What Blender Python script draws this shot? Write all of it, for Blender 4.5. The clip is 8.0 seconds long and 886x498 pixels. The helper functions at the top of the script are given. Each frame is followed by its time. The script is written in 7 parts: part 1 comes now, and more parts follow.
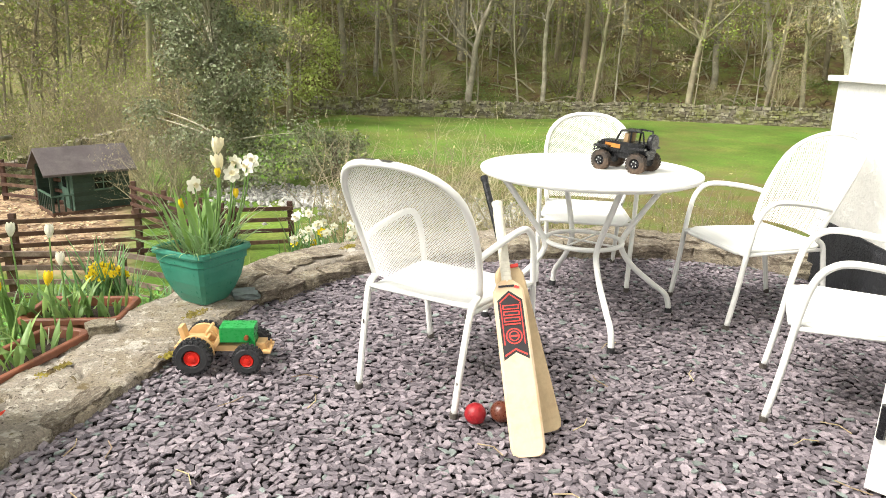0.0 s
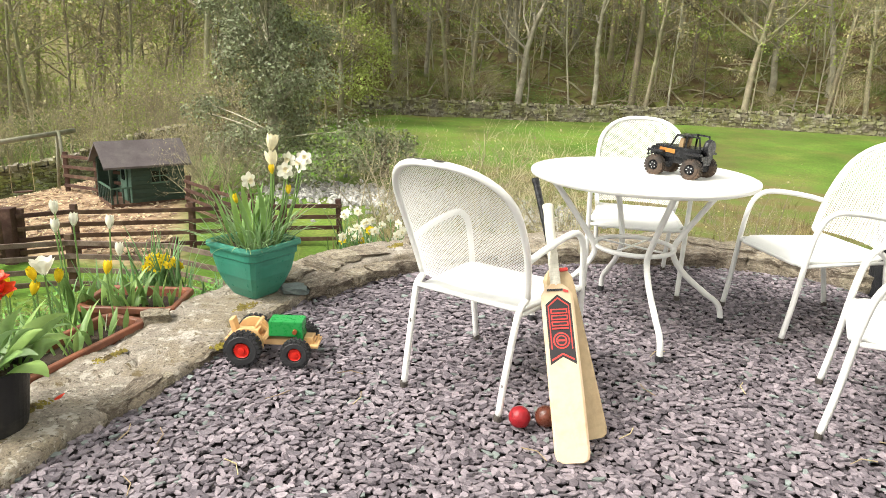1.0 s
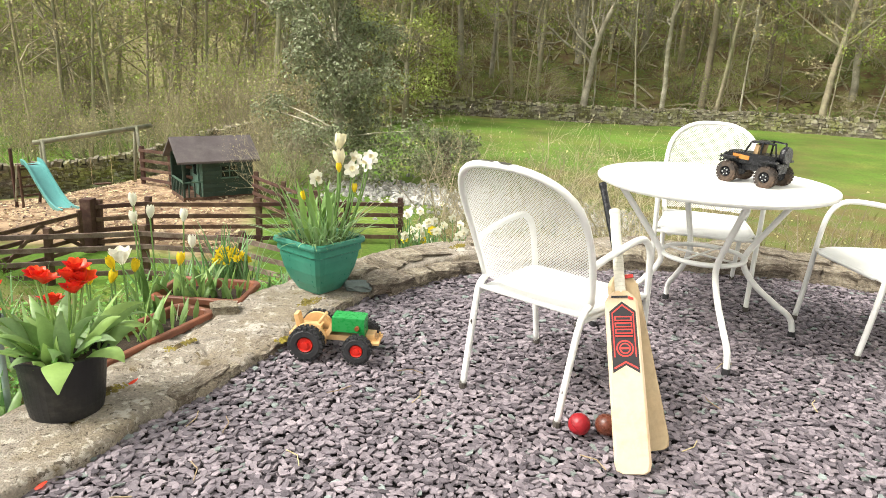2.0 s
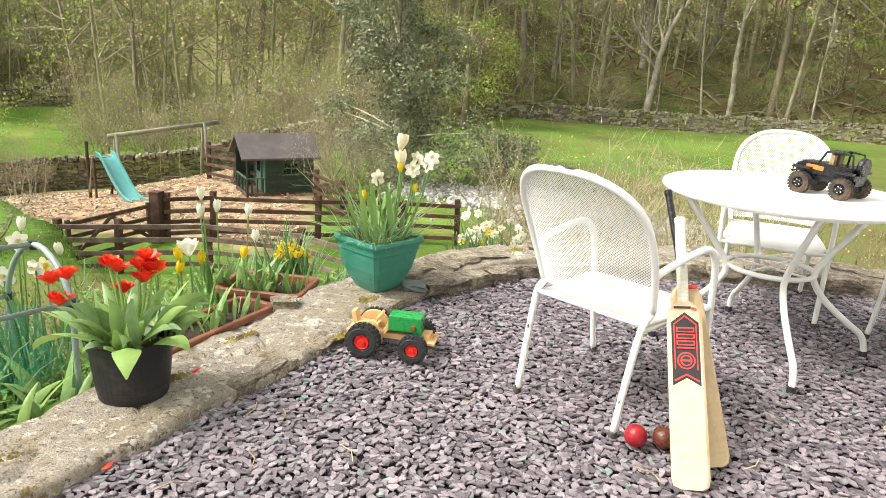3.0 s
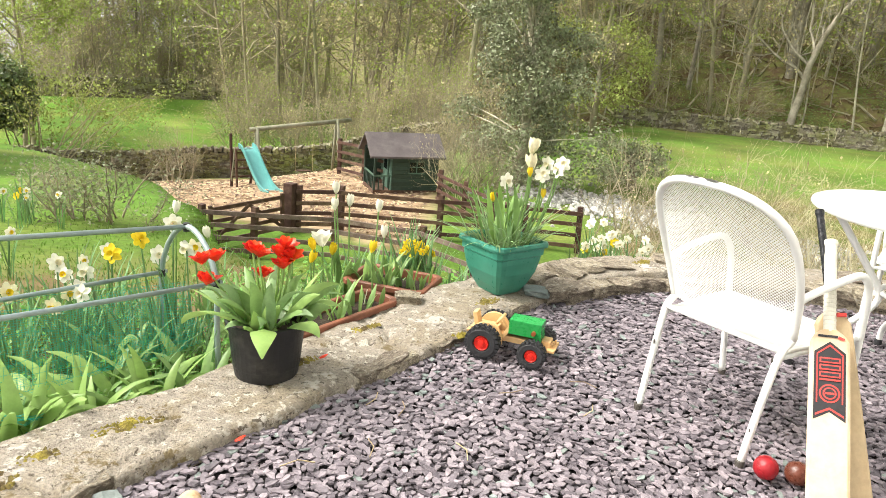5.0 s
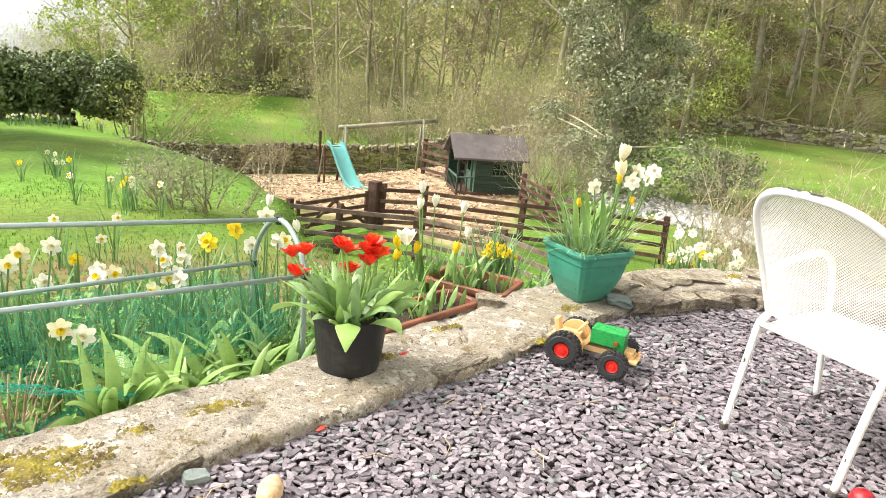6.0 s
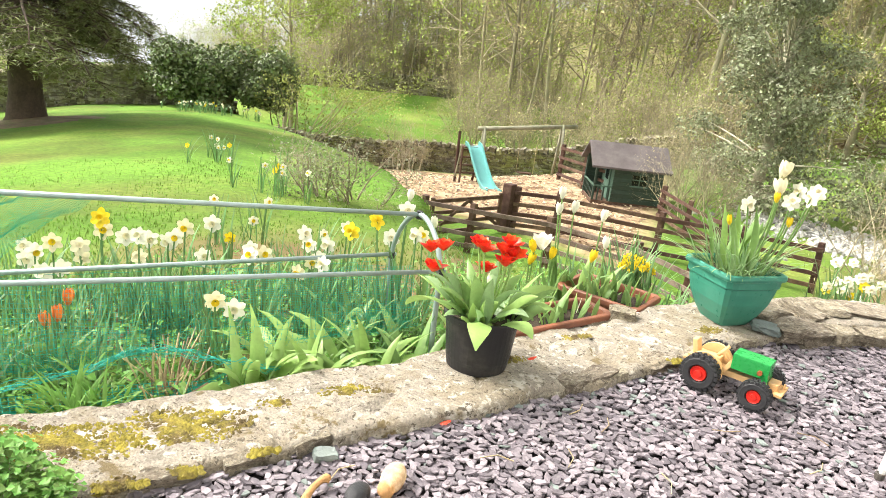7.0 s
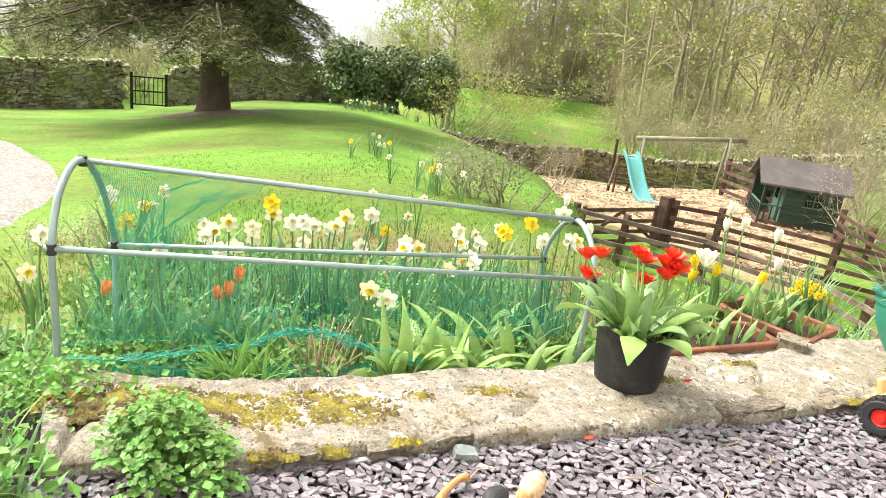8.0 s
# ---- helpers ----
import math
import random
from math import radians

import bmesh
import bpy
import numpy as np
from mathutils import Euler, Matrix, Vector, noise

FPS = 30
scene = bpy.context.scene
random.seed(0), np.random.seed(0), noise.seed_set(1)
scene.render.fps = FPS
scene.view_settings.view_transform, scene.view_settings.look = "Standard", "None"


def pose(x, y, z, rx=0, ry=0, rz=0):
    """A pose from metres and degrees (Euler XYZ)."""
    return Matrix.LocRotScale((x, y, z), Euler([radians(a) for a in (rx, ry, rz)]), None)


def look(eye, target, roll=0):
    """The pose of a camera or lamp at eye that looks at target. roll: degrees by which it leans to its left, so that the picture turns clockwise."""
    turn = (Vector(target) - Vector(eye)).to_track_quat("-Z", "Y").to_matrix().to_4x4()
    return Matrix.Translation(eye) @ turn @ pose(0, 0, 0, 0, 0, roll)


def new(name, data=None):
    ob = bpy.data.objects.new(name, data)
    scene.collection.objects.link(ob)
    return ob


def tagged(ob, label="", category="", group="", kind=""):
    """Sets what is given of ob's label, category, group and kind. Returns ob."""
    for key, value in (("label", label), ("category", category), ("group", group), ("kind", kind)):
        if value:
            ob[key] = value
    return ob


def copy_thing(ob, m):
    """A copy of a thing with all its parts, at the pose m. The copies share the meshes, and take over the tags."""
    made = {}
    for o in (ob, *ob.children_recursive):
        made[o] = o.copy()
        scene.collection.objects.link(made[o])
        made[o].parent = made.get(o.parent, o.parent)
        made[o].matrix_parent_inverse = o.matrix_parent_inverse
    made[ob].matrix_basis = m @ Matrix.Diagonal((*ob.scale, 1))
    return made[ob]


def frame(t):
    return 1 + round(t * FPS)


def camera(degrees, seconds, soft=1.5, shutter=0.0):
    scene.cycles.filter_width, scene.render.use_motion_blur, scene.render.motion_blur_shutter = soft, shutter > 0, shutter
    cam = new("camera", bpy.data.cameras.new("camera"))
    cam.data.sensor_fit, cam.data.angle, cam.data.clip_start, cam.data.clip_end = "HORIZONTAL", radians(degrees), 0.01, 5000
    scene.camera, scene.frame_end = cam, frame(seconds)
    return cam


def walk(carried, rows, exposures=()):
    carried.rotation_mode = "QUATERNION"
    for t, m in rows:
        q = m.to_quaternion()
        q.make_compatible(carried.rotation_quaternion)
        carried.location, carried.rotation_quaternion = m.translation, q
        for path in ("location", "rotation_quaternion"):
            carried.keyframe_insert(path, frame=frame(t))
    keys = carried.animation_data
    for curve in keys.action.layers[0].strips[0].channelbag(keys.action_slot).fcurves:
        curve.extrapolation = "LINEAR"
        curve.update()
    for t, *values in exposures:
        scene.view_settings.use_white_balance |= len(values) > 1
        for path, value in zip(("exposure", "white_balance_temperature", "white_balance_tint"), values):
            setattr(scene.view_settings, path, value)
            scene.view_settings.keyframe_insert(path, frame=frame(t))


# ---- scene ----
cam = camera(64.4, 8.0, soft=0.8)
PATH = [
    (0, (-0.176, 0.203, 1.188), (-0.066, 2.127, 0.653), 1.5),
    (0.5, (-0.181, 0.203, 1.189), (-0.128, 2.129, 0.653), 1.7),
    (1, (-0.189, 0.205, 1.186), (-0.207, 2.132, 0.65), 2.2),
    (1.5, (-0.196, 0.204, 1.189), (-0.3, 2.127, 0.65), 2.4),
    (3, (-0.219, 0.203, 1.187), (-0.559, 2.098, 0.644), 3.4),
    (3.5, (-0.228, 0.2, 1.187), (-0.647, 2.078, 0.641), 3.8),
    (4, (-0.237, 0.196, 1.185), (-0.732, 2.055, 0.638), 4.2),
    (4.5, (-0.243, 0.194, 1.185), (-0.806, 2.032, 0.635), 4.3),
    (6, (-0.268, 0.179, 1.185), (-1.13, 1.892, 0.616), 5.3),
    (6.5, (-0.277, 0.174, 1.182), (-1.239, 1.83, 0.606), 6.0),
    (7, (-0.298, 0.167, 1.175), (-1.461, 1.681, 0.577), 6.9),
    (7.5, (-0.311, 0.163, 1.174), (-1.625, 1.538, 0.556), 7.3),
    (8, (-0.339, 0.168, 1.151), (-1.789, 1.391, 0.517), 7.5),
]
walk(cam, [(t, look(eye, target, roll)) for t, eye, target, roll in PATH],
     [(0, 1.03), (3.0, 1.14), (4.5, 1.28), (6.0, 1.48), (6.6, 1.64), (8, 1.66)])
# ---------- light ----------
SUN_EL, SUN_AZ = 50.0, 246.0
world = bpy.data.worlds.new("sky")
scene.world = world
world.use_nodes = True
wn, wl = world.node_tree.nodes, world.node_tree.links
sky = wn.new("ShaderNodeTexSky")
sky.sky_type, sky.sun_disc = "NISHITA", False
sky.sun_elevation, sky.sun_rotation = radians(SUN_EL), radians(SUN_AZ)
sky.air_density, sky.dust_density = 1.0, 4.0
cloud = wn.new("ShaderNodeHueSaturation")
cloud.inputs["Saturation"].default_value = 0.22
wl.new(sky.outputs[0], cloud.inputs["Color"])
warm = wn.new("ShaderNodeMix")
warm.data_type, warm.blend_type = "RGBA", "MULTIPLY"
warm.inputs["Factor"].default_value, warm.inputs["B"].default_value = 1.0, (1.0, 0.98, 0.905, 1)
wl.new(cloud.outputs[0], warm.inputs["A"])
wl.new(warm.outputs["Result"], wn["Background"].inputs[0])
wn["Background"].inputs[1].default_value = 0.15
sun = new("sun", bpy.data.lights.new("sun", "SUN"))
sun.data.energy, sun.data.angle, sun.data.color = 1.7, radians(18), (1.0, 0.96, 0.9)
_e, _a = radians(SUN_EL), radians(SUN_AZ)
sun.matrix_world = look((0, 0, 0), (-math.sin(_a) * math.cos(_e), -math.cos(_a) * math.cos(_e), -math.sin(_e)))

# ---------- materials ----------
def mat(name, base, rough=0.7, var=0.15, scale=8.0, fine=60.0, bump=0.2, other=None, mix_scale=3.0, mix_at=0.55, metal=0.0,
        island=0.0, obj=0.0, spec=0.4, soft=0.12, sheen=0.0, translucent=0.0):
    """Base colour with broad and fine variation, a second colour in patches, and fine relief."""
    m = bpy.data.materials.new(name)
    m.use_nodes = True
    n, l = m.node_tree.nodes, m.node_tree.links
    b = n["Principled BSDF"]
    co = n.new("ShaderNodeTexCoord")
    def tex(sc, det=5.0):
        t = n.new("ShaderNodeTexNoise")
        t.inputs["Scale"].default_value, t.inputs["Detail"].default_value = sc, det
        t.inputs["Roughness"].default_value = 0.6
        l.new(co.outputs["Object"], t.inputs["Vector"])
        return t
    def mixc(fac, a, c, mode="MIX"):
        x = n.new("ShaderNodeMix")
        x.data_type, x.blend_type = "RGBA", mode
        for s, v in ((x.inputs["Factor"], fac), (x.inputs["A"], a), (x.inputs["B"], c)):
            if isinstance(v, (int, float)):
                s.default_value = v
            elif isinstance(v, tuple):
                s.default_value = (*v, 1)
            else:
                l.new(v, s)
        return x.outputs["Result"]
    def ramp(src, lo, hi, to_lo=0.0, to_hi=1.0):
        r = n.new("ShaderNodeMapRange")
        for k, v in (("From Min", lo), ("From Max", hi), ("To Min", to_lo), ("To Max", to_hi)):
            r.inputs[k].default_value = v
        l.new(src, r.inputs["Value"])
        return r.outputs["Result"]
    big, small = tex(scale), tex(fine)
    col = base
    if other:
        col = mixc(ramp(tex(mix_scale, 8.0).outputs["Fac"], mix_at - soft, mix_at + soft), base, other)
    v = n.new("ShaderNodeHueSaturation")
    if isinstance(col, tuple):
        v.inputs["Color"].default_value = (*col, 1)
    else:
        l.new(col, v.inputs["Color"])
    a1 = ramp(big.outputs["Fac"], 0.3, 0.7, 1 - var, 1 + var)
    a2 = ramp(small.outputs["Fac"], 0.3, 0.7, 1 - var * 0.7, 1 + var * 0.7)
    mul = n.new("ShaderNodeMath")
    mul.operation = "MULTIPLY"
    l.new(a1, mul.inputs[0]), l.new(a2, mul.inputs[1])
    val = mul.outputs[0]
    for amount, node, socket in ((island, "ShaderNodeNewGeometry", "Random Per Island"), (obj, "ShaderNodeObjectInfo", "Random")):
        if amount:
            rnd = n.new(node)
            m2 = n.new("ShaderNodeMath")
            m2.operation = "MULTIPLY"
            l.new(val, m2.inputs[0]), l.new(ramp(rnd.outputs[socket], 0, 1, 1 - amount, 1 + amount), m2.inputs[1])
            val = m2.outputs[0]
            h = ramp(rnd.outputs[socket], 0, 1, 0.5 - amount * 0.05, 0.5 + amount * 0.05)
            l.new(h, v.inputs["Hue"])
    l.new(val, v.inputs["Value"])
    l.new(v.outputs[0], b.inputs["Base Color"])
    l.new(ramp(small.outputs["Fac"], 0.3, 0.7, max(0.05, rough - 0.1), min(1, rough + 0.1)), b.inputs["Roughness"])
    b.inputs["Metallic"].default_value = metal
    b.inputs["Specular IOR Level"].default_value = spec
    if bump:
        bp = n.new("ShaderNodeBump")
        bp.inputs["Strength"].default_value = bump
        bp.inputs["Distance"].default_value = 0.01
        l.new(small.outputs["Fac"], bp.inputs["Height"])
        l.new(bp.outputs[0], b.inputs["Normal"])
    if translucent:
        tr, ms = n.new("ShaderNodeBsdfTranslucent"), n.new("ShaderNodeMixShader")
        l.new(v.outputs[0], tr.inputs[0])
        ms.inputs[0].default_value = translucent
        l.new(b.outputs[0], ms.inputs[1]), l.new(tr.outputs[0], ms.inputs[2])
        l.new(ms.outputs[0], n["Material Output"].inputs[0])
    return m

WHITE = mat("white painted metal", (0.77, 0.77, 0.74), 0.4, 0.04, 5, 90, 0.08, other=(0.55, 0.5, 0.43), mix_scale=14, mix_at=0.74, soft=0.03)
CHIPPED = mat("bare dark metal", (0.08, 0.07, 0.06), 0.6, 0.2)
RUBBER = mat("black rubber", (0.028, 0.028, 0.03), 0.6, 0.25, 20, 120, 0.3)
SLATE = mat("plum slate", (0.208, 0.179, 0.197), 0.6, 0.25, 30, 160, 0.35, island=0.54, spec=0.35)
SLATE1 = mat("plum slate piece", (0.208, 0.179, 0.197), 0.6, 0.25, 30, 160, 0.35, obj=0.5, spec=0.35)
SLATE_G = mat("green slate", (0.2, 0.23, 0.215), 0.6, 0.2, 30, 160, 0.25, island=0.3)
GRIT = mat("dark grit", (0.03, 0.025, 0.026), 0.9, 0.3, 20, 120, 0.6)
CAP = mat("weathered concrete cap", (0.355, 0.31, 0.25), 0.92, 0.45, 7, 120, 1.0, other=(0.22, 0.185, 0.135), mix_scale=7, mix_at=0.52, soft=0.05)
STONE = mat("pale walling stone", (0.36, 0.305, 0.225), 0.9, 0.4, 9, 60, 1.0, other=(0.21, 0.17, 0.125), mix_scale=3, mix_at=0.52, soft=0.07, obj=0.22)
DRY = mat("dry stone", (0.23, 0.2, 0.15), 0.92, 0.35, 5, 30, 0.8, other=(0.17, 0.165, 0.06), mix_scale=1.3, mix_at=0.5, island=0.5)
MOSS = mat("moss", (0.25, 0.205, 0.03), 0.95, 0.5, 25, 140, 1.0, other=(0.12, 0.085, 0.035), mix_scale=11, mix_at=0.53, soft=0.08)
RENDER = mat("white roughcast", (0.82, 0.81, 0.77), 0.85, 0.05, 4, 70, 0.9)
PLINTH = mat("black plinth paint", (0.022, 0.023, 0.027), 0.75, 0.3, 10, 80, 0.9)
POT_GREEN = mat("green plastic", (0.04, 0.215, 0.15), 0.35, 0.1, 4, 50, 0.05, other=(0.06, 0.24, 0.17), mix_scale=4)
POT_BLACK = mat("black plastic", (0.016, 0.016, 0.017), 0.5, 0.3, 10, 90, 0.1, other=(0.05, 0.045, 0.04), mix_scale=12, mix_at=0.66)
TERRA = mat("brown plastic", (0.24, 0.085, 0.045), 0.5, 0.2, 8, 60, 0.15, other=(0.15, 0.06, 0.035), mix_scale=5)
SOIL = mat("soil", (0.04, 0.028, 0.018), 0.95, 0.4, 20, 90, 1.0)
WILLOW = mat("pale willow", (0.64, 0.49, 0.335), 0.45, 0.1, 3, 30, 0.08, other=(0.5, 0.32, 0.15), mix_scale=6, mix_at=0.6)
WILLOW_OLD = mat("worn willow", (0.55, 0.42, 0.25), 0.55, 0.15, 4, 40, 0.1, other=(0.4, 0.28, 0.16), mix_scale=8, mix_at=0.58)
GRIP = mat("cream rubber grip", (0.6, 0.57, 0.48), 0.65, 0.1, 10, 80, 0.2)
BLACK = mat("black print", (0.02, 0.018, 0.02), 0.5, 0.15)
RED_P = mat("red print", (0.6, 0.05, 0.04), 0.45, 0.1)
LEATHER_R = mat("red leather", (0.3, 0.012, 0.018), 0.4, 0.2, 20, 100, 0.2)
LEATHER_B = mat("brown leather", (0.12, 0.035, 0.02), 0.3, 0.3, 15, 90, 0.2)
STITCH = mat("thread", (0.45, 0.3, 0.2), 0.8, 0.2)
TOYWOOD = mat("beech wood", (0.66, 0.43, 0.2), 0.45, 0.1, 6, 50, 0.06, other=(0.58, 0.35, 0.15), mix_scale=10)
TOYGREEN = mat("green lacquer", (0.02, 0.27, 0.06), 0.3, 0.05)
TOYRED = mat("red plastic", (0.62, 0.025, 0.015), 0.35, 0.06)
CARBLACK = mat("black gloss plastic", (0.012, 0.012, 0.014), 0.25, 0.2)
CARORANGE = mat("orange decal", (0.5, 0.2, 0.04), 0.4, 0.2)
CARTAN = mat("tan plastic", (0.3, 0.2, 0.1), 0.5, 0.15)
DUST = mat("dusty tyre rubber", (0.045, 0.036, 0.03), 0.8, 0.3, 30, 100, 0.4, other=(0.1, 0.065, 0.042), mix_scale=14, mix_at=0.55)
CHROME = mat("chrome", (0.6, 0.6, 0.6), 0.2, 0.05, metal=1.0)
ALU = mat("grey metal tube", (0.33, 0.4, 0.39), 0.38, 0.1, 8, 60, 0.08, metal=0.35)
NET = mat("green netting", (0.03, 0.38, 0.29), 0.6, 0.1)
LEAF_T = mat("tulip leaf", (0.2, 0.32, 0.1), 0.42, 0.15, 10, 60, 0.1, island=0.3, translucent=0.25)
LEAF_P = mat("pale tulip leaf", (0.28, 0.42, 0.12), 0.4, 0.12, 10, 60, 0.1, island=0.25, translucent=0.25)
LEAF_D = mat("daffodil leaf", (0.15, 0.27, 0.1), 0.45, 0.15, 10, 60, 0.1, island=0.35, translucent=0.25)
LEAF_W = mat("weed leaf", (0.19, 0.36, 0.075), 0.5, 0.2, 10, 60, 0.1, island=0.4, translucent=0.35)
HERB = mat("herb leaf", (0.165, 0.32, 0.065), 0.5, 0.25, 10, 60, 0.1, island=0.45, translucent=0.3)
STRAW = mat("dead stalk", (0.36, 0.28, 0.165), 0.8, 0.25, island=0.4)
PETAL_R = mat("red petal", (0.74, 0.045, 0.018), 0.42, 0.15, 20, 80, 0.1, island=0.2, translucent=0.25)
PETAL_O = mat("orange petal", (0.8, 0.22, 0.04), 0.42, 0.12, 20, 80, 0.1, island=0.2, translucent=0.25)
PETAL_Y = mat("yellow petal", (0.8, 0.6, 0.02), 0.45, 0.1, 20, 80, 0.1, island=0.15, translucent=0.25)
PETAL_C = mat("cream petal", (0.78, 0.72, 0.5), 0.45, 0.08, 20, 80, 0.1, island=0.12, translucent=0.25)
PETAL_W = mat("white petal", (0.82, 0.8, 0.68), 0.45, 0.06, 20, 80, 0.1, island=0.1, translucent=0.25)
FENCE = mat("brown stained timber", (0.075, 0.036, 0.024), 0.75, 0.3, 6, 50, 0.4, other=(0.16, 0.1, 0.07), mix_scale=4, mix_at=0.6, obj=0.25)
RAILGREY = mat("weathered rail timber", (0.2, 0.15, 0.12), 0.8, 0.3, 6, 50, 0.4, other=(0.1, 0.06, 0.045), mix_scale=4, obj=0.2)
LOG = mat("weathered log", (0.25, 0.24, 0.17), 0.85, 0.25, 5, 40, 0.5, other=(0.16, 0.17, 0.1), mix_scale=3)
HUTGREEN = mat("dark green paint", (0.026, 0.05, 0.036), 0.6, 0.2, 5, 50, 0.25, obj=0.15)
HUTLIGHT = mat("faded green paint", (0.07, 0.13, 0.095), 0.6, 0.2, 5, 50, 0.25)
FELT = mat("roof felt", (0.105, 0.088, 0.088), 0.9, 0.2, 3, 40, 0.5, other=(0.14, 0.12, 0.115), mix_scale=2)
DARKGLASS = mat("dark window glass", (0.012, 0.014, 0.014), 0.12, 0.1, bump=0)
TEAL = mat("teal plastic", (0.13, 0.38, 0.36), 0.35, 0.08, 3, 40, 0.05)
BARK = mat("grey-brown bark", (0.28, 0.235, 0.165), 0.9, 0.3, 2, 20, 0.8, other=(0.22, 0.23, 0.12), mix_scale=0.8, obj=0.35)
BARK_P = mat("pale lichened bark", (0.4, 0.37, 0.28), 0.9, 0.3, 2, 20, 0.8, other=(0.17, 0.15, 0.1), mix_scale=1.2, obj=0.25)
TWIG = mat("buff twig", (0.36, 0.31, 0.205), 0.9, 0.3, 3, 20, 0.2, obj=0.3)
BUD = mat("fresh spring leaf", (0.34, 0.4, 0.1), 0.6, 0.2, 2, 20, 0.1, island=0.4, translucent=0.35)
BUFF = mat("buff bud", (0.46, 0.4, 0.22), 0.7, 0.2, 2, 20, 0.1, island=0.4, translucent=0.2)
LIME = mat("lime spring leaf", (0.33, 0.37, 0.1), 0.55, 0.2, 2, 20, 0.1, island=0.35, translucent=0.35)
EVER = mat("grey-green evergreen leaf", (0.24, 0.26, 0.15), 0.45, 0.2, 2, 20, 0.1, island=0.5, translucent=0.25)
DARKEVER = mat("dark evergreen leaf", (0.13, 0.17, 0.06), 0.4, 0.2, 2, 20, 0.1, island=0.5, translucent=0.1)
CEDAR = mat("conifer needle", (0.16, 0.175, 0.058), 0.6, 0.2, 2, 20, 0.1, island=0.5, translucent=0.1)
PEBBLE = mat("river stone", (0.42, 0.41, 0.38), 0.75, 0.2, 6, 40, 0.4, island=0.5)
DRIVE = mat("drive gravel", (0.2, 0.18, 0.16), 0.95, 0.15, 3, 60, 0.8)

def speckle(m, colour, scale, at, soft=0.03, stretch=1.0):
    """Adds fine spots of another colour over a material's base."""
    n, l = m.node_tree.nodes, m.node_tree.links
    b = n["Principled BSDF"]
    was = b.inputs["Base Color"].links[0].from_socket
    co, t, r, x = n.new("ShaderNodeTexCoord"), n.new("ShaderNodeTexNoise"), n.new("ShaderNodeMapRange"), n.new("ShaderNodeMix")
    t.inputs["Scale"].default_value, t.inputs["Detail"].default_value, t.inputs["Roughness"].default_value = scale, 4, 0.7
    l.new(co.outputs["Object"], t.inputs["Vector"])
    r.inputs["From Min"].default_value, r.inputs["From Max"].default_value = at - soft, at + soft
    l.new(t.outputs["Fac"], r.inputs["Value"])
    x.data_type = "RGBA"
    l.new(r.outputs[0], x.inputs["Factor"])
    l.new(was, x.inputs["A"])
    x.inputs["B"].default_value = (*colour, 1)
    l.new(x.outputs["Result"], b.inputs["Base Color"])

speckle(CAP, (0.5, 0.455, 0.38), 22, 0.585)
speckle(CAP, (0.5, 0.46, 0.4), 4.5, 0.62, 0.02)
speckle(CAP, (0.11, 0.09, 0.065), 48, 0.6)
speckle(CAP, (0.16, 0.12, 0.06), 11, 0.63)
speckle(STONE, (0.47, 0.43, 0.36), 9, 0.6)
speckle(STONE, (0.11, 0.09, 0.065), 16, 0.6)
speckle(DRIVE, (0.36, 0.34, 0.31), 26, 0.55)
speckle(DRIVE, (0.1, 0.09, 0.08), 40, 0.62)
speckle(DRY, (0.34, 0.32, 0.27), 7, 0.6)
speckle(DRY, (0.07, 0.06, 0.04), 5, 0.6)

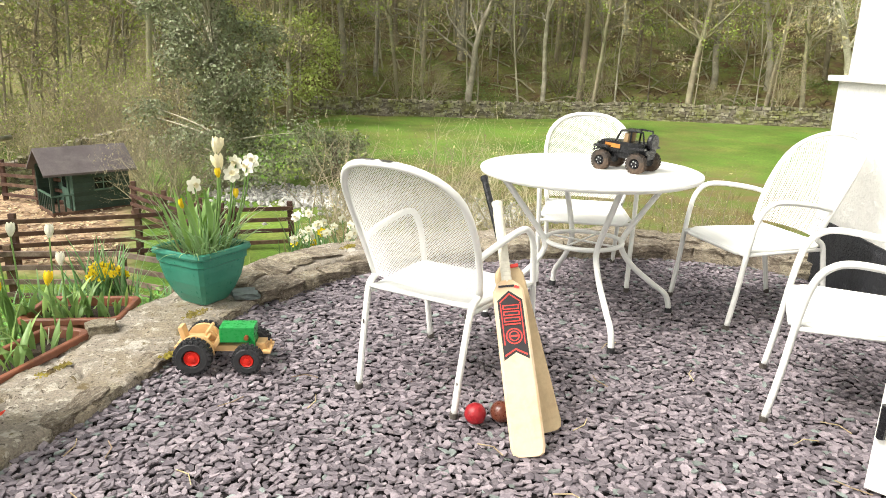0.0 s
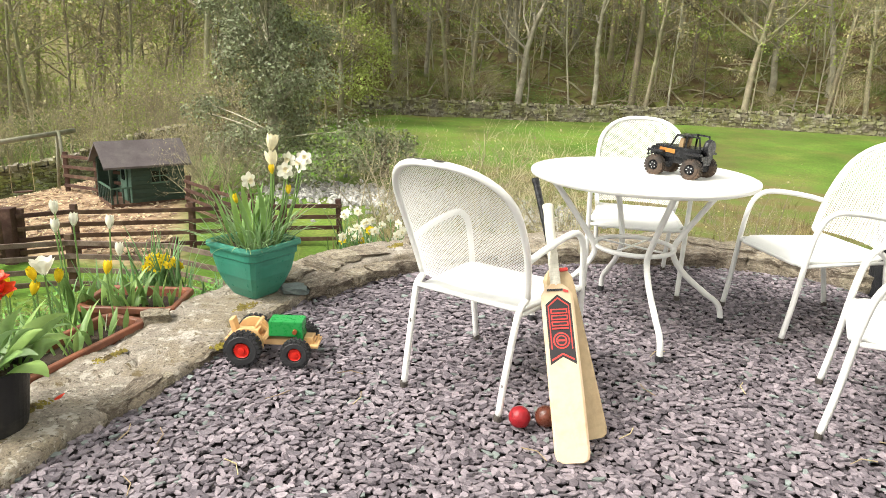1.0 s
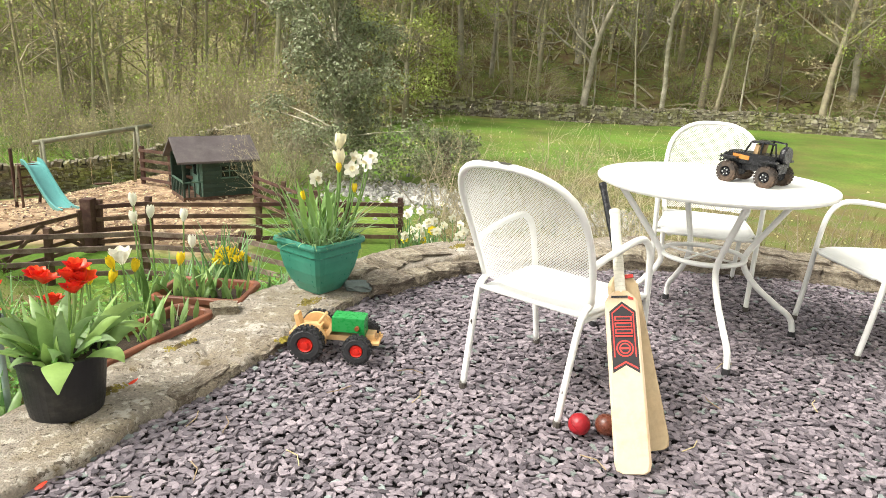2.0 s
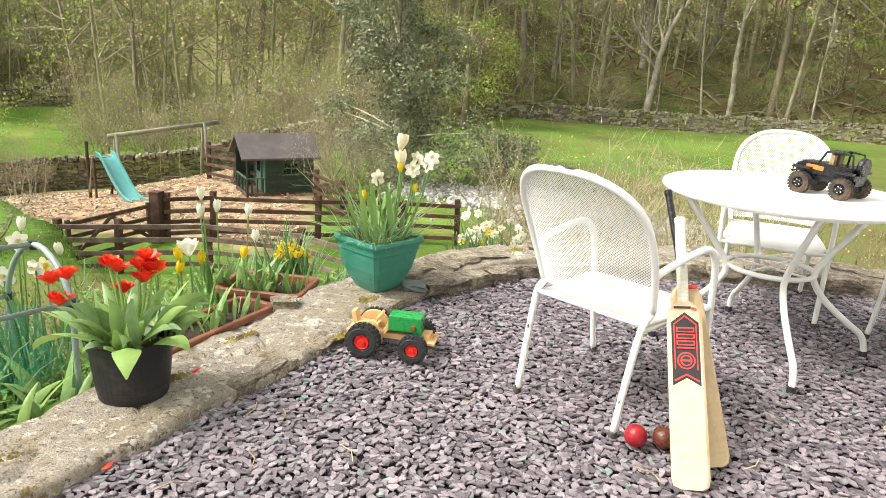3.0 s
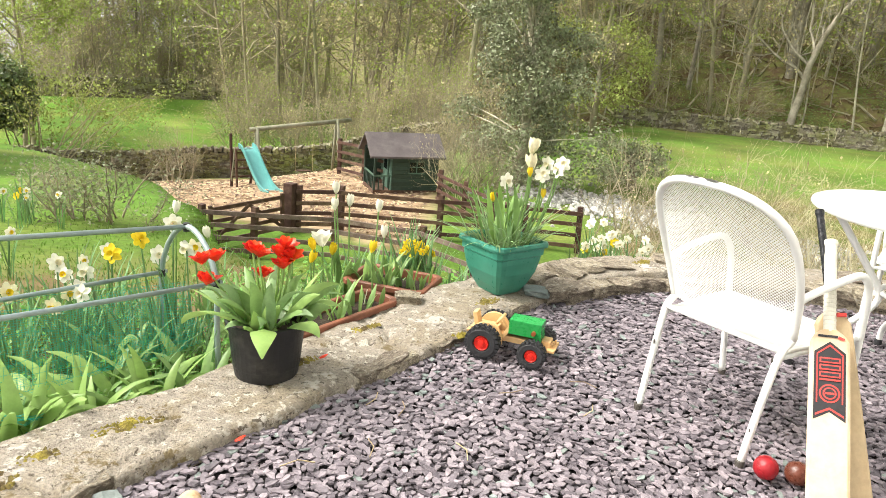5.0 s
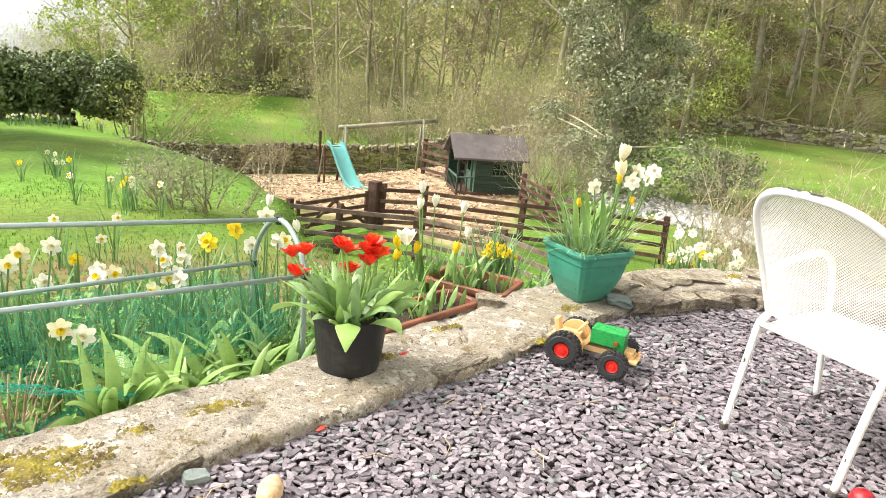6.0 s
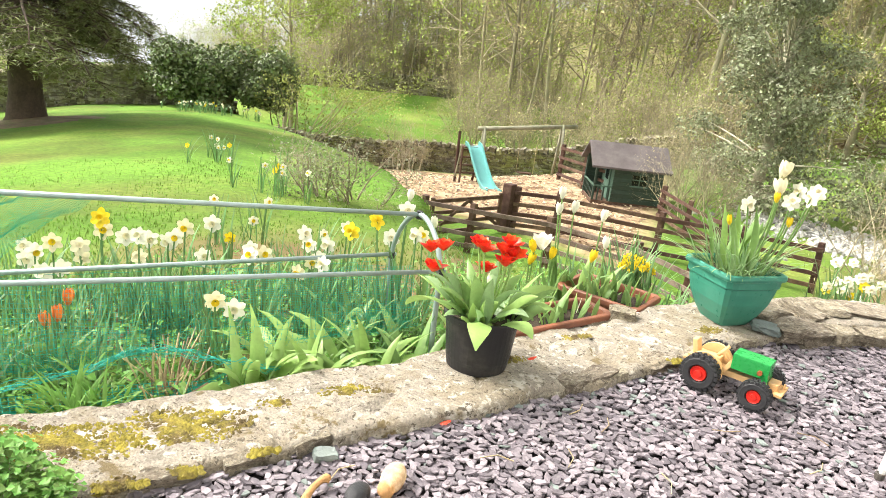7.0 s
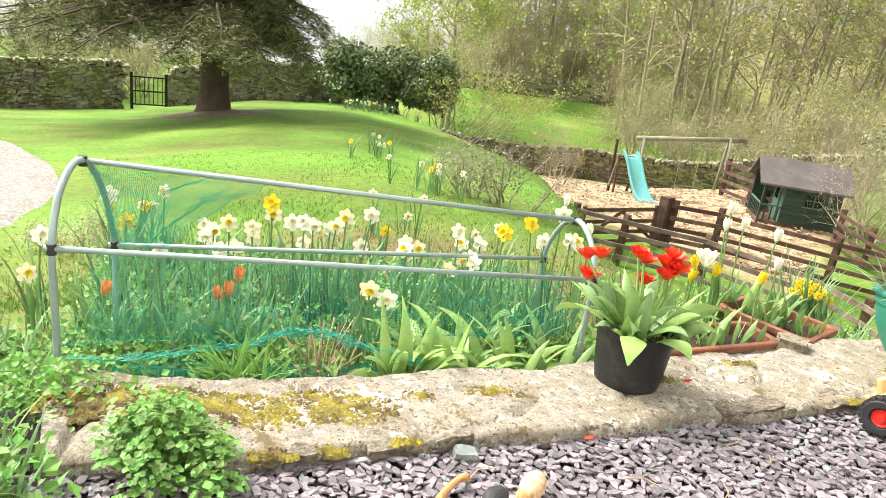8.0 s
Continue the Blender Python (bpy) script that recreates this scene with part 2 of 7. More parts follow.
# ---------- geometry helpers ----------
class Geo:
    """Gathers verts and faces, then links them as one mesh object."""
    def __init__(self):
        self.v, self.f = [], []
    def add(self, verts, faces):
        k = len(self.v)
        self.v += [tuple(p) for p in verts]
        self.f += [tuple(i + k for i in f) for f in faces]
        return self
    def tube(self, pts, rad, sides=8, closed=False, caps=True):
        pts = [Vector(p) for p in pts]
        n = len(pts)
        rads = rad if isinstance(rad, (list, tuple)) else [rad] * n
        k = len(self.v)
        up = None
        for i, p in enumerate(pts):
            d = (pts[(i + 1) % n] - pts[i - 1]) if closed else (pts[min(i + 1, n - 1)] - pts[max(i - 1, 0)])
            d = d.normalized() if d.length > 1e-9 else Vector((0, 0, 1))
            if up is None:
                up = d.orthogonal().normalized()
            up = (up - d * up.dot(d))
            up = up.normalized() if up.length > 1e-6 else d.orthogonal().normalized()
            w = d.cross(up)
            for s in range(sides):
                a = 2 * math.pi * s / sides
                self.v.append(tuple(p + (up * math.cos(a) + w * math.sin(a)) * rads[i]))
        for i in range(n if closed else n - 1):
            j = (i + 1) % n
            for s in range(sides):
                t = (s + 1) % sides
                self.f.append((k + i * sides + s, k + i * sides + t, k + j * sides + t, k + j * sides + s))
        if caps and not closed:
            self.f.append(tuple(k + s for s in reversed(range(sides))))
            self.f.append(tuple(k + (n - 1) * sides + s for s in range(sides)))
        return self
    def box(self, c, size, m=None, bevel=0.0):
        bm = bmesh.new()
        bmesh.ops.create_cube(bm, size=1.0)
        for v in bm.verts:
            v.co = Vector((v.co.x * size[0], v.co.y * size[1], v.co.z * size[2]))
        if bevel:
            bmesh.ops.bevel(bm, geom=bm.edges[:], offset=bevel, segments=2, affect="EDGES", profile=0.7)
        mm = Matrix.Translation(c) @ (m or Matrix())
        bm.verts.index_update()
        self.add([mm @ v.co for v in bm.verts], [[v.index for v in f.verts] for f in bm.faces])
        bm.free()
        return self
    def lathe(self, prof, sides=24, m=None, cap=True):
        """prof: (radius, height) from the foot up, turned round z."""
        mm = m or Matrix()
        k = len(self.v)
        for r, z in prof:
            for s in range(sides):
                a = 2 * math.pi * s / sides
                self.v.append(tuple(mm @ Vector((r * math.cos(a), r * math.sin(a), z))))
        for i in range(len(prof) - 1):
            for s in range(sides):
                t = (s + 1) % sides
                self.f.append((k + i * sides + s, k + i * sides + t, k + (i + 1) * sides + t, k + (i + 1) * sides + s))
        if cap:
            self.f.append(tuple(k + s for s in reversed(range(sides))))
            self.f.append(tuple(k + (len(prof) - 1) * sides + s for s in range(sides)))
        return self
    def strap(self, base, az, lean, length, width, droop=1.0, seg=6, fold=0.25, tipw=0.1, twist=0.0):
        """A strap-shaped leaf that rises from base and arches over."""
        p, ang = Vector(base), lean
        h = Vector((math.cos(az), math.sin(az), 0))
        side0 = Vector((-math.sin(az), math.cos(az), 0))
        k = len(self.v)
        for i in range(seg + 1):
            t = i / seg
            w = width * (0.55 + 1.2 * t) if t < 0.4 else width * max(tipw, 1.03 * (1 - ((t - 0.4) / 0.6) ** 2))
            d = h * math.sin(ang) + Vector((0, 0, 1)) * math.cos(ang)
            nrm = d.cross(side0)
            side = side0 * math.cos(twist * t) + nrm * math.sin(twist * t)
            nrm = d.cross(side)
            self.v += [tuple(p - side * w / 2 - nrm * w * fold), tuple(p), tuple(p + side * w / 2 - nrm * w * fold)]
            p = p + d * (length / seg)
            ang += droop * (0.35 + t) / seg
        for i in range(seg):
            a = k + 3 * i
            self.f += [(a, a + 1, a + 4, a + 3), (a + 1, a + 2, a + 5, a + 4)]
        return self
    def leaf(self, p, n, size, rng, long=1.6):
        n = Vector(n).normalized()
        u = n.orthogonal().normalized()
        a = rng.uniform(0, 6.28)
        u = u * math.cos(a) + n.cross(u) * math.sin(a)
        w = n.cross(u)
        p = Vector(p)
        L, W = size * long / 2, size / 2
        k = len(self.v)
        self.v += [tuple(p - u * L), tuple(p + w * W + n * W * 0.3), tuple(p + u * L), tuple(p - w * W + n * W * 0.3)]
        self.f += [(k, k + 1, k + 2), (k, k + 2, k + 3)]
        return self
    def make(self, name, material, parent=None, label="", smooth=False):
        me = bpy.data.meshes.new(name)
        me.from_pydata(self.v, [], self.f)
        me.materials.append(material)
        if smooth:
            me.polygons.foreach_set("use_smooth", [True] * len(me.polygons))
        me.update()
        ob = new(name, me)
        if parent is not None:
            ob.parent = parent
        if label:
            ob["label"] = label
        return ob

def thing(name, m, label, category, group="", kind=""):
    ob = new(name)
    ob.matrix_world = m
    return tagged(ob, label, category, group, kind)

def smooth_path(pts, n=4, closed=False):
    """Catmull-Rom through the points."""
    P = [Vector(p) for p in pts]
    out = []
    N = len(P)
    rng = range(N if closed else N - 1)
    for i in rng:
        p0 = P[(i - 1) % N] if closed or i > 0 else P[0] * 2 - P[1]
        p1, p2 = P[i], P[(i + 1) % N]
        p3 = P[(i + 2) % N] if closed or i + 2 < N else P[-1] * 2 - P[-2]
        for j in range(n):
            t = j / n
            out.append(0.5 * ((2 * p1) + (p2 - p0) * t + (2 * p0 - 5 * p1 + 4 * p2 - p3) * t * t + (3 * p1 - p0 - 3 * p2 + p3) * t ** 3))
    if not closed:
        out.append(P[-1])
    return out

def sstep(a, b, x):
    t = min(1.0, max(0.0, (x - a) / (b - a)))
    return t * t * (3 - 2 * t)

def piecewise(xs, ys, x):
    return float(np.interp(x, xs, ys))

# ---------- ground ----------
EDGE_X = (-90, -45, -30, -21, -16, -12, -8, -4, 1, 8, 20, 40, 90)
EDGE_Y = (420, 170, 74, 54, 38, 30, 29, 36, 37.8, 38.6, 34, 24, 8)

def valley(x, y):
    return -2.52 + 0.05 * max(-14.0, min(0.0, x + 7)) + 0.02 * max(0.0, x - 5) + 0.52 * sstep(20, 36, y) * sstep(-9, -3, x)

CREST_B = (-180, -110, -60, -20, 0, 20, 28, 35, 38, 40, 42.5, 44.6, 48.7, 50.5, 54.3, 57, 60, 180)
CREST_R = (400, 400, 7, 6.5, 6, 5, 5.3, 5.6, 7, 9.7, 12.4, 14.9, 18.6, 20, 25, 31, 400, 400)
FALL_B = (-20, 30, 40, 44.6, 50, 55, 58, 66, 75, 82, 95)
FALL = (0.14, 0.13, 0.125, 0.12, 0.11, 0.1, 0.096, 0.105, 0.1316, 0.138, 0.14)

def below_crest(x, y):
    """0 on the lawn, 1 past the foot of the bank that drops from it to the valley floor."""
    b, r = math.degrees(math.atan2(-x - 0.25, y - 0.19)), math.hypot(x + 0.25, y - 0.19)
    c = piecewise(CREST_B, CREST_R, b)
    return sstep(c - 0.5, c + 1.3 + 0.05 * min(c, 40), r + 0.25 * noise.noise((x * 0.8, y * 0.8, 12)))

def gz(x, y):
    """Height of the ground outside the terrace: a falling lawn, a bank, the valley floor and the wooded slope."""
    r = math.hypot(x, y)
    b = math.degrees(math.atan2(-x - 0.25, y - 0.19))
    lawn = max(-0.12 - piecewise(FALL_B, FALL, b) * max(0.0, r - 2.2), -3.9)
    if y < -3 or x > 3:
        lawn = lawn * 0.6 - 0.4
    v = valley(x, y) - 0.125 * min(max(0.0, r - 18), 10.0) * (1 - sstep(30, 45, r)) * sstep(9, 15, -x)
    w = below_crest(x, y)
    z = lawn * (1 - w) + (min(v, lawn) if b > 25 and r < 46 else v) * w
    up = y - piecewise(EDGE_X, EDGE_Y, x)
    if up > 0:
        z += 0.3 * up * min(1.0, 0.3 + up / 12) if up < 60 else 18 + 0.12 * (up - 60)
    z -= 0.09 * max(0.0, r - 46) * sstep(20, 34, -x) * (1 - sstep(0.9, 1.25, y / max(1.0, -x)))
    z += 0.05 * noise.noise((x * 0.5, y * 0.5, 0)) * min(1.0, r / 6)
    if up > 1:
        z += 0.5 * noise.noise((x * 0.15, y * 0.15, 3)) * min(1, up / 6)
    return z

def build_ground():
    n = 250
    us = np.linspace(-1, 1, n)
    xs = -4 + 6.0 * np.sinh(us * 5.3)
    ys = 9 + 6.0 * np.sinh(us * 5.3)
    g = Geo()
    cover = []
    for j in range(n):
        for i in range(n):
            x, y = float(xs[i]), float(ys[j])
            z = gz(x, y)
            if -1.9 < x < 9 and -6 < y < 4.4:
                z = min(z, -0.7)
            g.v.append((x, y, z))
            up = y - piecewise(EDGE_X, EDGE_Y, x)
            chips = sstep(0.9, 1.0, below_crest(x, y)) * sstep(-18.5, -17.5, x + 0.25 * (y - 15)) * (1 - sstep(-6.5, -5.5, x + 0.35 * (y - 15))) * sstep(11.6, 12.2, y + 0.1 * (x + 8)) * (1 - sstep(21.5, 22.5, y - 0.35 * (x + 12)))
            wood = sstep(-1.5, 2.5, up + 2.5 * noise.noise((x * 0.3, y * 0.3, 5)))
            r = math.hypot(x, y)
            if y > 0.87 * -x and x < 5:
                wood = max(wood, sstep(47, 51, r))
            bank = sstep(-3.0, -1.2, x) * (1 - sstep(21, 27, y + 0.15 * x + 3 * noise.noise((x * 0.3, y * 0.3, 8)))) * sstep(4, 5, y)
            bed = (1 - sstep(3.2, 4.2, math.hypot(x + 1.0, (y - 2.6) * 0.8))) if x < 0 else 0.0
            field = 0.4 * sstep(-6, -2, x) * sstep(14, 20, y) * (0.6 + noise.noise((x * 0.25, y * 0.25, 31)))
            cover.append((chips, wood, max(bank * 0.9, bed, field), 1.0))
    for j in range(n - 1):
        for i in range(n - 1):
            a = j * n + i
            g.f.append((a, a + 1, a + n + 1, a + n))
    m = mat("meadow ground", (0.098, 0.188, 0.026), 0.95, 0.45, 0.35, 14, 0.9, other=(0.155, 0.19, 0.042), mix_scale=0.45, mix_at=0.57, spec=0.12)
    nt, l = m.node_tree.nodes, m.node_tree.links
    b = nt["Principled BSDF"]
    grass = b.inputs["Base Color"].links[0].from_socket
    at = nt.new("ShaderNodeVertexColor")
    at.layer_name = "cover"
    sep = nt.new("ShaderNodeSeparateColor")
    l.new(at.outputs[0], sep.inputs[0])
    co = nt.new("ShaderNodeTexCoord")
    def noisy(c1, c2, sc, lo=0.4, hi=0.6):
        t = nt.new("ShaderNodeTexNoise")
        t.inputs["Scale"].default_value, t.inputs["Detail"].default_value = sc, 8
        l.new(co.outputs["Object"], t.inputs["Vector"])
        r = nt.new("ShaderNodeMapRange")
        r.inputs["From Min"].default_value, r.inputs["From Max"].default_value = lo, hi
        l.new(t.outputs["Fac"], r.inputs["Value"])
        x = nt.new("ShaderNodeMix")
        x.data_type = "RGBA"
        x.inputs["A"].default_value, x.inputs["B"].default_value = (*c1, 1), (*c2, 1)
        l.new(r.outputs[0], x.inputs["Factor"])
        return x.outputs["Result"]
    col = grass
    for k, c in (("Blue", noisy((0.17, 0.125, 0.06), (0.13, 0.16, 0.04), 1.2)), ("Green", noisy((0.16, 0.11, 0.06), (0.2, 0.225, 0.065), 1.1, 0.4, 0.62)),
                 ("Red", noisy((0.46, 0.33, 0.21), (0.2, 0.125, 0.075), 3.2, 0.42, 0.62))):
        x = nt.new("ShaderNodeMix")
        x.data_type = "RGBA"
        l.new(sep.outputs[k], x.inputs["Factor"])
        l.new(col, x.inputs["A"]), l.new(c, x.inputs["B"])
        col = x.outputs["Result"]
    l.new(col, b.inputs["Base Color"])
    ob = g.make("ground", m, smooth=True)
    ca = ob.data.color_attributes.new("cover", "FLOAT_COLOR", "POINT")
    ca.data.foreach_set("color", [c for q in cover for c in q])
    tagged(ob, "grassy valley ground with wood chips and leaf litter", "ground", kind="structure")

build_ground()

# ---------- terrace ----------
INNER = [(-1.94, 0.38), (-1.89, 0.5), (-1.83, 0.64), (-1.76, 0.79), (-1.57, 1.34), (-1.33, 2.05), (-1.22, 2.35), (-1.11, 2.7), (-0.93, 3.3), (-0.72, 3.72), (-0.42, 4.02), (0.0, 4.2),
         (0.55, 4.33), (1.26, 4.38), (1.85, 4.22), (2.2, 3.96)]
OUTER = [(-2.404, 0.475), (-2.33, 0.601), (-2.236, 0.748), (-2.12, 0.937), (-1.941, 1.463), (-1.731, 2.042), (-1.615, 2.494), (-1.478, 2.989), (-1.338, 3.4), (-1.094, 3.784), (-0.8, 4.1), (-0.3, 4.42), (0.45, 4.68), (1.4, 4.68), (2.05, 4.45), (2.45, 4.15)]

def cap_height(x, y):
    n1 = noise.noise((x * 2.3, y * 2.3, 1)) * 0.012
    n2 = noise.noise((x * 9, y * 9, 2)) * 0.007 + noise.noise((x * 28, y * 28, 4)) * 0.005 + noise.noise((x * 60, y * 60, 6)) * 0.003
    return 0.042 + 0.05 * sstep(3.3, 4.1, y) + (n1 + n2) * 0.85

def build_terrace():
    g = Geo()
    inn, out = smooth_path([(*p, 0) for p in INNER], 26), smooth_path([(*p, 0) for p in OUTER], 26)
    m = 22
    for i, (a, b) in enumerate(zip(inn, out)):
        ja = noise.noise((a.x * 4, a.y * 4, 7)) * 0.03 + noise.noise((a.x * 14, a.y * 14, 7)) * 0.014
        jb = noise.noise((b.x * 4, b.y * 4, 9)) * 0.04 + noise.noise((b.x * 14, b.y * 14, 9)) * 0.02
        d = (b - a).normalized()
        a2, b2 = a + d * ja, b + d * jb
        row = [(a2 + d * 0.004, -0.12)] + [(a2.lerp(b2, k / (m - 4)), None) for k in range(m - 3)] + [(b2 + d * 0.03, -0.12), (b2 + d * 0.06, -2.2)]
        for k, (p, z) in enumerate(row):
            if z is None:
                t = (k - 1) / (m - 4)
                z = cap_height(p.x, p.y) - 0.012 * max(0, 1 - t / 0.05) - 0.012 * max(0, 1 - (1 - t) / 0.05)
                # worn cracks between the old blocks
                c = abs(noise.noise((p.x * 1.9, p.y * 1.9, 11)))
                z -= 0.03 * max(0, 1 - c / 0.02)
            g.v.append((p.x, p.y, z))
    w = len(g.v) // len(inn)
    for i in range(len(inn) - 1):
        for k in range(w - 1):
            a = i * w + k
            g.f.append((a, a + w, a + w + 1, a + 1))
    wall = tagged(g.make("terrace_wall", CAP, smooth=True), "low weathered concrete and stone terrace wall with moss", "wall", kind="structure")
    # bed of grit under the chips
    f = Geo()
    n = 60
    for j in range(n + 1):
        for i in range(n + 1):
            x, y = -3.2 + 9.0 * i / n, -5.0 + 9.6 * j / n
            f.v.append((x, y, -0.018 + 0.006 * noise.noise((x * 6, y * 6, 0))))
    edge = [(p.x, p.y) for p in smooth_path([(*p, 0) for p in INNER], 6)]
    ey, ex = [p[1] for p in edge[:60]], [p[0] for p in edge[:60]]
    for j in range(n):
        for i in range(n):
            cx, cy = -3.2 + 9.0 * (i + 0.5) / n, -5.0 + 9.6 * (j + 0.5) / n
            if inside(cx, cy, 0.25):
                a = j * (n + 1) + i
                f.f.append((a, a + 1, a + n + 2, a + n + 1))
    fl = tagged(f.make("terrace_floor", GRIT), "terrace floor of dark grit under slate chippings", "floor", kind="structure")
    return wall, fl

_poly = [(p.x, p.y) for p in smooth_path([(*p, 0) for p in INNER], 4)] + [(5.5, 3.96), (5.5, -5), (-1.98, -5), (-1.98, 0.34)]
def inside(x, y, grow=0.0):
    """Whether a point lies on the terrace, or within grow of its wall's inner edge."""
    hit = False
    j = len(_poly) - 1
    for i in range(len(_poly)):
        (x1, y1), (x2, y2) = _poly[i], _poly[j]
        if (y1 > y) != (y2 > y) and x < (x2 - x1) * (y - y1) / (y2 - y1) + x1:
            hit = not hit
        j = i
    if not hit and grow:
        return any(math.hypot(x - p[0], y - p[1]) < grow for p in _poly)
    return hit

terrace_wall, terrace_floor = build_terrace()

def stone_mesh(rng, sx, sy, sz, material):
    """A rough flat stone."""
    bm = bmesh.new()
    bmesh.ops.create_cube(bm, size=1.0)
    bmesh.ops.subdivide_edges(bm, edges=bm.edges[:], cuts=2, use_grid_fill=True)
    o = rng.uniform(0, 99)
    for v in bm.verts:
        c = v.co.copy()
        k = 1 - 0.1 * (abs(c.x) * 2 * abs(c.y) * 2 + abs(c.x * c.z) * 2)
        c *= k
        c += Vector((noise.noise(c * 2.2 + Vector((o, 0, 0))), noise.noise(c * 2.2 + Vector((0, o, 0))), noise.noise(c * 2.2 + Vector((0, 0, o))))) * 0.2
        v.co = Vector((c.x * sx, c.y * sy, c.z * sz))
    me = bpy.data.meshes.new("stone")
    bm.to_mesh(me)
    bm.free()
    me.materials.append(material)
    return me

# ---------- house ----------
HOUSE = pose(2.15, 3.98, 0, 0, 0, -7.0)   # y runs back along the wall, x into the house
def build_house():
    h = thing("house", HOUSE, "white roughcast cottage wall with a black plinth", "house")
    def wall_panel(name, x0, x1, y0, y1, z0, z1, material, bumpy, label=""):
        g = Geo()
        ny, nz = max(2, int((y1 - y0) / 0.035)), max(2, int((z1 - z0) / 0.035))
        for j in range(nz + 1):
            for i in range(ny + 1):
                y, z = y0 + (y1 - y0) * i / ny, z0 + (z1 - z0) * j / nz
                e = 1.0 if 0 < i < ny and 0 < j < nz else 0.0
                g.v.append((x0 - e * bumpy * (0.5 + noise.noise((y * 25, z * 25, x0)) * 0.5), y, z))
        for j in range(nz):
            for i in range(ny):
                a = j * (ny + 1) + i
                g.f.append((a, a + ny + 1, a + ny + 2, a + 1))
        k = len(g.v)
        g.v += [(x0, y0, z0), (x1, y0, z0), (x1, y1, z0), (x0, y1, z0), (x0, y0, z1), (x1, y0, z1), (x1, y1, z1), (x0, y1, z1)]
        g.f += [(k, k + 1, k + 5, k + 4), (k + 1, k + 2, k + 6, k + 5), (k + 2, k + 3, k + 7, k + 6), (k + 4, k + 5, k + 6, k + 7)]
        return g.make(name, material, h, label)
    wall_panel("plinth", -0.012, 3.0, -7.0, -0.012, -0.3, 0.36, PLINTH, 0.012, "black painted plinth")
    wall_panel("lower_wall", 0.0, 3.0, -7.0, 0.0, 0.36, 1.10, RENDER, 0.012)
    Geo().box((1.46, -3.48, 1.115), (3.0, 7.06, 0.03), bevel=0.006).make("drip_course", RENDER, h, "white projecting drip course")
    wall_panel("upper_wall", 0.03, 3.0, -7.0, -0.03, 1.13, 4.6, RENDER, 0.008)
    r = Geo()
    r.add([(-0.3, 0.3, 4.5), (3.4, 0.3, 6.0), (3.4, -7.3, 6.0), (-0.3, -7.3, 4.5), (-0.3, 0.3, 4.6), (3.4, 0.3, 6.1), (3.4, -7.3, 6.1), (-0.3, -7.3, 4.6)],
          [(0, 3, 2, 1), (4, 5, 6, 7), (0, 1, 5, 4), (1, 2, 6, 5), (2, 3, 7, 6), (3, 0, 4, 7)]).make("roof", FELT, h, "slate-grey pitched roof")
    d = thing("open_door", pose(1.158, 1.915, 0.0, 0, 0, -48), "white-painted timber door standing open, with black hinge", "door")
    for k in range(4):
        Geo().box((0.09 + 0.178 * k, 0, 0.99), (0.174, 0.04, 1.94), bevel=0.006).make("board", RENDER_WOOD, d)
    for z in (0.24, 1.7):
        Geo().box((0.18, -0.026, z), (0.34, 0.008, 0.05), bevel=0.003).tube([(0.02, -0.03, z - 0.05), (0.02, -0.03, z + 0.05)], 0.012).make("hinge", CARBLACK, d, "black strap hinge")
    Geo().box((0.35, 0.03, 0.3), (0.66, 0.02, 0.11), bevel=0.004).make("ledge", RENDER_WOOD, d)
    Geo().box((0.35, 0.03, 1.65), (0.66, 0.02, 0.11), bevel=0.004).make("ledge", RENDER_WOOD, d)

RENDER_WOOD = mat("white painted timber", (0.78, 0.77, 0.72), 0.5, 0.1, 5, 40, 0.2, other=(0.6, 0.55, 0.42), mix_scale=4, mix_at=0.66)
build_house()

# ---------- table ----------
TABLE = (0.655, 3.322)
def build_table():
    t = thing("round_table", pose(*TABLE, 0, 0, 0, -86), "round white metal garden table with four bent tubular legs", "table")
    g = Geo().lathe([(0.0, 0.684), (0.475, 0.684), (0.489, 0.687), (0.493, 0.696), (0.491, 0.705), (0.482, 0.709), (0.0, 0.709)], 96, cap=False)
    g.make("tabletop", WHITE, t, "white painted round top", smooth=False)
    Geo().lathe([(0.43, 0.676), (0.46, 0.676), (0.462, 0.686), (0.43, 0.686)], 64, cap=False).make("apron", WHITE, t)
    for k in range(4):
        a = math.pi / 2 * k
        prof = [(0.41, 0.685), (0.345, 0.60), (0.235, 0.45), (0.188, 0.375), (0.19, 0.32), (0.25, 0.24), (0.36, 0.15), (0.415, 0.11), (0.44, 0.075), (0.45, 0.03), (0.452, 0.012)]
        leg = Geo().tube(smooth_path([(r * math.cos(a), r * math.sin(a), z) for r, z in prof], 4), 0.0135, 10).make("leg", WHITE, t, smooth=True)
        Geo().lathe([(0.016, 0.0), (0.017, 0.004), (0.017, 0.028), (0.014, 0.03)], 12, Matrix.Translation((0.452 * math.cos(a), 0.452 * math.sin(a), 0))).make("foot_cap", RUBBER, leg, "black rubber foot cap")
    ring = [(0.175 * math.cos(i * math.pi / 24), 0.175 * math.sin(i * math.pi / 24), 0.37) for i in range(48)]
    Geo().tube(ring, 0.011, 8, closed=True).make("ring", WHITE, t, smooth=True)
    for k in range(2):
        a = math.pi / 4 + math.pi / 2 * k
        c, s = math.cos(a) * 0.17, math.sin(a) * 0.17
        Geo().tube([(-c, -s, 0.368 + 0.008 * k), (c, s, 0.368 + 0.008 * k)], 0.005, 6).make("brace", WHITE, t, smooth=True)

build_table()

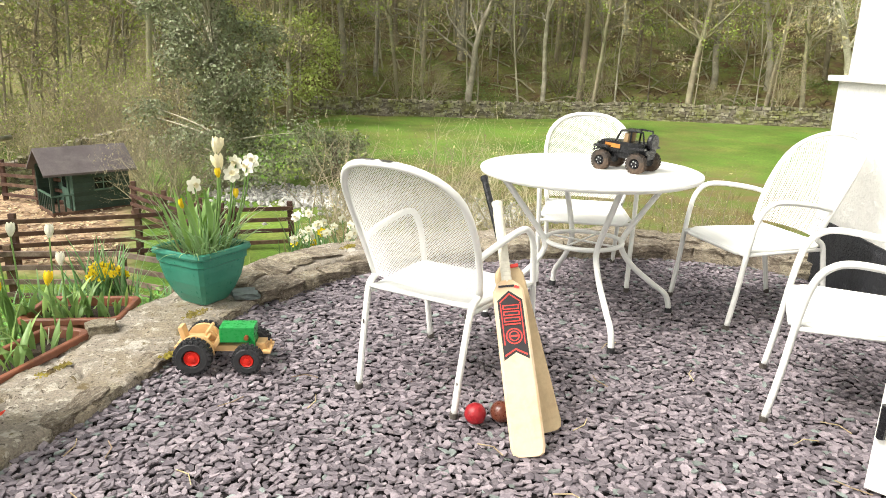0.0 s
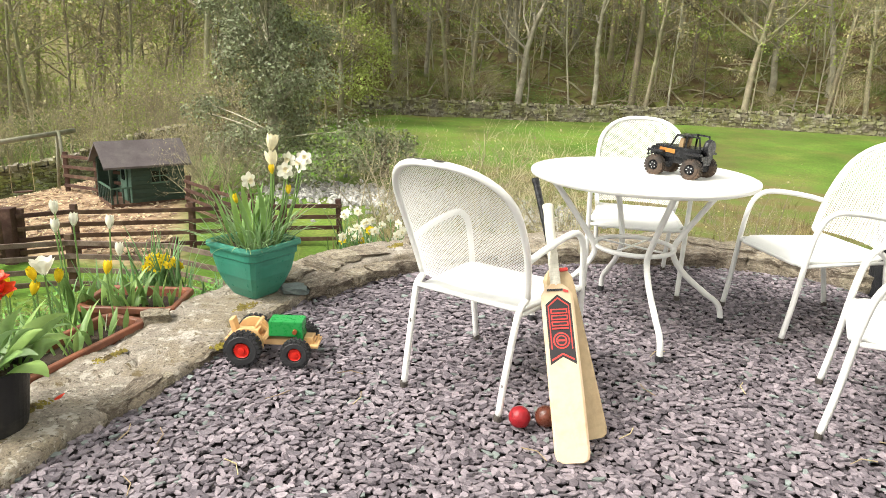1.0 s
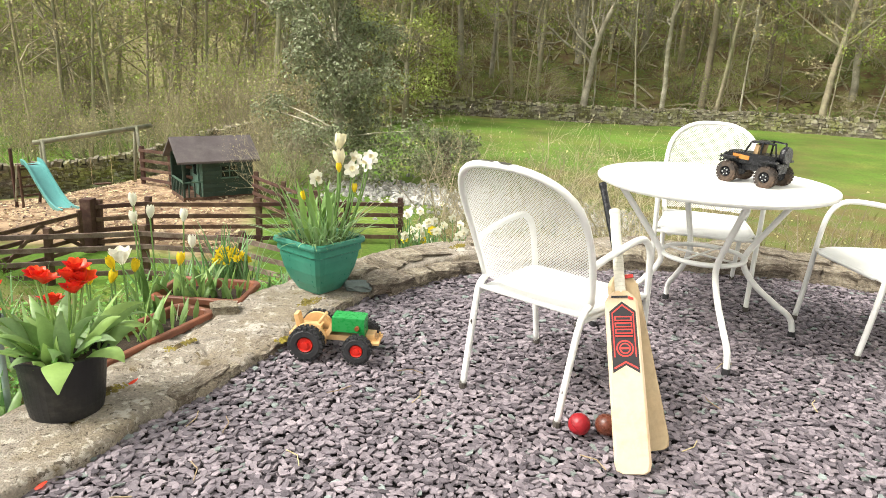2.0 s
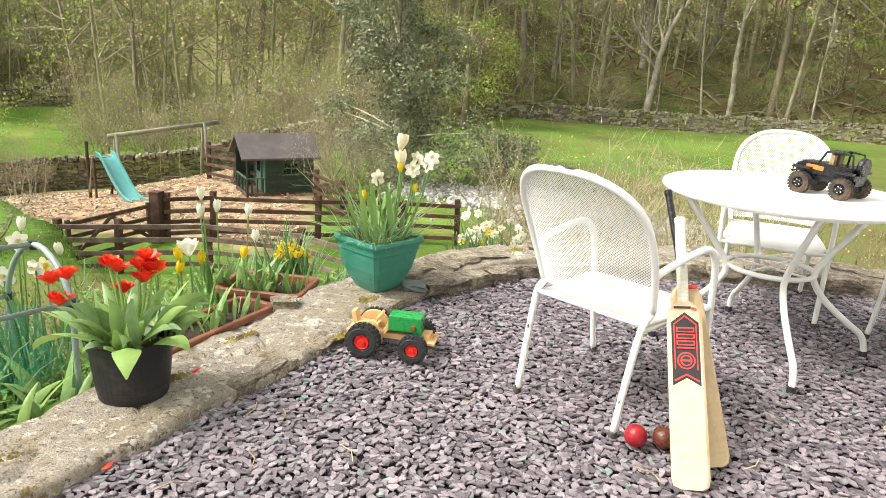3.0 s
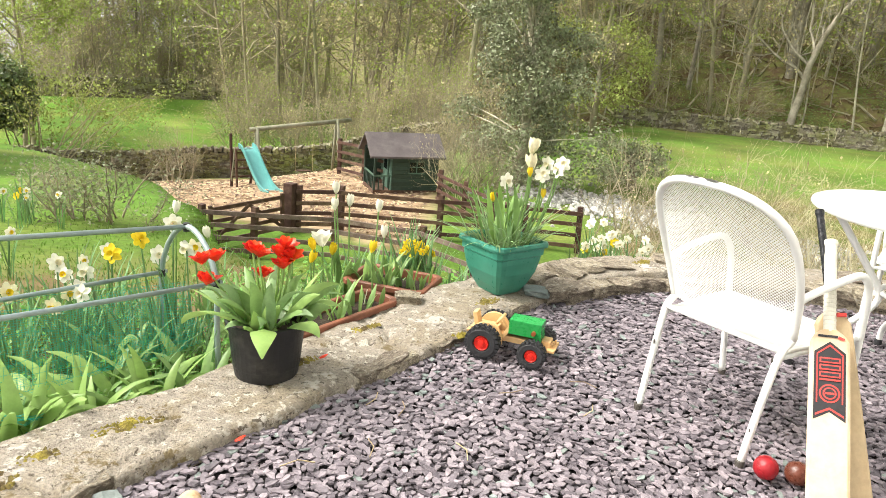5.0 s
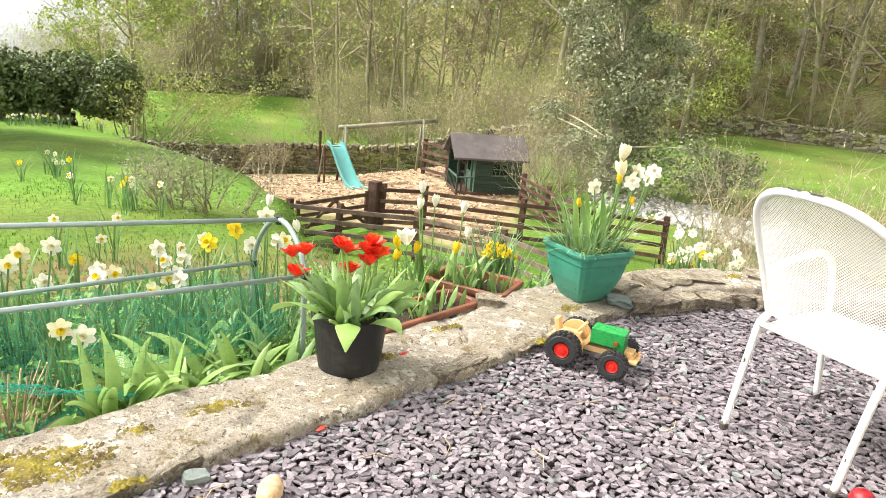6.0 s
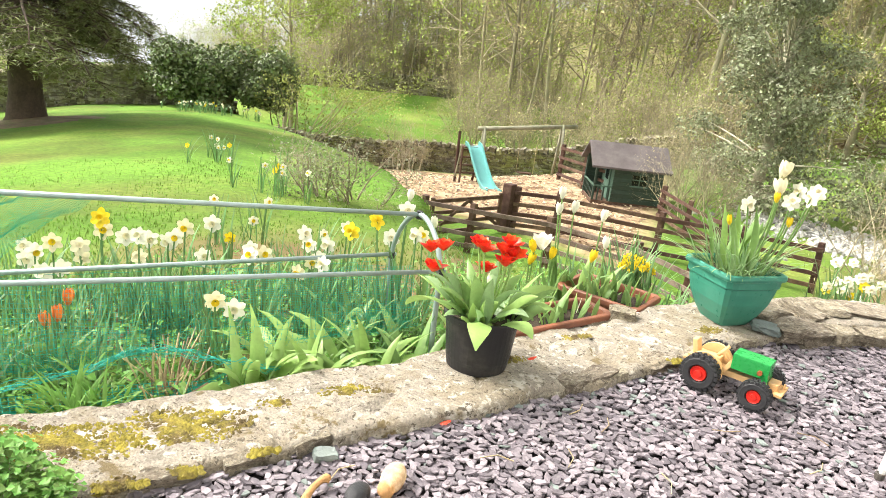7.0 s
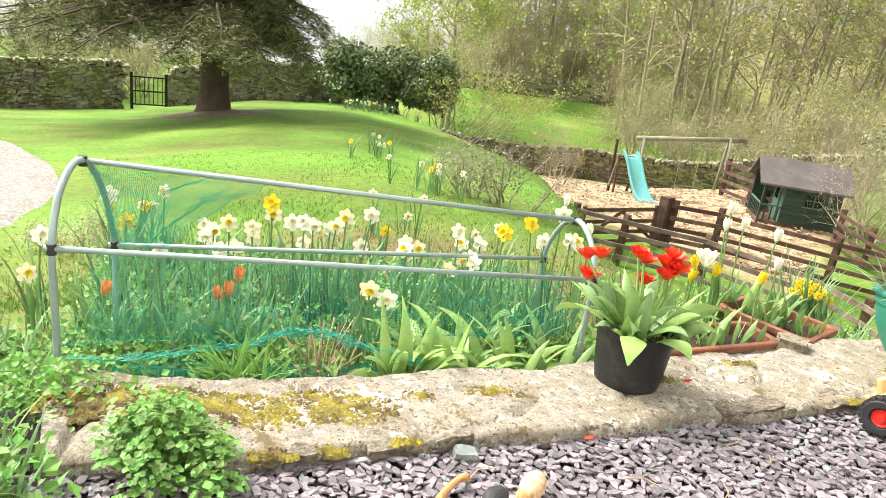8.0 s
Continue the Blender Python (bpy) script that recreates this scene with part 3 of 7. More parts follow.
# ---------- chairs ----------
def back_point(u, v):
    """Backrest surface: u from -1 to 1 across, v from 0 at the seat to 1 at the crown."""
    half = 0.215 + 0.022 * math.sin(v * math.pi)
    x = u * half
    y = -0.215 - 0.105 * v - 0.115 * v * v + 0.05 * (u * u) * (1 - 0.3 * v)
    return Vector((x, y, 0.405 + 0.455 * v))

def in_back(u, v):
    if v < 0.0 or v > 1.0 or abs(u) > 1.0:
        return False
    t = (v - 0.62) / 0.38
    return t <= 0 or (abs(u) ** 2.6 + t ** 2.6) <= 1.0

def build_chair():
    c = thing("garden_chair", Matrix(), "white metal garden armchair with perforated mesh back", "chair", "chairs round the table")
    tube_r = 0.0125
    # back frame, an arch
    arch = [back_point(-1, v / 8 * 0.62) for v in range(9)]
    for k in range(1, 16):
        a = math.pi * k / 16
        cu, sv = -math.cos(a), math.sin(a)
        u = math.copysign(abs(cu) ** (2 / 2.6), cu)
        arch.append(back_point(u, 0.62 + 0.38 * abs(sv) ** (2 / 2.6)))
    arch += [back_point(1, (8 - v) / 8 * 0.62) for v in range(9)]
    Geo().tube(arch, tube_r, 10).make("back_frame", WHITE, c, smooth=True)
    for k in range(14):
        u0 = -0.38 + 0.05 * k + 0.01 * math.sin(k * 5)
        v0 = 0.62 + 0.38 * (1 - abs(u0) ** 2.6) ** (1 / 2.6)
        if k % 3 != 1:
            p = back_point(u0, v0)
            Geo().lathe([(0.0, 0), (0.008 + 0.004 * math.sin(k * 3), 0.001), (0.0, 0.002)], 6, Matrix.Translation(p + Vector((0, -0.004, 0.0118))), cap=False).make("paint_chip", CHIPPED, c, "chipped bare metal patch")
    # mesh of crossing strips
    g = Geo()
    step, wid = 0.044, 0.0023
    for sgn in (1, -1):
        for k in range(-70, 71):
            run, prev = [], None
            for i in range(0, 46):
                v = i / 45
                u = k * step * 1.0 + sgn * (v - 0.5) * 2.0
                if in_back(u, v):
                    run.append((u, v))
                elif run:
                    break
            if len(run) > 1:
                b = len(g.v)
                for u, v in run:
                    p = back_point(u, v)
                    g.v += [tuple(p + Vector((-wid * 0.42, 0.001 * sgn, wid * 0.42 * sgn))), tuple(p + Vector((wid * 0.42, 0.001 * sgn, -wid * 0.42 * sgn)))]
                for i in range(len(run) - 1):
                    g.f.append((b + 2 * i, b + 2 * i + 1, b + 2 * i + 3, b + 2 * i + 2))
    g.make("back_mesh", WHITE, c, "perforated white metal mesh")
    # seat pan, dished with a rolled front
    s = Geo()
    n, mrows = 16, 16
    for j in range(mrows + 1):
        t = j / mrows
        y = -0.215 + 0.445 * t
        half = 0.2 + 0.028 * math.sin(t * math.pi * 0.55) - 0.04 * max(0, (t - 0.8) / 0.2) ** 2
        for i in range(n + 1):
            u = -1 + 2 * i / n
            z = 0.37 - 0.012 * (1 - u * u) * math.sin(t * math.pi) - 0.016 * max(0, (t - 0.86) / 0.14) ** 2 + 0.012 * max(0, 1 - t / 0.12)
            s.v.append((u * half, y, z))
    top = len(s.v)
    s.v += [(x, y, z - 0.006) for x, y, z in s.v[:top]]
    w = n + 1
    for j in range(mrows):
        for i in range(n):
            a = j * w + i
            s.f.append((a, a + 1, a + w + 1, a + w))
            s.f.append((top + a, top + a + w, top + a + w + 1, top + a + 1))
    rim = [i for i in range(w)] + [j * w + n for j in range(1, mrows + 1)] + [mrows * w + i for i in range(n - 1, -1, -1)] + [j * w for j in range(mrows - 1, 0, -1)]
    for q in range(len(rim)):
        a, b = rim[q], rim[(q + 1) % len(rim)]
        s.f.append((a, top + a, top + b, b))
    s.make("seat", WHITE, c, "white metal seat", smooth=True)
    rimpts = [Vector(s.v[i]) - Vector((0, 0, 0.006)) for i in rim]
    Geo().tube(rimpts, 0.008, 8, closed=True).make("seat_rim", WHITE, c, smooth=True)
    for sx in (-1, 1):
        leg = smooth_path([(sx * 0.2, -0.285, 0.008), (sx * 0.203, -0.262, 0.14), (sx * 0.208, -0.228, 0.3), (sx * 0.212, -0.206, 0.375), back_point(sx, 0.0), back_point(sx, 0.06)], 4)
        lg = Geo().tube(leg, tube_r, 10).make("leg", WHITE, c, smooth=True)
        Geo().lathe([(0.014, 0), (0.015, 0.02), (0.013, 0.022)], 10, Matrix.Translation((sx * 0.2, -0.286, 0))).make("foot_cap", CHIPPED, lg, "dark worn foot cap")
        arm = smooth_path([(sx * 0.236, 0.265, 0.008), (sx * 0.24, 0.238, 0.18), (sx * 0.246, 0.212, 0.39), (sx * 0.25, 0.185, 0.515), (sx * 0.25, 0.14, 0.572), (sx * 0.248, 0.07, 0.588), (sx * 0.243, -0.08, 0.572), (sx * 0.232, -0.2, 0.545), back_point(sx, 0.26)], 5)
        ag = Geo().tube(arm, tube_r, 10).make("arm_leg", WHITE, c, smooth=True)
        Geo().lathe([(0.014, 0), (0.015, 0.02), (0.013, 0.022)], 10, Matrix.Translation((sx * 0.236, 0.266, 0))).make("foot_cap", CHIPPED, ag, "dark worn foot cap")
        Geo().tube([(sx * 0.208, -0.21, 0.352), (sx * 0.243, 0.218, 0.352)], 0.009, 8).make("side_rail", WHITE, c, smooth=True)
        for k in range(2):
            z = 0.07 + 0.23 * k + 0.05 * sx
            y = -0.285 + 0.18 * z
            Geo().lathe([(0.0, 0), (0.004, 0.001), (0.0, 0.003)], 6, Matrix.Translation((sx * 0.203 , y - 0.0125, z)) @ pose(0, 0, 0, 90, 0, 0) @ Matrix.Diagonal((1, 2.6, 1, 1)), cap=False).make("paint_chip", CHIPPED, lg, "chipped bare metal patch")
    Geo().tube([(-0.243, 0.218, 0.35), (0.243, 0.218, 0.35)], 0.009, 8).make("front_rail", WHITE, c, smooth=True)
    return c

chair = build_chair()
chair.matrix_world = pose(-0.01, 2.68, 0.004, 0, 0, -33.9)
for x, y, rz in ((0.819, 3.97, 167.6), (1.512, 3.42, 101.0), (1.40, 2.40, 63.5)):
    copy_thing(chair, pose(x, y, 0.004, 0, 0, rz))

# plain overcast sky low in the distance, where the land falls away
sk = Geo()
for i in range(33):
    b = radians(36 + 88 * i / 32)
    for z in (-70, 55):
        sk.v.append((-420 * math.sin(b), 420 * math.cos(b), z))
for i in range(32):
    sk.f.append((2 * i, 2 * i + 1, 2 * i + 3, 2 * i + 2))
skm = bpy.data.materials.new("overcast distance")
skm.use_nodes = True
skm.node_tree.nodes.clear()
ske = skm.node_tree.nodes.new("ShaderNodeEmission")
sko = skm.node_tree.nodes.new("ShaderNodeOutputMaterial")
ske.inputs[0].default_value, ske.inputs[1].default_value = (0.95, 0.96, 0.97, 1), 0.42
skm.node_tree.links.new(ske.outputs[0], sko.inputs[0])
tagged(sk.make("backdrop", skm), "plain white overcast sky in the far distance", "sky", kind="structure")

# ---------- dry-stone walls ----------
def drystone(name, pts, height, thick, label, ston=0.3, seed=1, top=True):
    """Courses of rough stones on a dark core, along a line over the ground."""
    rng = random.Random(seed)
    g = Geo()
    path = smooth_path([(x, y, 0) for x, y in pts], 12)
    acc = [0.0]
    for a, b in zip(path, path[1:]):
        acc.append(acc[-1] + (b - a).length)
    def at(s):
        x, y = piecewise(acc, [p.x for p in path], s), piecewise(acc, [p.y for p in path], s)
        x2, y2 = piecewise(acc, [p.x for p in path], s + 0.2), piecewise(acc, [p.y for p in path], s + 0.2)
        d = Vector((x2 - x, y2 - y, 0))
        return x, y, (math.atan2(d.y, d.x) if d.length > 1e-6 else 0.0)
    core = []
    for p, q in zip(path, path[1:]):
        d = (q - p).normalized()
        w = Vector((-d.y, d.x, 0)) * thick * 0.36
        core.append([(p + w, gz(p.x, p.y) + height * 0.93), (p - w, gz(p.x, p.y) + height * 0.93), (p - w, gz(p.x, p.y) - 0.3), (p + w, gz(p.x, p.y) - 0.3)])
    for a, b in zip(core, core[1:]):
        g.add([(v.x, v.y, h) for v, h in a + b], [(0, 4, 5, 1), (1, 5, 6, 2), (3, 7, 4, 0)])
    z, L = -0.15, acc[-1] - 0.25
    while z < height:
        h = rng.uniform(0.45, 0.95) * ston * 0.62
        s = rng.uniform(0, ston)
        last = z + h >= height
        while s < L:
            w = rng.uniform(0.45, 1.7) * ston * (0.5 if last and top else 1)
            x, y, a = at(s + w / 2)
            hh = h * (1.6 if last and top else 1) * rng.uniform(0.62, 1.3)
            t = thick * rng.uniform(0.9, 1.1)
            m = Matrix.Translation((x, y, gz(x, y) + z + hh / 2)) @ pose(0, 0, 0, rng.uniform(-6, 6), rng.uniform(-13, 13), math.degrees(a) + rng.uniform(-9, 9))
            v = [m @ Vector((sx * w * rng.uniform(0.42, 0.5), sy * t * rng.uniform(0.44, 0.5), sz * hh * rng.uniform(0.4, 0.52))) for sz in (-1, 1) for sx, sy in ((-1, -1), (1, -1), (1, 1), (-1, 1))]
            g.add(v, [(0, 3, 2, 1), (4, 5, 6, 7), (0, 1, 5, 4), (1, 2, 6, 5), (2, 3, 7, 6), (3, 0, 4, 7)])
            s += w
        z += h
    return tagged(g.make(name, DRY), label, "wall", kind="structure")

drystone("field_wall", [(-5, 36.5), (-1, 37.3), (8.2, 37.3), (14, 35.6), (20, 33), (30, 28.5)], 0.74, 0.5, "long mossy dry-stone field wall below the wood", 0.25, 3)
drystone("playground_wall", [(-27, 16.4), (-23, 17.8), (-19.5, 19.2), (-16, 21.6), (-12.4, 23.8), (-9.5, 25.5)], 1.0, 0.5, "dry-stone wall behind the play area", 0.21, 4)
drystone("garden_wall", [(-30, -3), (-28.6, 2), (-27.45, 7.35)], 1.6, 0.5, "dry-stone garden boundary wall", 0.2, 5)
drystone("garden_wall_far", [(-26.95, 8.6), (-26.5, 10.4), (-25.2, 13.4), (-24.2, 15.4), (-23.2, 16.8)], 1.25, 0.5, "dry-stone garden boundary wall under a shrub", 0.2, 6)
drystone("distant_wall", [(-38, 30.2), (-33.4, 33.9), (-29.8, 37.2)], 0.95, 0.5, "distant dry-stone field wall", 0.4, 7)

# ---------- trees ----------
def grow(wood, leaves, rng, base, d, length, r, level, kinds):
    """A limb with its side limbs. kinds: for each level (children, length ratio, spread degrees, sides, segments, wobble, rise)."""
    kids, ratio, spread, sides, seg, wob, rise = kinds[level]
    p, d = Vector(base), Vector(d).normalized()
    pts, rad = [p.copy()], [r]
    for i in range(seg):
        d = (d + Vector((rng.gauss(0, wob), rng.gauss(0, wob), rng.gauss(0, wob) + rise))).normalized()
        p = p + d * (length / seg)
        pts.append(p.copy())
        rad.append(r * (1 - 0.72 * (i + 1) / seg))
    wood.tube(pts, rad, sides, caps=False)
    if level + 1 < len(kinds):
        for k in range(kids):
            t = rng.uniform(0.3 if level == 0 else 0.15, 1.0)
            i = min(seg - 1, int(t * seg))
            q = pts[i].lerp(pts[i + 1], t * seg - i)
            axis = (pts[i + 1] - pts[i]).normalized()
            o = axis.orthogonal().normalized()
            a = rng.uniform(0, 6.283)
            o = o * math.cos(a) + axis.cross(o) * math.sin(a)
            s = radians(spread * rng.uniform(0.6, 1.3))
            grow(wood, leaves, rng, q, axis * math.cos(s) + o * math.sin(s), length * ratio * rng.uniform(0.6, 1.2) * (1.15 - 0.5 * t), r * (1 - 0.7 * t) * 0.55, level + 1, kinds)
    else:
        leaves.append((pts[-1], pts[len(pts) // 2]))

def build_tree(name, label, height, r, seed, kinds, bark, leafmat, nleaf, lsize, group, category="tree", leaflabel="", stems=1, clear=0.0, twigs=0, fine=0.004):
    rng = random.Random(seed)
    t = thing(name, Matrix(), label, category, group)
    wood, tips = Geo(), []
    for k in range(stems):
        d = (0, 0, 1) if stems == 1 else (rng.gauss(0, 0.45), rng.gauss(0, 0.45), 1)
        b = (0, 0, -0.2) if stems == 1 else (rng.gauss(0, 0.25), rng.gauss(0, 0.25), -0.1)
        grow(wood, tips, rng, b, d, height * (1 if stems == 1 else rng.uniform(0.6, 1)), r, 0, kinds)
    for k in range(twigs):
        a, b = tips[rng.randrange(len(tips))]
        p = a.lerp(b, rng.random()) + Vector((rng.gauss(0, 0.13), rng.gauss(0, 0.13), rng.gauss(0, 0.13)))
        h = rng.uniform(0, 6.283)
        e = p + Vector((math.cos(h) * 0.5, math.sin(h) * 0.5, rng.uniform(-0.25, 0.8))) * rng.uniform(0.2, 0.55)
        w = Vector((-math.sin(h), math.cos(h), 0)) * fine
        wood.add([p - w, p + w, e], [(0, 1, 2)])
    wood.make("trunk" if stems == 1 else "branchwork", bark, t, smooth=True)
    g = Geo()
    if tips and nleaf:
        for k in range(nleaf):
            a, b = tips[rng.randrange(len(tips))]
            p = a.lerp(b, rng.random()) + Vector((rng.gauss(0, 0.12), rng.gauss(0, 0.12), rng.gauss(0, 0.12)))
            if p.z > clear:
                g.leaf(p, (rng.gauss(0, 1), rng.gauss(0, 1), rng.gauss(0.4, 1)), lsize * rng.uniform(0.6, 1.4), rng)
        g.make("crown", leafmat, t, leaflabel)
    return t

TREE_KINDS = [(14, 0.36, 62, 6, 8, 0.05, 0.02), (6, 0.5, 45, 4, 4, 0.13, 0.03), (3, 0.55, 40, 3, 3, 0.16, 0.03), (0, 0, 0, 3, 2, 0.2, 0.0)]
OAK_KINDS = [(12, 0.62, 60, 7, 8, 0.1, 0.02), (8, 0.55, 48, 5, 7, 0.26, 0.0), (6, 0.5, 45, 3, 5, 0.3, 0.0), (0, 0, 0, 3, 3, 0.3, 0.0)]
SCRUB_KINDS = [(8, 0.5, 46, 4, 6, 0.12, 0.02), (5, 0.55, 48, 3, 4, 0.18, 0.02), (0, 0, 0, 3, 2, 0.2, 0.0)]

def scatter(protos, spots, seed):
    rng = random.Random(seed)
    used = set()
    for i, (x, y, s) in enumerate(spots):
        k = rng.randrange(len(protos))
        m = pose(x, y, gz(x, y) - 0.05, rng.uniform(-3, 3), rng.uniform(-3, 3), rng.uniform(0, 360)) @ Matrix.Diagonal((s, s, s * rng.uniform(0.9, 1.1), 1))
        if k not in used:
            used.add(k)
            protos[k].matrix_world = m
        else:
            c = copy_thing(protos[k], Matrix())
            c.matrix_world = m
    for k, p in enumerate(protos):
        if k not in used:
            for o in (*p.children, p):
                bpy.data.objects.remove(o)

def wood_spots(n, seed, lo, hi, x0, x1, smin, smax):
    rng = random.Random(seed)
    out = []
    while len(out) < n:
        x = rng.uniform(x0, x1)
        up = lo + (hi - lo) * rng.random() ** 1.3
        y = piecewise(EDGE_X, EDGE_Y, x) + up
        if all((x - a) ** 2 + (y - b) ** 2 > 1.6 for a, b, _ in out):
            out.append((x, y, rng.uniform(smin, smax)))
    return out

wood_protos = [build_tree("woodland_tree", "tall bare woodland tree just coming into bud", 13, 0.13 + 0.04 * (k % 3), 20 + k, TREE_KINDS, BARK if k % 2 else BARK_P, (BUD, BUFF, BUD)[k % 3], 2100, 0.1, "woodland trees", clear=2.0, twigs=3600, fine=0.008) for k in range(6)]
scatter(wood_protos, wood_spots(230, 2, 1.0, 40, -62, 45, 0.7, 1.3), 5)
scrub_protos = [build_tree("scrub_bush", "leafless buff-coloured thicket of thin stems", 3.6, 0.03, 50 + k, SCRUB_KINDS, TWIG, (BUD, BUD, BUFF)[k], 900, 0.05, "scrub thicket", "shrub", stems=9, twigs=1700) for k in range(3)]
scrub_spots = wood_spots(60, 8, -3, 8, -45, -9, 0.6, 1.1) + wood_spots(90, 18, 1, 26, -10, 34, 0.35, 0.9) + [(-9, 22.5, 0.5), (-5.6, 25.5, 0.7), (-8, 25, 0.75), (-11, 26, 0.9), (-13, 27, 1.2)]
def fan_spots(n, seed, b0, b1, d0, d1, s0, s1):
    rng = random.Random(seed)
    out = []
    for k in range(n):
        b, d = radians(rng.uniform(b0, b1)), rng.uniform(d0, d1)
        out.append((-d * math.sin(b), d * math.cos(b), rng.uniform(s0, s1)))
    return out
tall_spots = fan_spots(44, 35, 32, 50, 50, 74, 0.9, 1.35) + fan_spots(40, 36, 22, 38, 33, 60, 0.7, 1.2) + fan_spots(20, 37, 67, 98, 50, 75, 0.5, 0.8)
scrub_spots += fan_spots(26, 38, 66, 98, 33, 44, 0.6, 1.0)
scrub_spots += [(-35, 3, 1.2), (-34, 7, 1.3), (-36, 10, 1.2), (-33.5, 12, 1.0)]
scrub_spots += fan_spots(45, 31, 33, 49, 47, 60, 0.9, 1.7) + fan_spots(30, 32, 22, 37.5, 30, 48, 0.6, 1.15) + fan_spots(14, 33, 49, 58, 50, 60, 0.9, 1.4)
scatter(scrub_protos, scrub_spots, 9)
SAPLING_KINDS = [(9, 0.3, 55, 4, 6, 0.06, 0.03), (4, 0.5, 42, 3, 2, 0.15, 0.04), (0, 0, 0, 3, 2, 0.2, 0.0)]
sapling_protos = [build_tree("woodland_sapling", "slender bare sapling in the wood", 8, 0.05, 140 + k, SAPLING_KINDS, (BARK_P, TWIG, BARK, BARK_P)[k], (BUFF, BUD)[k % 2], 300, 0.08, "woodland saplings", clear=1.0, twigs=300) for k in range(4)]
tall_protos = [build_tree('field_edge_tree', 'tall bare budding tree at the edge of the field', 12, 0.09, 170 + k, TREE_KINDS, (BARK, TWIG)[k], (BUFF, BUD)[k], 900, 0.1, 'field edge trees', clear=1.5, twigs=2200) for k in range(2)]
scatter(tall_protos, tall_spots, 45)
scatter(sapling_protos, wood_spots(230, 41, 0.5, 34, -24, 42, 0.6, 1.4) + fan_spots(60, 42, 33, 50, 48, 64, 0.9, 1.4), 43)
# fallen branches on the wood floor
fb, rngb = Geo(), random.Random(44)
for k in range(420):
    x = rngb.uniform(-12, 34)
    y = piecewise(EDGE_X, EDGE_Y, x) + rngb.uniform(0.5, 26)
    a, l = rngb.uniform(0, 3.14), rngb.uniform(0.5, 3.2)
    p, q = Vector((x, y, 0)), Vector((x + l * math.cos(a), y + l * math.sin(a), 0))
    fb.tube([(p.x, p.y, gz(p.x, p.y) + 0.12), ((p.x + q.x) / 2, (p.y + q.y) / 2 + 0.1, gz((p.x + q.x) / 2, (p.y + q.y) / 2) + rngb.uniform(0.1, 0.4)), (q.x, q.y, gz(q.x, q.y) + 0.12)], [0.06, 0.05, 0.02], 4)
tagged(fb.make("fallen_branches", BARK), "fallen branches and brash on the wood floor", "deadwood", kind="stuff")
# brash, brambles and ivy over the wood floor
BRASH = mat("dead bramble and brash", (0.22, 0.17, 0.1), 0.9, 0.3, 2, 20, 0.2, island=0.55)
IVY = mat("ivy and bramble leaf", (0.15, 0.19, 0.045), 0.6, 0.3, 2, 20, 0.1, island=0.5, translucent=0.2)
br, iv = Geo(), Geo()
for k in range(15000):
    x = rngb.uniform(-16, 36)
    y = piecewise(EDGE_X, EDGE_Y, x) + 0.3 + 24 * rngb.random() ** 1.4
    thick = noise.noise((x * 0.35, y * 0.35, 21))
    z = gz(x, y)
    if thick > -0.1:
        a, l = rngb.uniform(0, 6.283), rngb.uniform(0.25, 0.9)
        w = Vector((-math.sin(a), math.cos(a), rngb.gauss(0, 0.5))) * 0.03
        p = Vector((x, y, z + 0.02))
        q = p + Vector((math.cos(a) * l, math.sin(a) * l, rngb.uniform(0.0, 0.6) * l + 0.08))
        br.add([p - w, p + w, q], [(0, 1, 2)])
    else:
        for i in range(7):
            iv.leaf((x + rngb.gauss(0, 0.2), y + rngb.gauss(0, 0.2), z + rngb.uniform(0.03, 0.3)), (rngb.gauss(0, 0.6), -0.6, 1), rngb.uniform(0.06, 0.13), rngb, 1.3)
tagged(br.make("woodland_brash", BRASH), "tangled dead bramble and brash under the trees", "brash", kind="stuff")
tagged(iv.make("woodland_ivy", IVY), "low ivy and bramble leaves under the trees", "undergrowth", kind="stuff")
near_scrub = [build_tree("bank_shrub", "bare tan shrub of fine twigs on the stream bank", 2.0, 0.014, 60 + k, SCRUB_KINDS, TWIG, BUFF, 120, 0.025, "bank shrubs", "shrub", stems=9, twigs=420, fine=0.0025) for k in range(2)]
scatter(near_scrub, [(0.1, 11.5, 0.9), (1.0, 12.4, 1.0), (-0.4, 13.2, 1.1), (2.2, 13.5, 1.0), (1.6, 10.2, 0.7), (3.6, 14.5, 1.1), (-1.6, 15.5, 1.2), (0.6, 16.5, 1.2), (3.1, 8.2, 0.6), (2.6, 7.0, 0.5), (4.6, 10.2, 0.8), (0.6, 9.6, 1.0), (-0.2, 10.6, 1.2), (1.9, 11.8, 1.3), (0.9, 14.2, 1.4), (-1.0, 12.4, 1.2), (2.9, 11.0, 0.9), (5.2, 12.8, 1.1), (4.2, 7.6, 0.6), (-6.3, 17.4, 1.0), (-5.9, 16.4, 0.9), (-6.7, 18.8, 1.1), (-7.6, 19.4, 1.0), (-7.0, 18.0, 0.9), (-6.0, 18.4, 1.1), (-8.3, 20.2, 1.0), (-5.6, 17.6, 0.9), (-16.5, 18.6, 1.15), (-17.4, 19.3, 1.0)], 3)
oak = build_tree("old_oak", "gnarled pale-barked oak with bare crooked limbs", 9.5, 0.21, 77, OAK_KINDS, BARK_P, BUFF, 900, 0.1, "", "tree", twigs=5000, fine=0.01)
oak.matrix_world = pose(3.2, 39.6, gz(3.2, 39.6), 0, 0, 30)
oak2 = copy_thing(oak, pose(18.5, 29.5, gz(18.5, 29.5) - 0.2, 0, 0, 210))
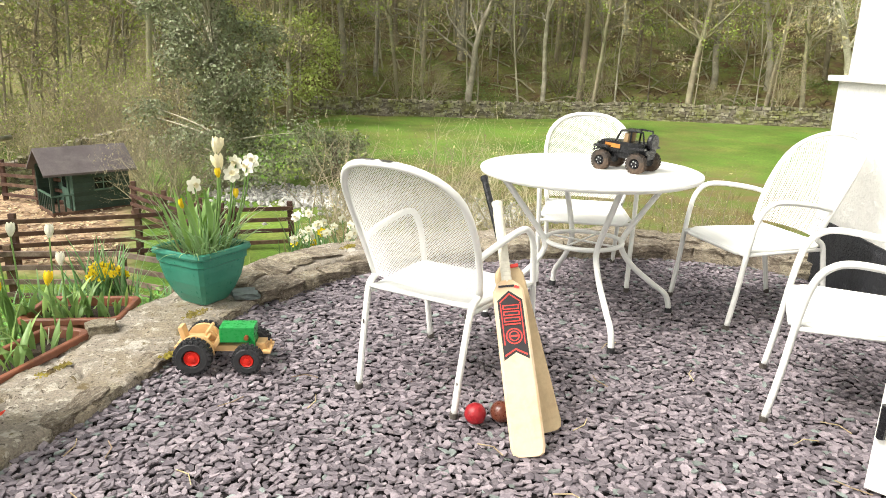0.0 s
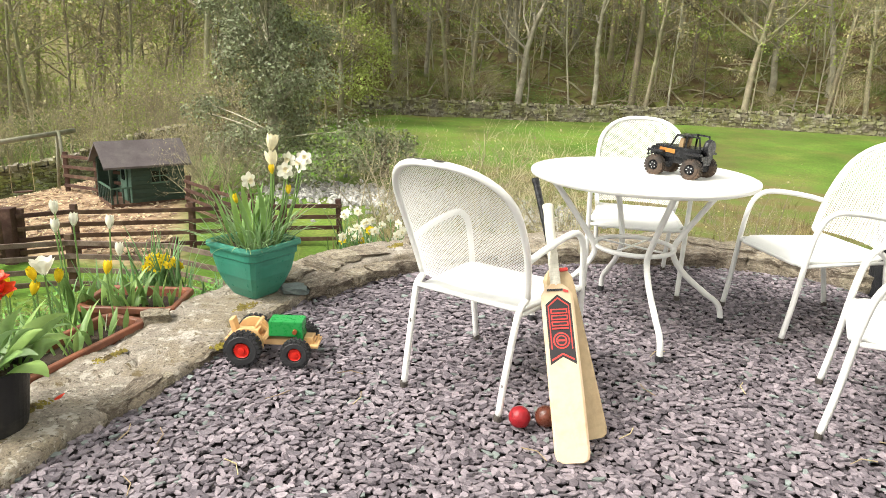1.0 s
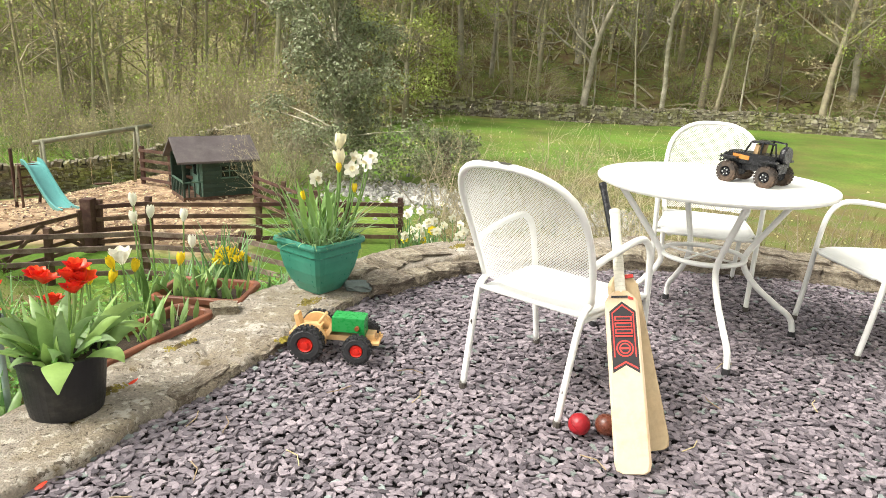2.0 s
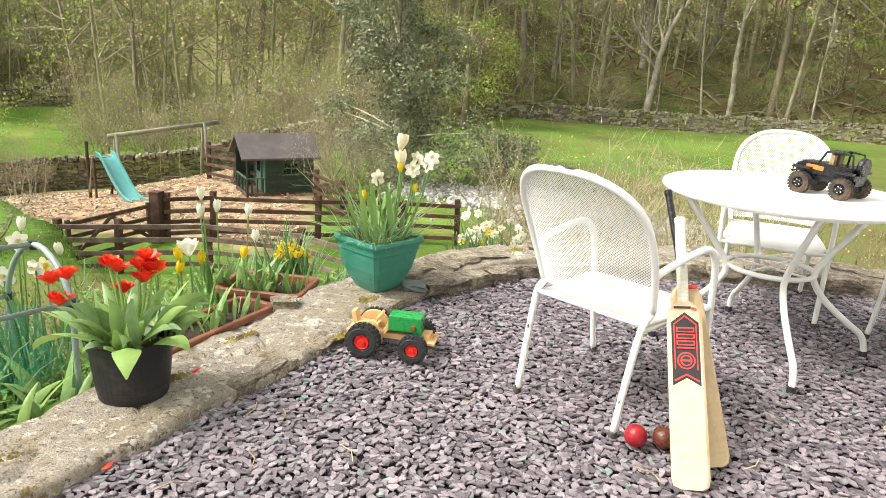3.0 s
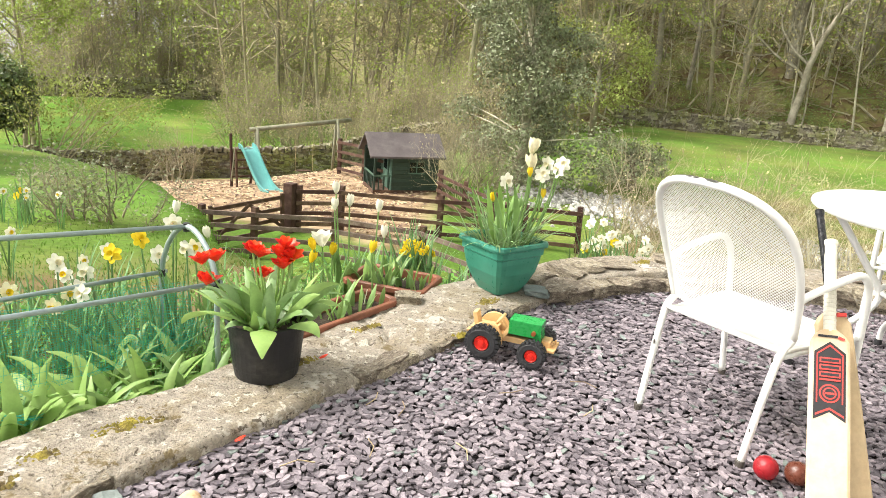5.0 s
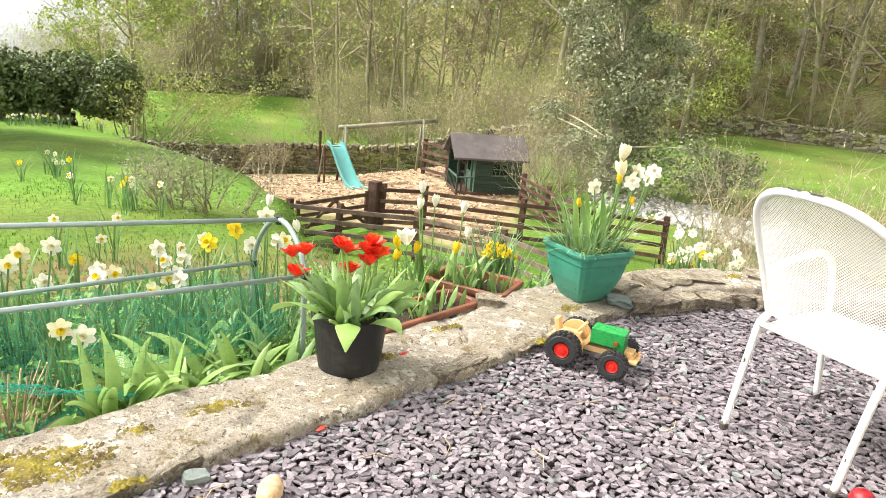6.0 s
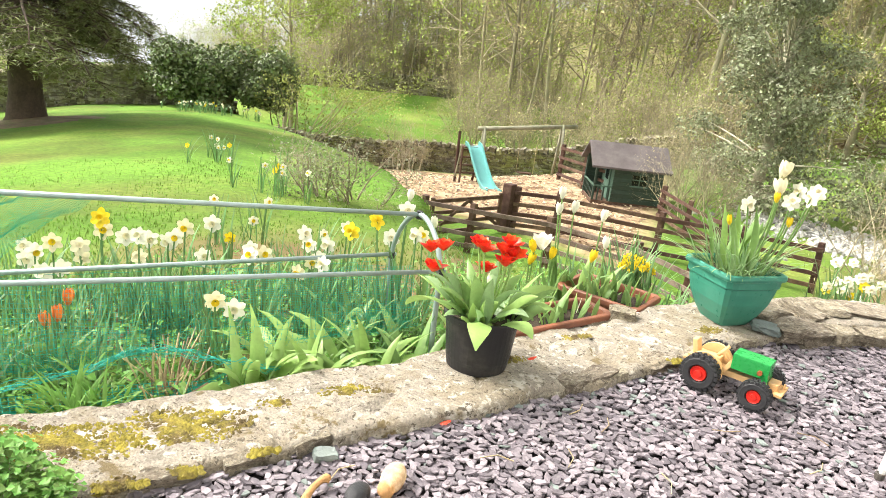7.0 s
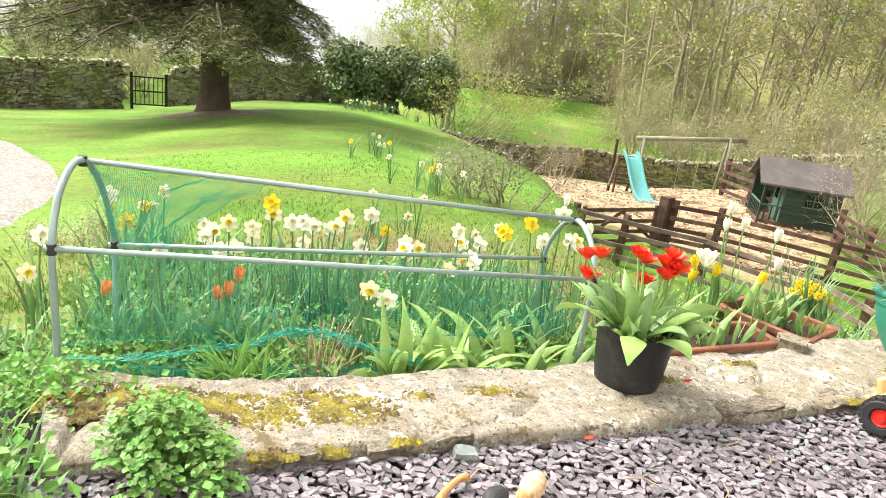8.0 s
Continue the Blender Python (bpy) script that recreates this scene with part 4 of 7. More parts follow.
oak2 = copy_thing(oak, pose(17.5, 41, gz(17.5, 41) - 0.2, 0, 0, 100))

def build_leafy(name, label, category, lobes, leafmat, n, size, seed, trunk_h, pos, bark=BARK, up=0.3):
    """A dense leafy crown made of leaves round limbs that end in uneven lobes."""
    rng = random.Random(seed)
    t = thing(name, pose(*pos), label, category)
    w = Geo()
    w.tube([(0, 0, -0.3), (0.05, 0.02, trunk_h * 0.5), (0, 0.05, trunk_h)], [0.16, 0.13, 0.09], 8)
    g = Geo()
    for (x, y, z, rx, rz) in lobes:
        z0 = min(trunk_h * 0.95, max(0.1, z * 0.72))
        w.tube(smooth_path([(0, 0, z0), (x * 0.5, y * 0.5, z0 + (z - z0) * 0.6), (x, y, z)], 4), [0.03 - 0.0028 * i for i in range(9)], 5)
        for k in range(int(n / len(lobes))):
            d = Vector((rng.gauss(0, 1), rng.gauss(0, 1), rng.gauss(0, 1))).normalized()
            rr = rng.random() ** 0.4 * (1 + 0.35 * noise.noise(d * 2.5 + Vector((x, y, z))))
            p = Vector((x + d.x * rx * rr, y + d.y * rx * rr, z + d.z * rz * rr))
            if p.z > 0.05:
                g.leaf(p, d + Vector((rng.gauss(0, 0.6), rng.gauss(0, 0.6), up + rng.gauss(0, 0.6))), size * rng.uniform(0.6, 1.5), rng)
    w.make("trunk", bark, t, smooth=True)
    g.make("crown", leafmat, t)
    return t

rngl = random.Random(4)
lob = [(rngl.gauss(0, 1.25) * (1.2 - z / 7), rngl.gauss(0, 0.9), z, rngl.uniform(0.45, 0.85) * (1.15 - z / 8.5), rngl.uniform(0.3, 0.6)) for z in np.linspace(0.3, 6.4, 84)]
build_leafy("evergreen_tree", "grey-green evergreen tree with loose ragged foliage", "tree", lob, EVER, 27000, 0.055, 6, 5.6, (-5.2, 19.6, gz(-5.2, 19.6)), bark=BARK_P)
lob = [(rngl.uniform(-2.0, 2.0), rngl.uniform(-1, 1), rngl.uniform(1.4, 5.0), rngl.uniform(0.5, 0.9), rngl.uniform(0.4, 0.7)) for _ in range(24)]
build_leafy("lime_green_shrub", "airy shrub in bright yellow-green spring leaf", "shrub", lob, LIME, 4600, 0.07, 7, 3.0, (-5.3, 32.0, gz(-5.3, 32.0)))
lob = [(rngl.uniform(-0.9, 0.9), rngl.uniform(-0.6, 0.6), rngl.uniform(0.3, 1.3), rngl.uniform(0.35, 0.6), rngl.uniform(0.3, 0.5)) for _ in range(9)]
build_leafy("stream_bush", "low dark green bush beside the stream", "shrub", lob, EVER, 2200, 0.06, 8, 0.9, (-2.3, 21.5, gz(-2.3, 21.5)))
lob = [(rngl.uniform(-2.1, 2.1), rngl.uniform(-0.9, 0.9), rngl.uniform(0.7, 1.9), rngl.uniform(0.55, 0.85), rngl.uniform(0.5, 0.7)) for _ in range(40)]
build_leafy("rhododendron", "broad dark evergreen shrub overhanging the garden wall", "shrub", lob, DARKEVER, 34000, 0.08, 9, 1.2, (-22.6, 15.0, gz(-22.6, 15.0), 0, 0, 55))
build_tree("willow_tree", "young willow in pale green spring leaf", 5.6, 0.03, 131, SCRUB_KINDS, TWIG, LIME, 5600, 0.055, "", "tree", stems=11, twigs=900).matrix_world = pose(-21.0, 16.9, gz(-21.0, 16.9), 0, 0, 20)
build_tree("tall_bud_tree", "tall buff-green budding tree behind the wall", 9, 0.1, 91, TREE_KINDS, TWIG, BUD, 3800, 0.08, "", "tree", twigs=2500).matrix_world = pose(-25.5, 20.3, gz(-25.5, 20.3) - 0.2)
copy_thing(bpy.data.objects["tall_bud_tree"], pose(-27, 21.9, gz(-27, 21.9) - 0.3, 0, 0, 70))
copy_thing(bpy.data.objects["tall_bud_tree"], pose(-30, 22.6, gz(-30, 22.6) - 0.3, 0, 0, 140))

BARK_D = mat("dark conifer bark", (0.09, 0.065, 0.045), 0.95, 0.35, 2, 18, 1.0)
LITTER = mat("needle litter", (0.17, 0.12, 0.07), 0.95, 0.35, 3, 40, 0.6, other=(0.1, 0.14, 0.03), mix_scale=2.5, mix_at=0.6)
def build_cedar():
    rng = random.Random(12)
    x, y = -18.96, 7.26
    t = thing("conifer_tree", pose(x, y, gz(x, y)), "large spreading dark conifer with drooping boughs on the lawn", "tree")
    w, g = Geo(), Geo()
    w.tube([(0, 0, -0.3), (0.0, 0, 0.1), (0.02, 0, 0.7), (0, 0.05, 3), (0, 0, 7), (0, 0, 13)], [0.72, 0.46, 0.37, 0.35, 0.27, 0.05], 12)
    for k in range(185):
        z = 2.0 + 8.5 * rng.random() ** 1.45
        a = rng.uniform(0, 6.283)
        L = rng.uniform(2.8, 5.4) * (1 - z / 15) * (1.3 if math.sin(a) < 0.1 else 0.7)
        h = Vector((math.cos(a), math.sin(a), 0))
        pts = [Vector((0, 0, z)) + h * (L * i / 8) + Vector((0, 0, 0.5 * math.sin(i / 8 * 2.2) - 0.75 * (i / 8) ** 2)) + Vector((rng.gauss(0, 0.05), rng.gauss(0, 0.05), 0)) for i in range(9)]
        w.tube(pts, [0.07 * (1 - i / 10) for i in range(9)], 4)
        side = Vector((-h.y, h.x, 0))
        for i in range(2, 9):
            for sgn in (-1, 1):
                for q in range(3):
                    tl = rng.uniform(0.5, 1.15) * (1.1 - i / 14)
                    e = pts[i] + side * sgn * tl * 0.8 + h * tl * 0.5 + Vector((0, 0, -0.25 * tl + rng.gauss(0, 0.08)))
                    w.tube([pts[i], e], [0.015, 0.004], 3, caps=False)
                    for s in range(30):
                        c = pts[i].lerp(e, (s + 1) / 30)
                        g.leaf(c + Vector((rng.gauss(0, 0.08), rng.gauss(0, 0.08), rng.gauss(-0.1, 0.09))), (rng.gauss(0, 0.7), rng.gauss(0, 0.7), 1), rng.uniform(0.019, 0.032), rng, 6.0)
    w.make("trunk", BARK_D, t, smooth=True)
    g.make("crown", CEDAR, t)
    e = Geo()
    for j in range(6):
        for i in range(28):
            a = 2 * math.pi * i / 28
            rr = 0.3 + j / 5 * 1.5 * (1 + 0.35 * noise.noise((math.cos(a) * 1.5, math.sin(a) * 1.5, 4)))
            px, py = x + rr * math.cos(a), y + rr * math.sin(a)
            e.v.append((px, py, gz(px, py) + 0.1 * (1 - j / 5) ** 2 + (0.012 if j < 5 else -0.03)))
    for j in range(5):
        for i in range(28):
            a, b = j * 28 + i, j * 28 + (i + 1) % 28
            e.f.append((a, a + 28, b + 28, b))
    tagged(e.make("needle_litter", LITTER, smooth=True), "brown needle litter round the conifer's foot", "leaf litter", kind="stuff")
build_cedar()

# ---------- garden gate in the boundary wall ----------
gp = (-27.2, 8.0)
gg = thing("garden_gate", pose(*gp, gz(*gp), 0, 0, 76), "dark metal garden gate in the wall opening", "gate")
for sx in (-0.58, 0.58):
    Geo().box((sx, 0, 0.6), (0.1, 0.1, 1.3), bevel=0.01).make("gate_post", CARBLACK, gg)
for z in (0.12, 0.6, 1.1):
    Geo().box((0, 0, z), (1.1, 0.04, 0.05)).make("rail", CARBLACK, gg)
for k in range(7):
    Geo().tube([(-0.45 + 0.15 * k, 0, 0.1), (-0.45 + 0.15 * k, 0, 1.12)], 0.014, 6).make("bar", CARBLACK, gg)

# ---------- fences ----------
def fence(label, pts, h, rails, rmat, seed=0, width=0.09):
    """Post-and-rail run over the ground."""
    rng = random.Random(seed)
    x0, y0 = pts[0][:2]
    f = thing("fence", pose(x0, y0, gz(x0, y0)), label, "fence")
    o = Vector((x0, y0, gz(x0, y0)))
    P = [Vector((p[0], p[1], p[2] if len(p) > 2 else gz(p[0], p[1]))) - o for p in pts]
    for p in P:
        Geo().box(p + Vector((0, 0, h / 2 - 0.08)), (0.1, 0.09, h + 0.28), pose(0, 0, 0, rng.uniform(-2, 2), rng.uniform(-2, 2), rng.uniform(-8, 8)), 0.008).make("post", FENCE, f)
    for a, b in zip(P, P[1:]):
        d = b - a
        for k in range(rails):
            z = h - 0.06 - k * (h - 0.16) / max(1, rails - 1) * 0.92
            c = (a + b) / 2 + Vector((0, 0, z + rng.uniform(-0.012, 0.012)))
            hor = math.hypot(d.x, d.y)
            m = pose(0, 0, 0, 0, -math.degrees(math.atan2(d.z, hor)), math.degrees(math.atan2(d.y, d.x)))
            off = m @ Vector((0, -0.065, 0))
            Geo().box(c + off, (d.length + 0.08, 0.035, width), m, 0.005).make("rail", rmat, f)
    return f

FAR_FENCE = [(-7.5, 11.7), (-6.75, 12.05), (-4.95, 12.75), (-3.6, 13.2), (-2.35, 13.5)]
fence("brown stained post-and-rail fence round the play area", FAR_FENCE, 0.86, 4, FENCE, 1, 0.075)
NEAR_FENCE = [(-7.98, 9.5), (-7.14, 9.77), (-5.9, 10.32), (-4.34, 10.4), (-3.3, 9.82), (-2.42, 9.23)]
fence("weathered brown post-and-rail fence below the flower bed", NEAR_FENCE, 0.84, 4, RAILGREY, 2, 0.075)
fence("weathered brown fence beside the playhouse", [(-6.15, 15.81), (-5.19, 14.88), (-4.22, 14.03), (-3.4, 13.32)], 0.78, 4, FENCE, 5, 0.07)
fence("brown hurdle fence behind the swing", [(-10.43, 18.56), (-9.15, 17.65), (-7.83, 16.74)], 1.0, 4, FENCE, 6, 0.08)
gpz = gz(-7.6, 11.62)
gt = thing("gate_post", pose(-7.62, 11.6, gpz), "stout dark brown gate post", "gate post")
Geo().box((0, 0, 0.42), (0.2, 0.2, 1.1), bevel=0.02).make("post", FENCE, gt)
def build_field_gate():
    a, b = Vector((-7.66, 11.45, gpz)), Vector((-8.1, 9.82, gz(-8.1, 9.82)))
    d = b - a
    f = thing("field_gate", Matrix.Translation(a) @ pose(0, 0, 0, 0, -math.degrees(math.atan2(d.z, math.hypot(d.x, d.y))), math.degrees(math.atan2(d.y, d.x))), "brown timber field gate with crossed braces", "gate")
    L = d.length
    for z in (0.12, 0.3, 0.5, 0.72):
        Geo().box((L / 2, 0, z), (L, 0.03, 0.07), bevel=0.004).make("bar", FENCE, f)
    for x in (0.04, L - 0.04):
        Geo().box((x, 0, 0.42), (0.07, 0.05, 0.75), bevel=0.004).make("stile", FENCE, f)
    for x0, x1 in ((0.05, L / 2), (L - 0.05, L / 2)):
        v = Vector((x1 - x0, 0, 0.56))
        Geo().box(((x0 + x1) / 2, 0.032, 0.42), (v.length, 0.025, 0.06), pose(0, 0, 0, 0, -math.degrees(math.atan2(v.z, v.x)), 0)).make("brace", FENCE, f)
build_field_gate()

# ---------- playhouse ----------
def build_hut():
    x, y = -8.02, 15.98
    h = thing("playhouse", pose(x, y, gz(x, y) + 0.02, 0, 0, 40) @ Matrix.Scale(0.985, 4), "dark green timber children's playhouse with a felt roof and porch", "playhouse")
    L, W, H, P = 1.72, 1.15, 1.02, 0.48
    Geo().box((L / 2, W / 2, 0.02), (L, W, 0.12), bevel=0.01).make("floor", FENCE, h)
    n = 9
    def boards(name, p0, d, length, material):
        for k in range(n):
            z = 0.08 + (H - 0.08) * (k + 0.5) / n
            m = pose(0, 0, 0, 0, 0, math.degrees(math.atan2(d[1], d[0])))
            c = Vector((p0[0] + d[0] * length / 2, p0[1] + d[1] * length / 2, z))
            Geo().box(c, (length, 0.02, (H - 0.08) / n + 0.006), m @ pose(0, 0, 0, 7, 0, 0)).make("board", material, h)
    wx0, wx1, wz0, wz1 = P + 0.45, P + 0.87, 0.53, 0.85
    for k in range(n):
        z = 0.08 + (H - 0.08) * (k + 0.5) / n
        spans = [(P, L)] if not (wz0 < z < wz1) else [(P, wx0), (wx1, L)]
        for a, b in spans:
            Geo().box(((a + b) / 2, 0, z), (b - a, 0.02, (H - 0.08) / n + 0.006), pose(0, 0, 0, 7, 0, 0)).make("board", HUTGREEN, h)
    boards("side", (L, 0), (0, 1), W, HUTGREEN)
    boards("back", (0, W), (1, 0), L, HUTGREEN)
    boards("porch_back", (P, 0), (0, 1), W, HUTLIGHT)
    w = new("window")
    w.parent, w.location = h, ((wx0 + wx1) / 2, 0, (wz0 + wz1) / 2)
    Geo().box((0, 0.01, 0), (0.42, 0.01, 0.33)).make("pane", DARKGLASS, w, "dark glass pane")
    for z in (-0.165, 0.165):
        Geo().box((0, -0.008, z), (0.46, 0.035, 0.035), bevel=0.004).make("frame", HUTLIGHT if z < 0 else HUTGREEN, w)
    for xx in (-0.21, 0.21):
        Geo().box((xx, -0.008, 0), (0.035, 0.035, 0.33), bevel=0.004).make("frame", HUTGREEN, w)
    Geo().box((0, -0.006, 0), (0.02, 0.025, 0.33)).make("glazing_bar", HUTLIGHT, w)
    Geo().box((0, -0.006, 0.0), (0.42, 0.025, 0.02)).make("glazing_bar", HUTLIGHT, w)
    d = new("door")
    d.parent, d.location = h, (P - 0.03, 0.5, 0.5)
    Geo().box((0, 0, 0), (0.03, 0.5, 0.85), bevel=0.005).make("door_leaf", HUTLIGHT, d)
    Geo().box((-0.02, 0, 0.2), (0.01, 0.26, 0.26)).make("pane", DARKGLASS, d, "dark glass pane")
    for a, b in ((0.03, 0.03), (0.03, W - 0.03)):
        Geo().box((a, b, H / 2 + 0.05), (0.05, 0.05, H), bevel=0.005).make("porch_post", HUTGREEN, h)
    for k in range(7):
        Geo().box((0.03, 0.12 + 0.15 * k, 0.26), (0.02, 0.035, 0.36)).make("baluster", HUTGREEN, h)
    for k in range(3):
        Geo().box((0.14 + 0.14 * k, 0.02, 0.26), (0.035, 0.02, 0.36)).make("baluster", HUTGREEN, h)
    Geo().box((0.03, W / 2, 0.45), (0.04, W, 0.035)).make("handrail", HUTLIGHT, h)
    Geo().box((P / 2, 0.02, 0.45), (P, 0.04, 0.035)).make("handrail", HUTLIGHT, h)
    # gables and roof
    R, O = 1.43, 0.16
    for xx, mm in ((P, HUTLIGHT), (L, HUTGREEN), (0.05, HUTGREEN)):
        Geo().add([(xx - 0.01, 0, H), (xx - 0.01, W, H), (xx - 0.01, W / 2, R), (xx + 0.01, 0, H), (xx + 0.01, W, H), (xx + 0.01, W / 2, R)],
                  [(0, 2, 1), (3, 4, 5), (0, 1, 4, 3), (1, 2, 5, 4), (2, 0, 3, 5)]).make("gable", mm, h)
    sl = (R - H) / (W / 2)
    for s in (-1, 1):
        y0, y1 = W / 2, W / 2 + s * (W / 2 + O)
        z0, z1 = R + 0.05, R + 0.05 - sl * (W / 2 + O)
        g = Geo()
        nx = 24
        for i in range(nx + 1):
            xx = -0.14 + (L + 0.3) * i / nx
            sag = 0.012 * noise.noise((xx * 2, s, 0))
            for (yy, zz) in ((y0, z0 + 0.02), (y1, z1 + 0.02 + sag), (y1, z1 - 0.03 + sag), (y0, z0 - 0.03)):
                g.v.append((xx, yy, zz))
        for i in range(nx):
            for k in range(4):
                a, b = i * 4 + k, i * 4 + (k + 1) % 4
                g.f.append((a, b, b + 4, a + 4) if s > 0 else (a, a + 4, b + 4, b))
        g.f += [(0, 1, 2, 3), tuple(nx * 4 + k for k in (3, 2, 1, 0))]
        g.make("roof_slope", FELT, h, "grey-brown roofing felt")
build_hut()

# ---------- slide and swing ----------
def build_slide():
    x, y = -11.7, 15.75
    s = thing("slide", pose(x, y, gz(x, y), 0, 0, -28) @ Matrix.Scale(0.92, 4), "teal plastic slide on a timber ladder frame", "slide")
    path = smooth_path([(0.0, 0, 1.12), (0.25, 0, 1.05), (0.7, 0, 0.62), (1.15, 0, 0.25), (1.5, 0, 0.1), (1.8, 0, 0.08)], 5)
    prof = [(-0.24, 0.13), (-0.2, 0.14), (-0.19, 0.02), (-0.12, 0.0), (0.12, 0.0), (0.19, 0.02), (0.2, 0.14), (0.24, 0.13), (0.21, -0.02), (-0.21, -0.02)]
    g = Geo()
    for p in path:
        for a, b in prof:
            g.v.append((p.x, p.y + a, p.z + b))
    n = len(prof)
    for i in range(len(path) - 1):
        for k in range(n):
            a, b = i * n + k, i * n + (k + 1) % n
            g.f.append((a, b, b + n, a + n))
    g.make("chute", TEAL, s, "faded teal plastic chute", smooth=False)
    for sy in (-0.3, 0.3):
        Geo().tube([(-0.35, sy, -0.1), (-0.02, sy, 1.1)], 0.04, 8).make("ladder_post", LOG if sy < 0 else FENCE, s)
        Geo().tube([(0.05, sy, -0.1), (0.02, sy, 1.1 if sy > 0 else 1.1)], 0.035, 8).make("ladder_post", FENCE, s)
    Geo().tube([(-0.3, -0.3, -0.1), (-0.28, -0.32, 1.5)], 0.045, 8).make("tall_pole", FENCE, s)
    for z in (0.25, 0.5, 0.75, 0.98):
        Geo().tube([(-0.28 + 0.25 * z, -0.32, z), (-0.28 + 0.25 * z, 0.32, z)], 0.025, 6).make("rung", FENCE, s)
    Geo().box((0.0, 0, 1.09), (0.3, 0.6, 0.04), bevel=0.006).make("platform", FENCE, s)
build_slide()
def build_swing():
    a, b = Vector((-12.5, 17.2, 0)), Vector((-10.7, 19.2, 0))
    za = gz(a.x, a.y)
    s = thing("swing", pose(a.x, a.y, za, 0, 0, 48), "weathered log swing frame with hanging seat ropes", "swing")
    L = (b - a).length + 0.25
    Geo().tube([(-0.1, 0, 1.5), (L, 0, 1.84)], 0.065, 10).make("beam", LOG, s, smooth=True)
    for x, zt in ((0.1, 1.5), (L - 0.45, 1.78)):
        for sy in (-0.42, 0.42):
            Geo().tube([(x, sy, -0.15), (x, sy * 0.12, zt + 0.06)], 0.045, 8).make("leg", LOG, s, smooth=True)
    Geo().tube([(L * 0.42, 0, 1.4), (L * 0.42, 0, 0.3)], 0.008, 5).tube([(L * 0.6, 0, 1.42), (L * 0.6, 0, 0.3)], 0.008, 5).make("rope", STRAW, s)
    Geo().box((L * 0.51, 0, 0.3), (0.42, 0.16, 0.03), bevel=0.008).make("swing_seat", FENCE, s)
    p = thing("timber_prop", pose(-9.6, 18.2, gz(-9.6, 18.2), 0, 0, 40), "leaning weathered timber pole", "pole")
    Geo().tube([(0, 0, -0.1), (0.55, 0, 1.15)], 0.06, 8).make("pole", LOG, p)
build_swing()

# ---------- stream bed ----------
def build_pebbles():
    rng = random.Random(3)
    g = Geo()
    for k in range(2000):
        t = rng.random()
        x = -4.8 + 7.5 * t + rng.gauss(0, 0.5)
        y = 19.0 - 2.6 * t + rng.gauss(0, 0.8)
        r = rng.uniform(0.03, 0.11)
        m = pose(x, y, gz(x, y) + r * 0.2, rng.uniform(0, 360), rng.uniform(0, 360), 0)
        v = [m @ Vector((sx * r * rng.uniform(0.8, 1.2), sy * r * rng.uniform(0.7, 1.0), sz * r * rng.uniform(0.5, 0.8))) for sx, sy, sz in ((1, 0, 0), (-1, 0, 0), (0, 1, 0), (0, -1, 0), (0, 0, 1), (0, 0, -1), (0.7, 0.7, 0), (-0.7, -0.7, 0))]
        g.add(v, [(4, 0, 6), (4, 6, 2), (4, 2, 1), (4, 1, 7), (4, 7, 3), (4, 3, 0), (5, 6, 0), (5, 2, 6), (5, 1, 2), (5, 7, 1), (5, 3, 7), (5, 0, 3)])
    tagged(g.make("stream_stones", PEBBLE), "pale grey stones along the stream bed", "stones", kind="stuff")
build_pebbles()
def build_wood_chips():
    rng = random.Random(91)
    g = Geo()
    for k in range(9000):
        b, d = radians(rng.uniform(20, 46)), 13.0 + 12 * rng.random() ** 1.2
        x, y = -0.25 - d * math.sin(b), 0.19 + d * math.cos(b)
        if below_crest(x, y) < 0.99 or y < 12.3 - 0.1 * (x + 8) or x > -6.2 - 0.35 * (y - 15) or y > 21.3 + 0.35 * (x + 12):
            continue
        g.leaf((x, y, gz(x, y) + 0.025), (rng.gauss(0, 0.25), rng.gauss(0, 0.25), 1), rng.uniform(0.03, 0.07), rng, rng.uniform(1.2, 2.4))
    tagged(g.make("wood_chips", CHIPWOOD), "pale and brown wood chips over the play area", "wood chips", kind="stuff")
CHIPWOOD = mat("wood chip", (0.4, 0.3, 0.2), 0.85, 0.25, 8, 40, 0.1, island=0.75)
build_wood_chips()
dr = Geo()
for i in range(25):
    for j in range(9):
        t = i / 24
        x = -5.2 - 15 * t
        y = piecewise((-20, -13.5, -10, -7.8, -5.8, -5.2), (0.2, 1.7, 1.75, 1.5, 0.8, 0.3), x) - (8 - j) / 8 * 3.2 + (0.75 if j == 8 else 0.25)
        dr.v.append((x, y, gz(x, y) + (0.03 if 0 < j < 8 else -0.12)))
for i in range(24):
    for j in range(8):
        a = i * 9 + j
        dr.f.append((a, a + 1, a + 10, a + 9))
tagged(dr.make("driveway", DRIVE, smooth=True), "pale gravel driveway curving across the lawn", "driveway", kind="structure")

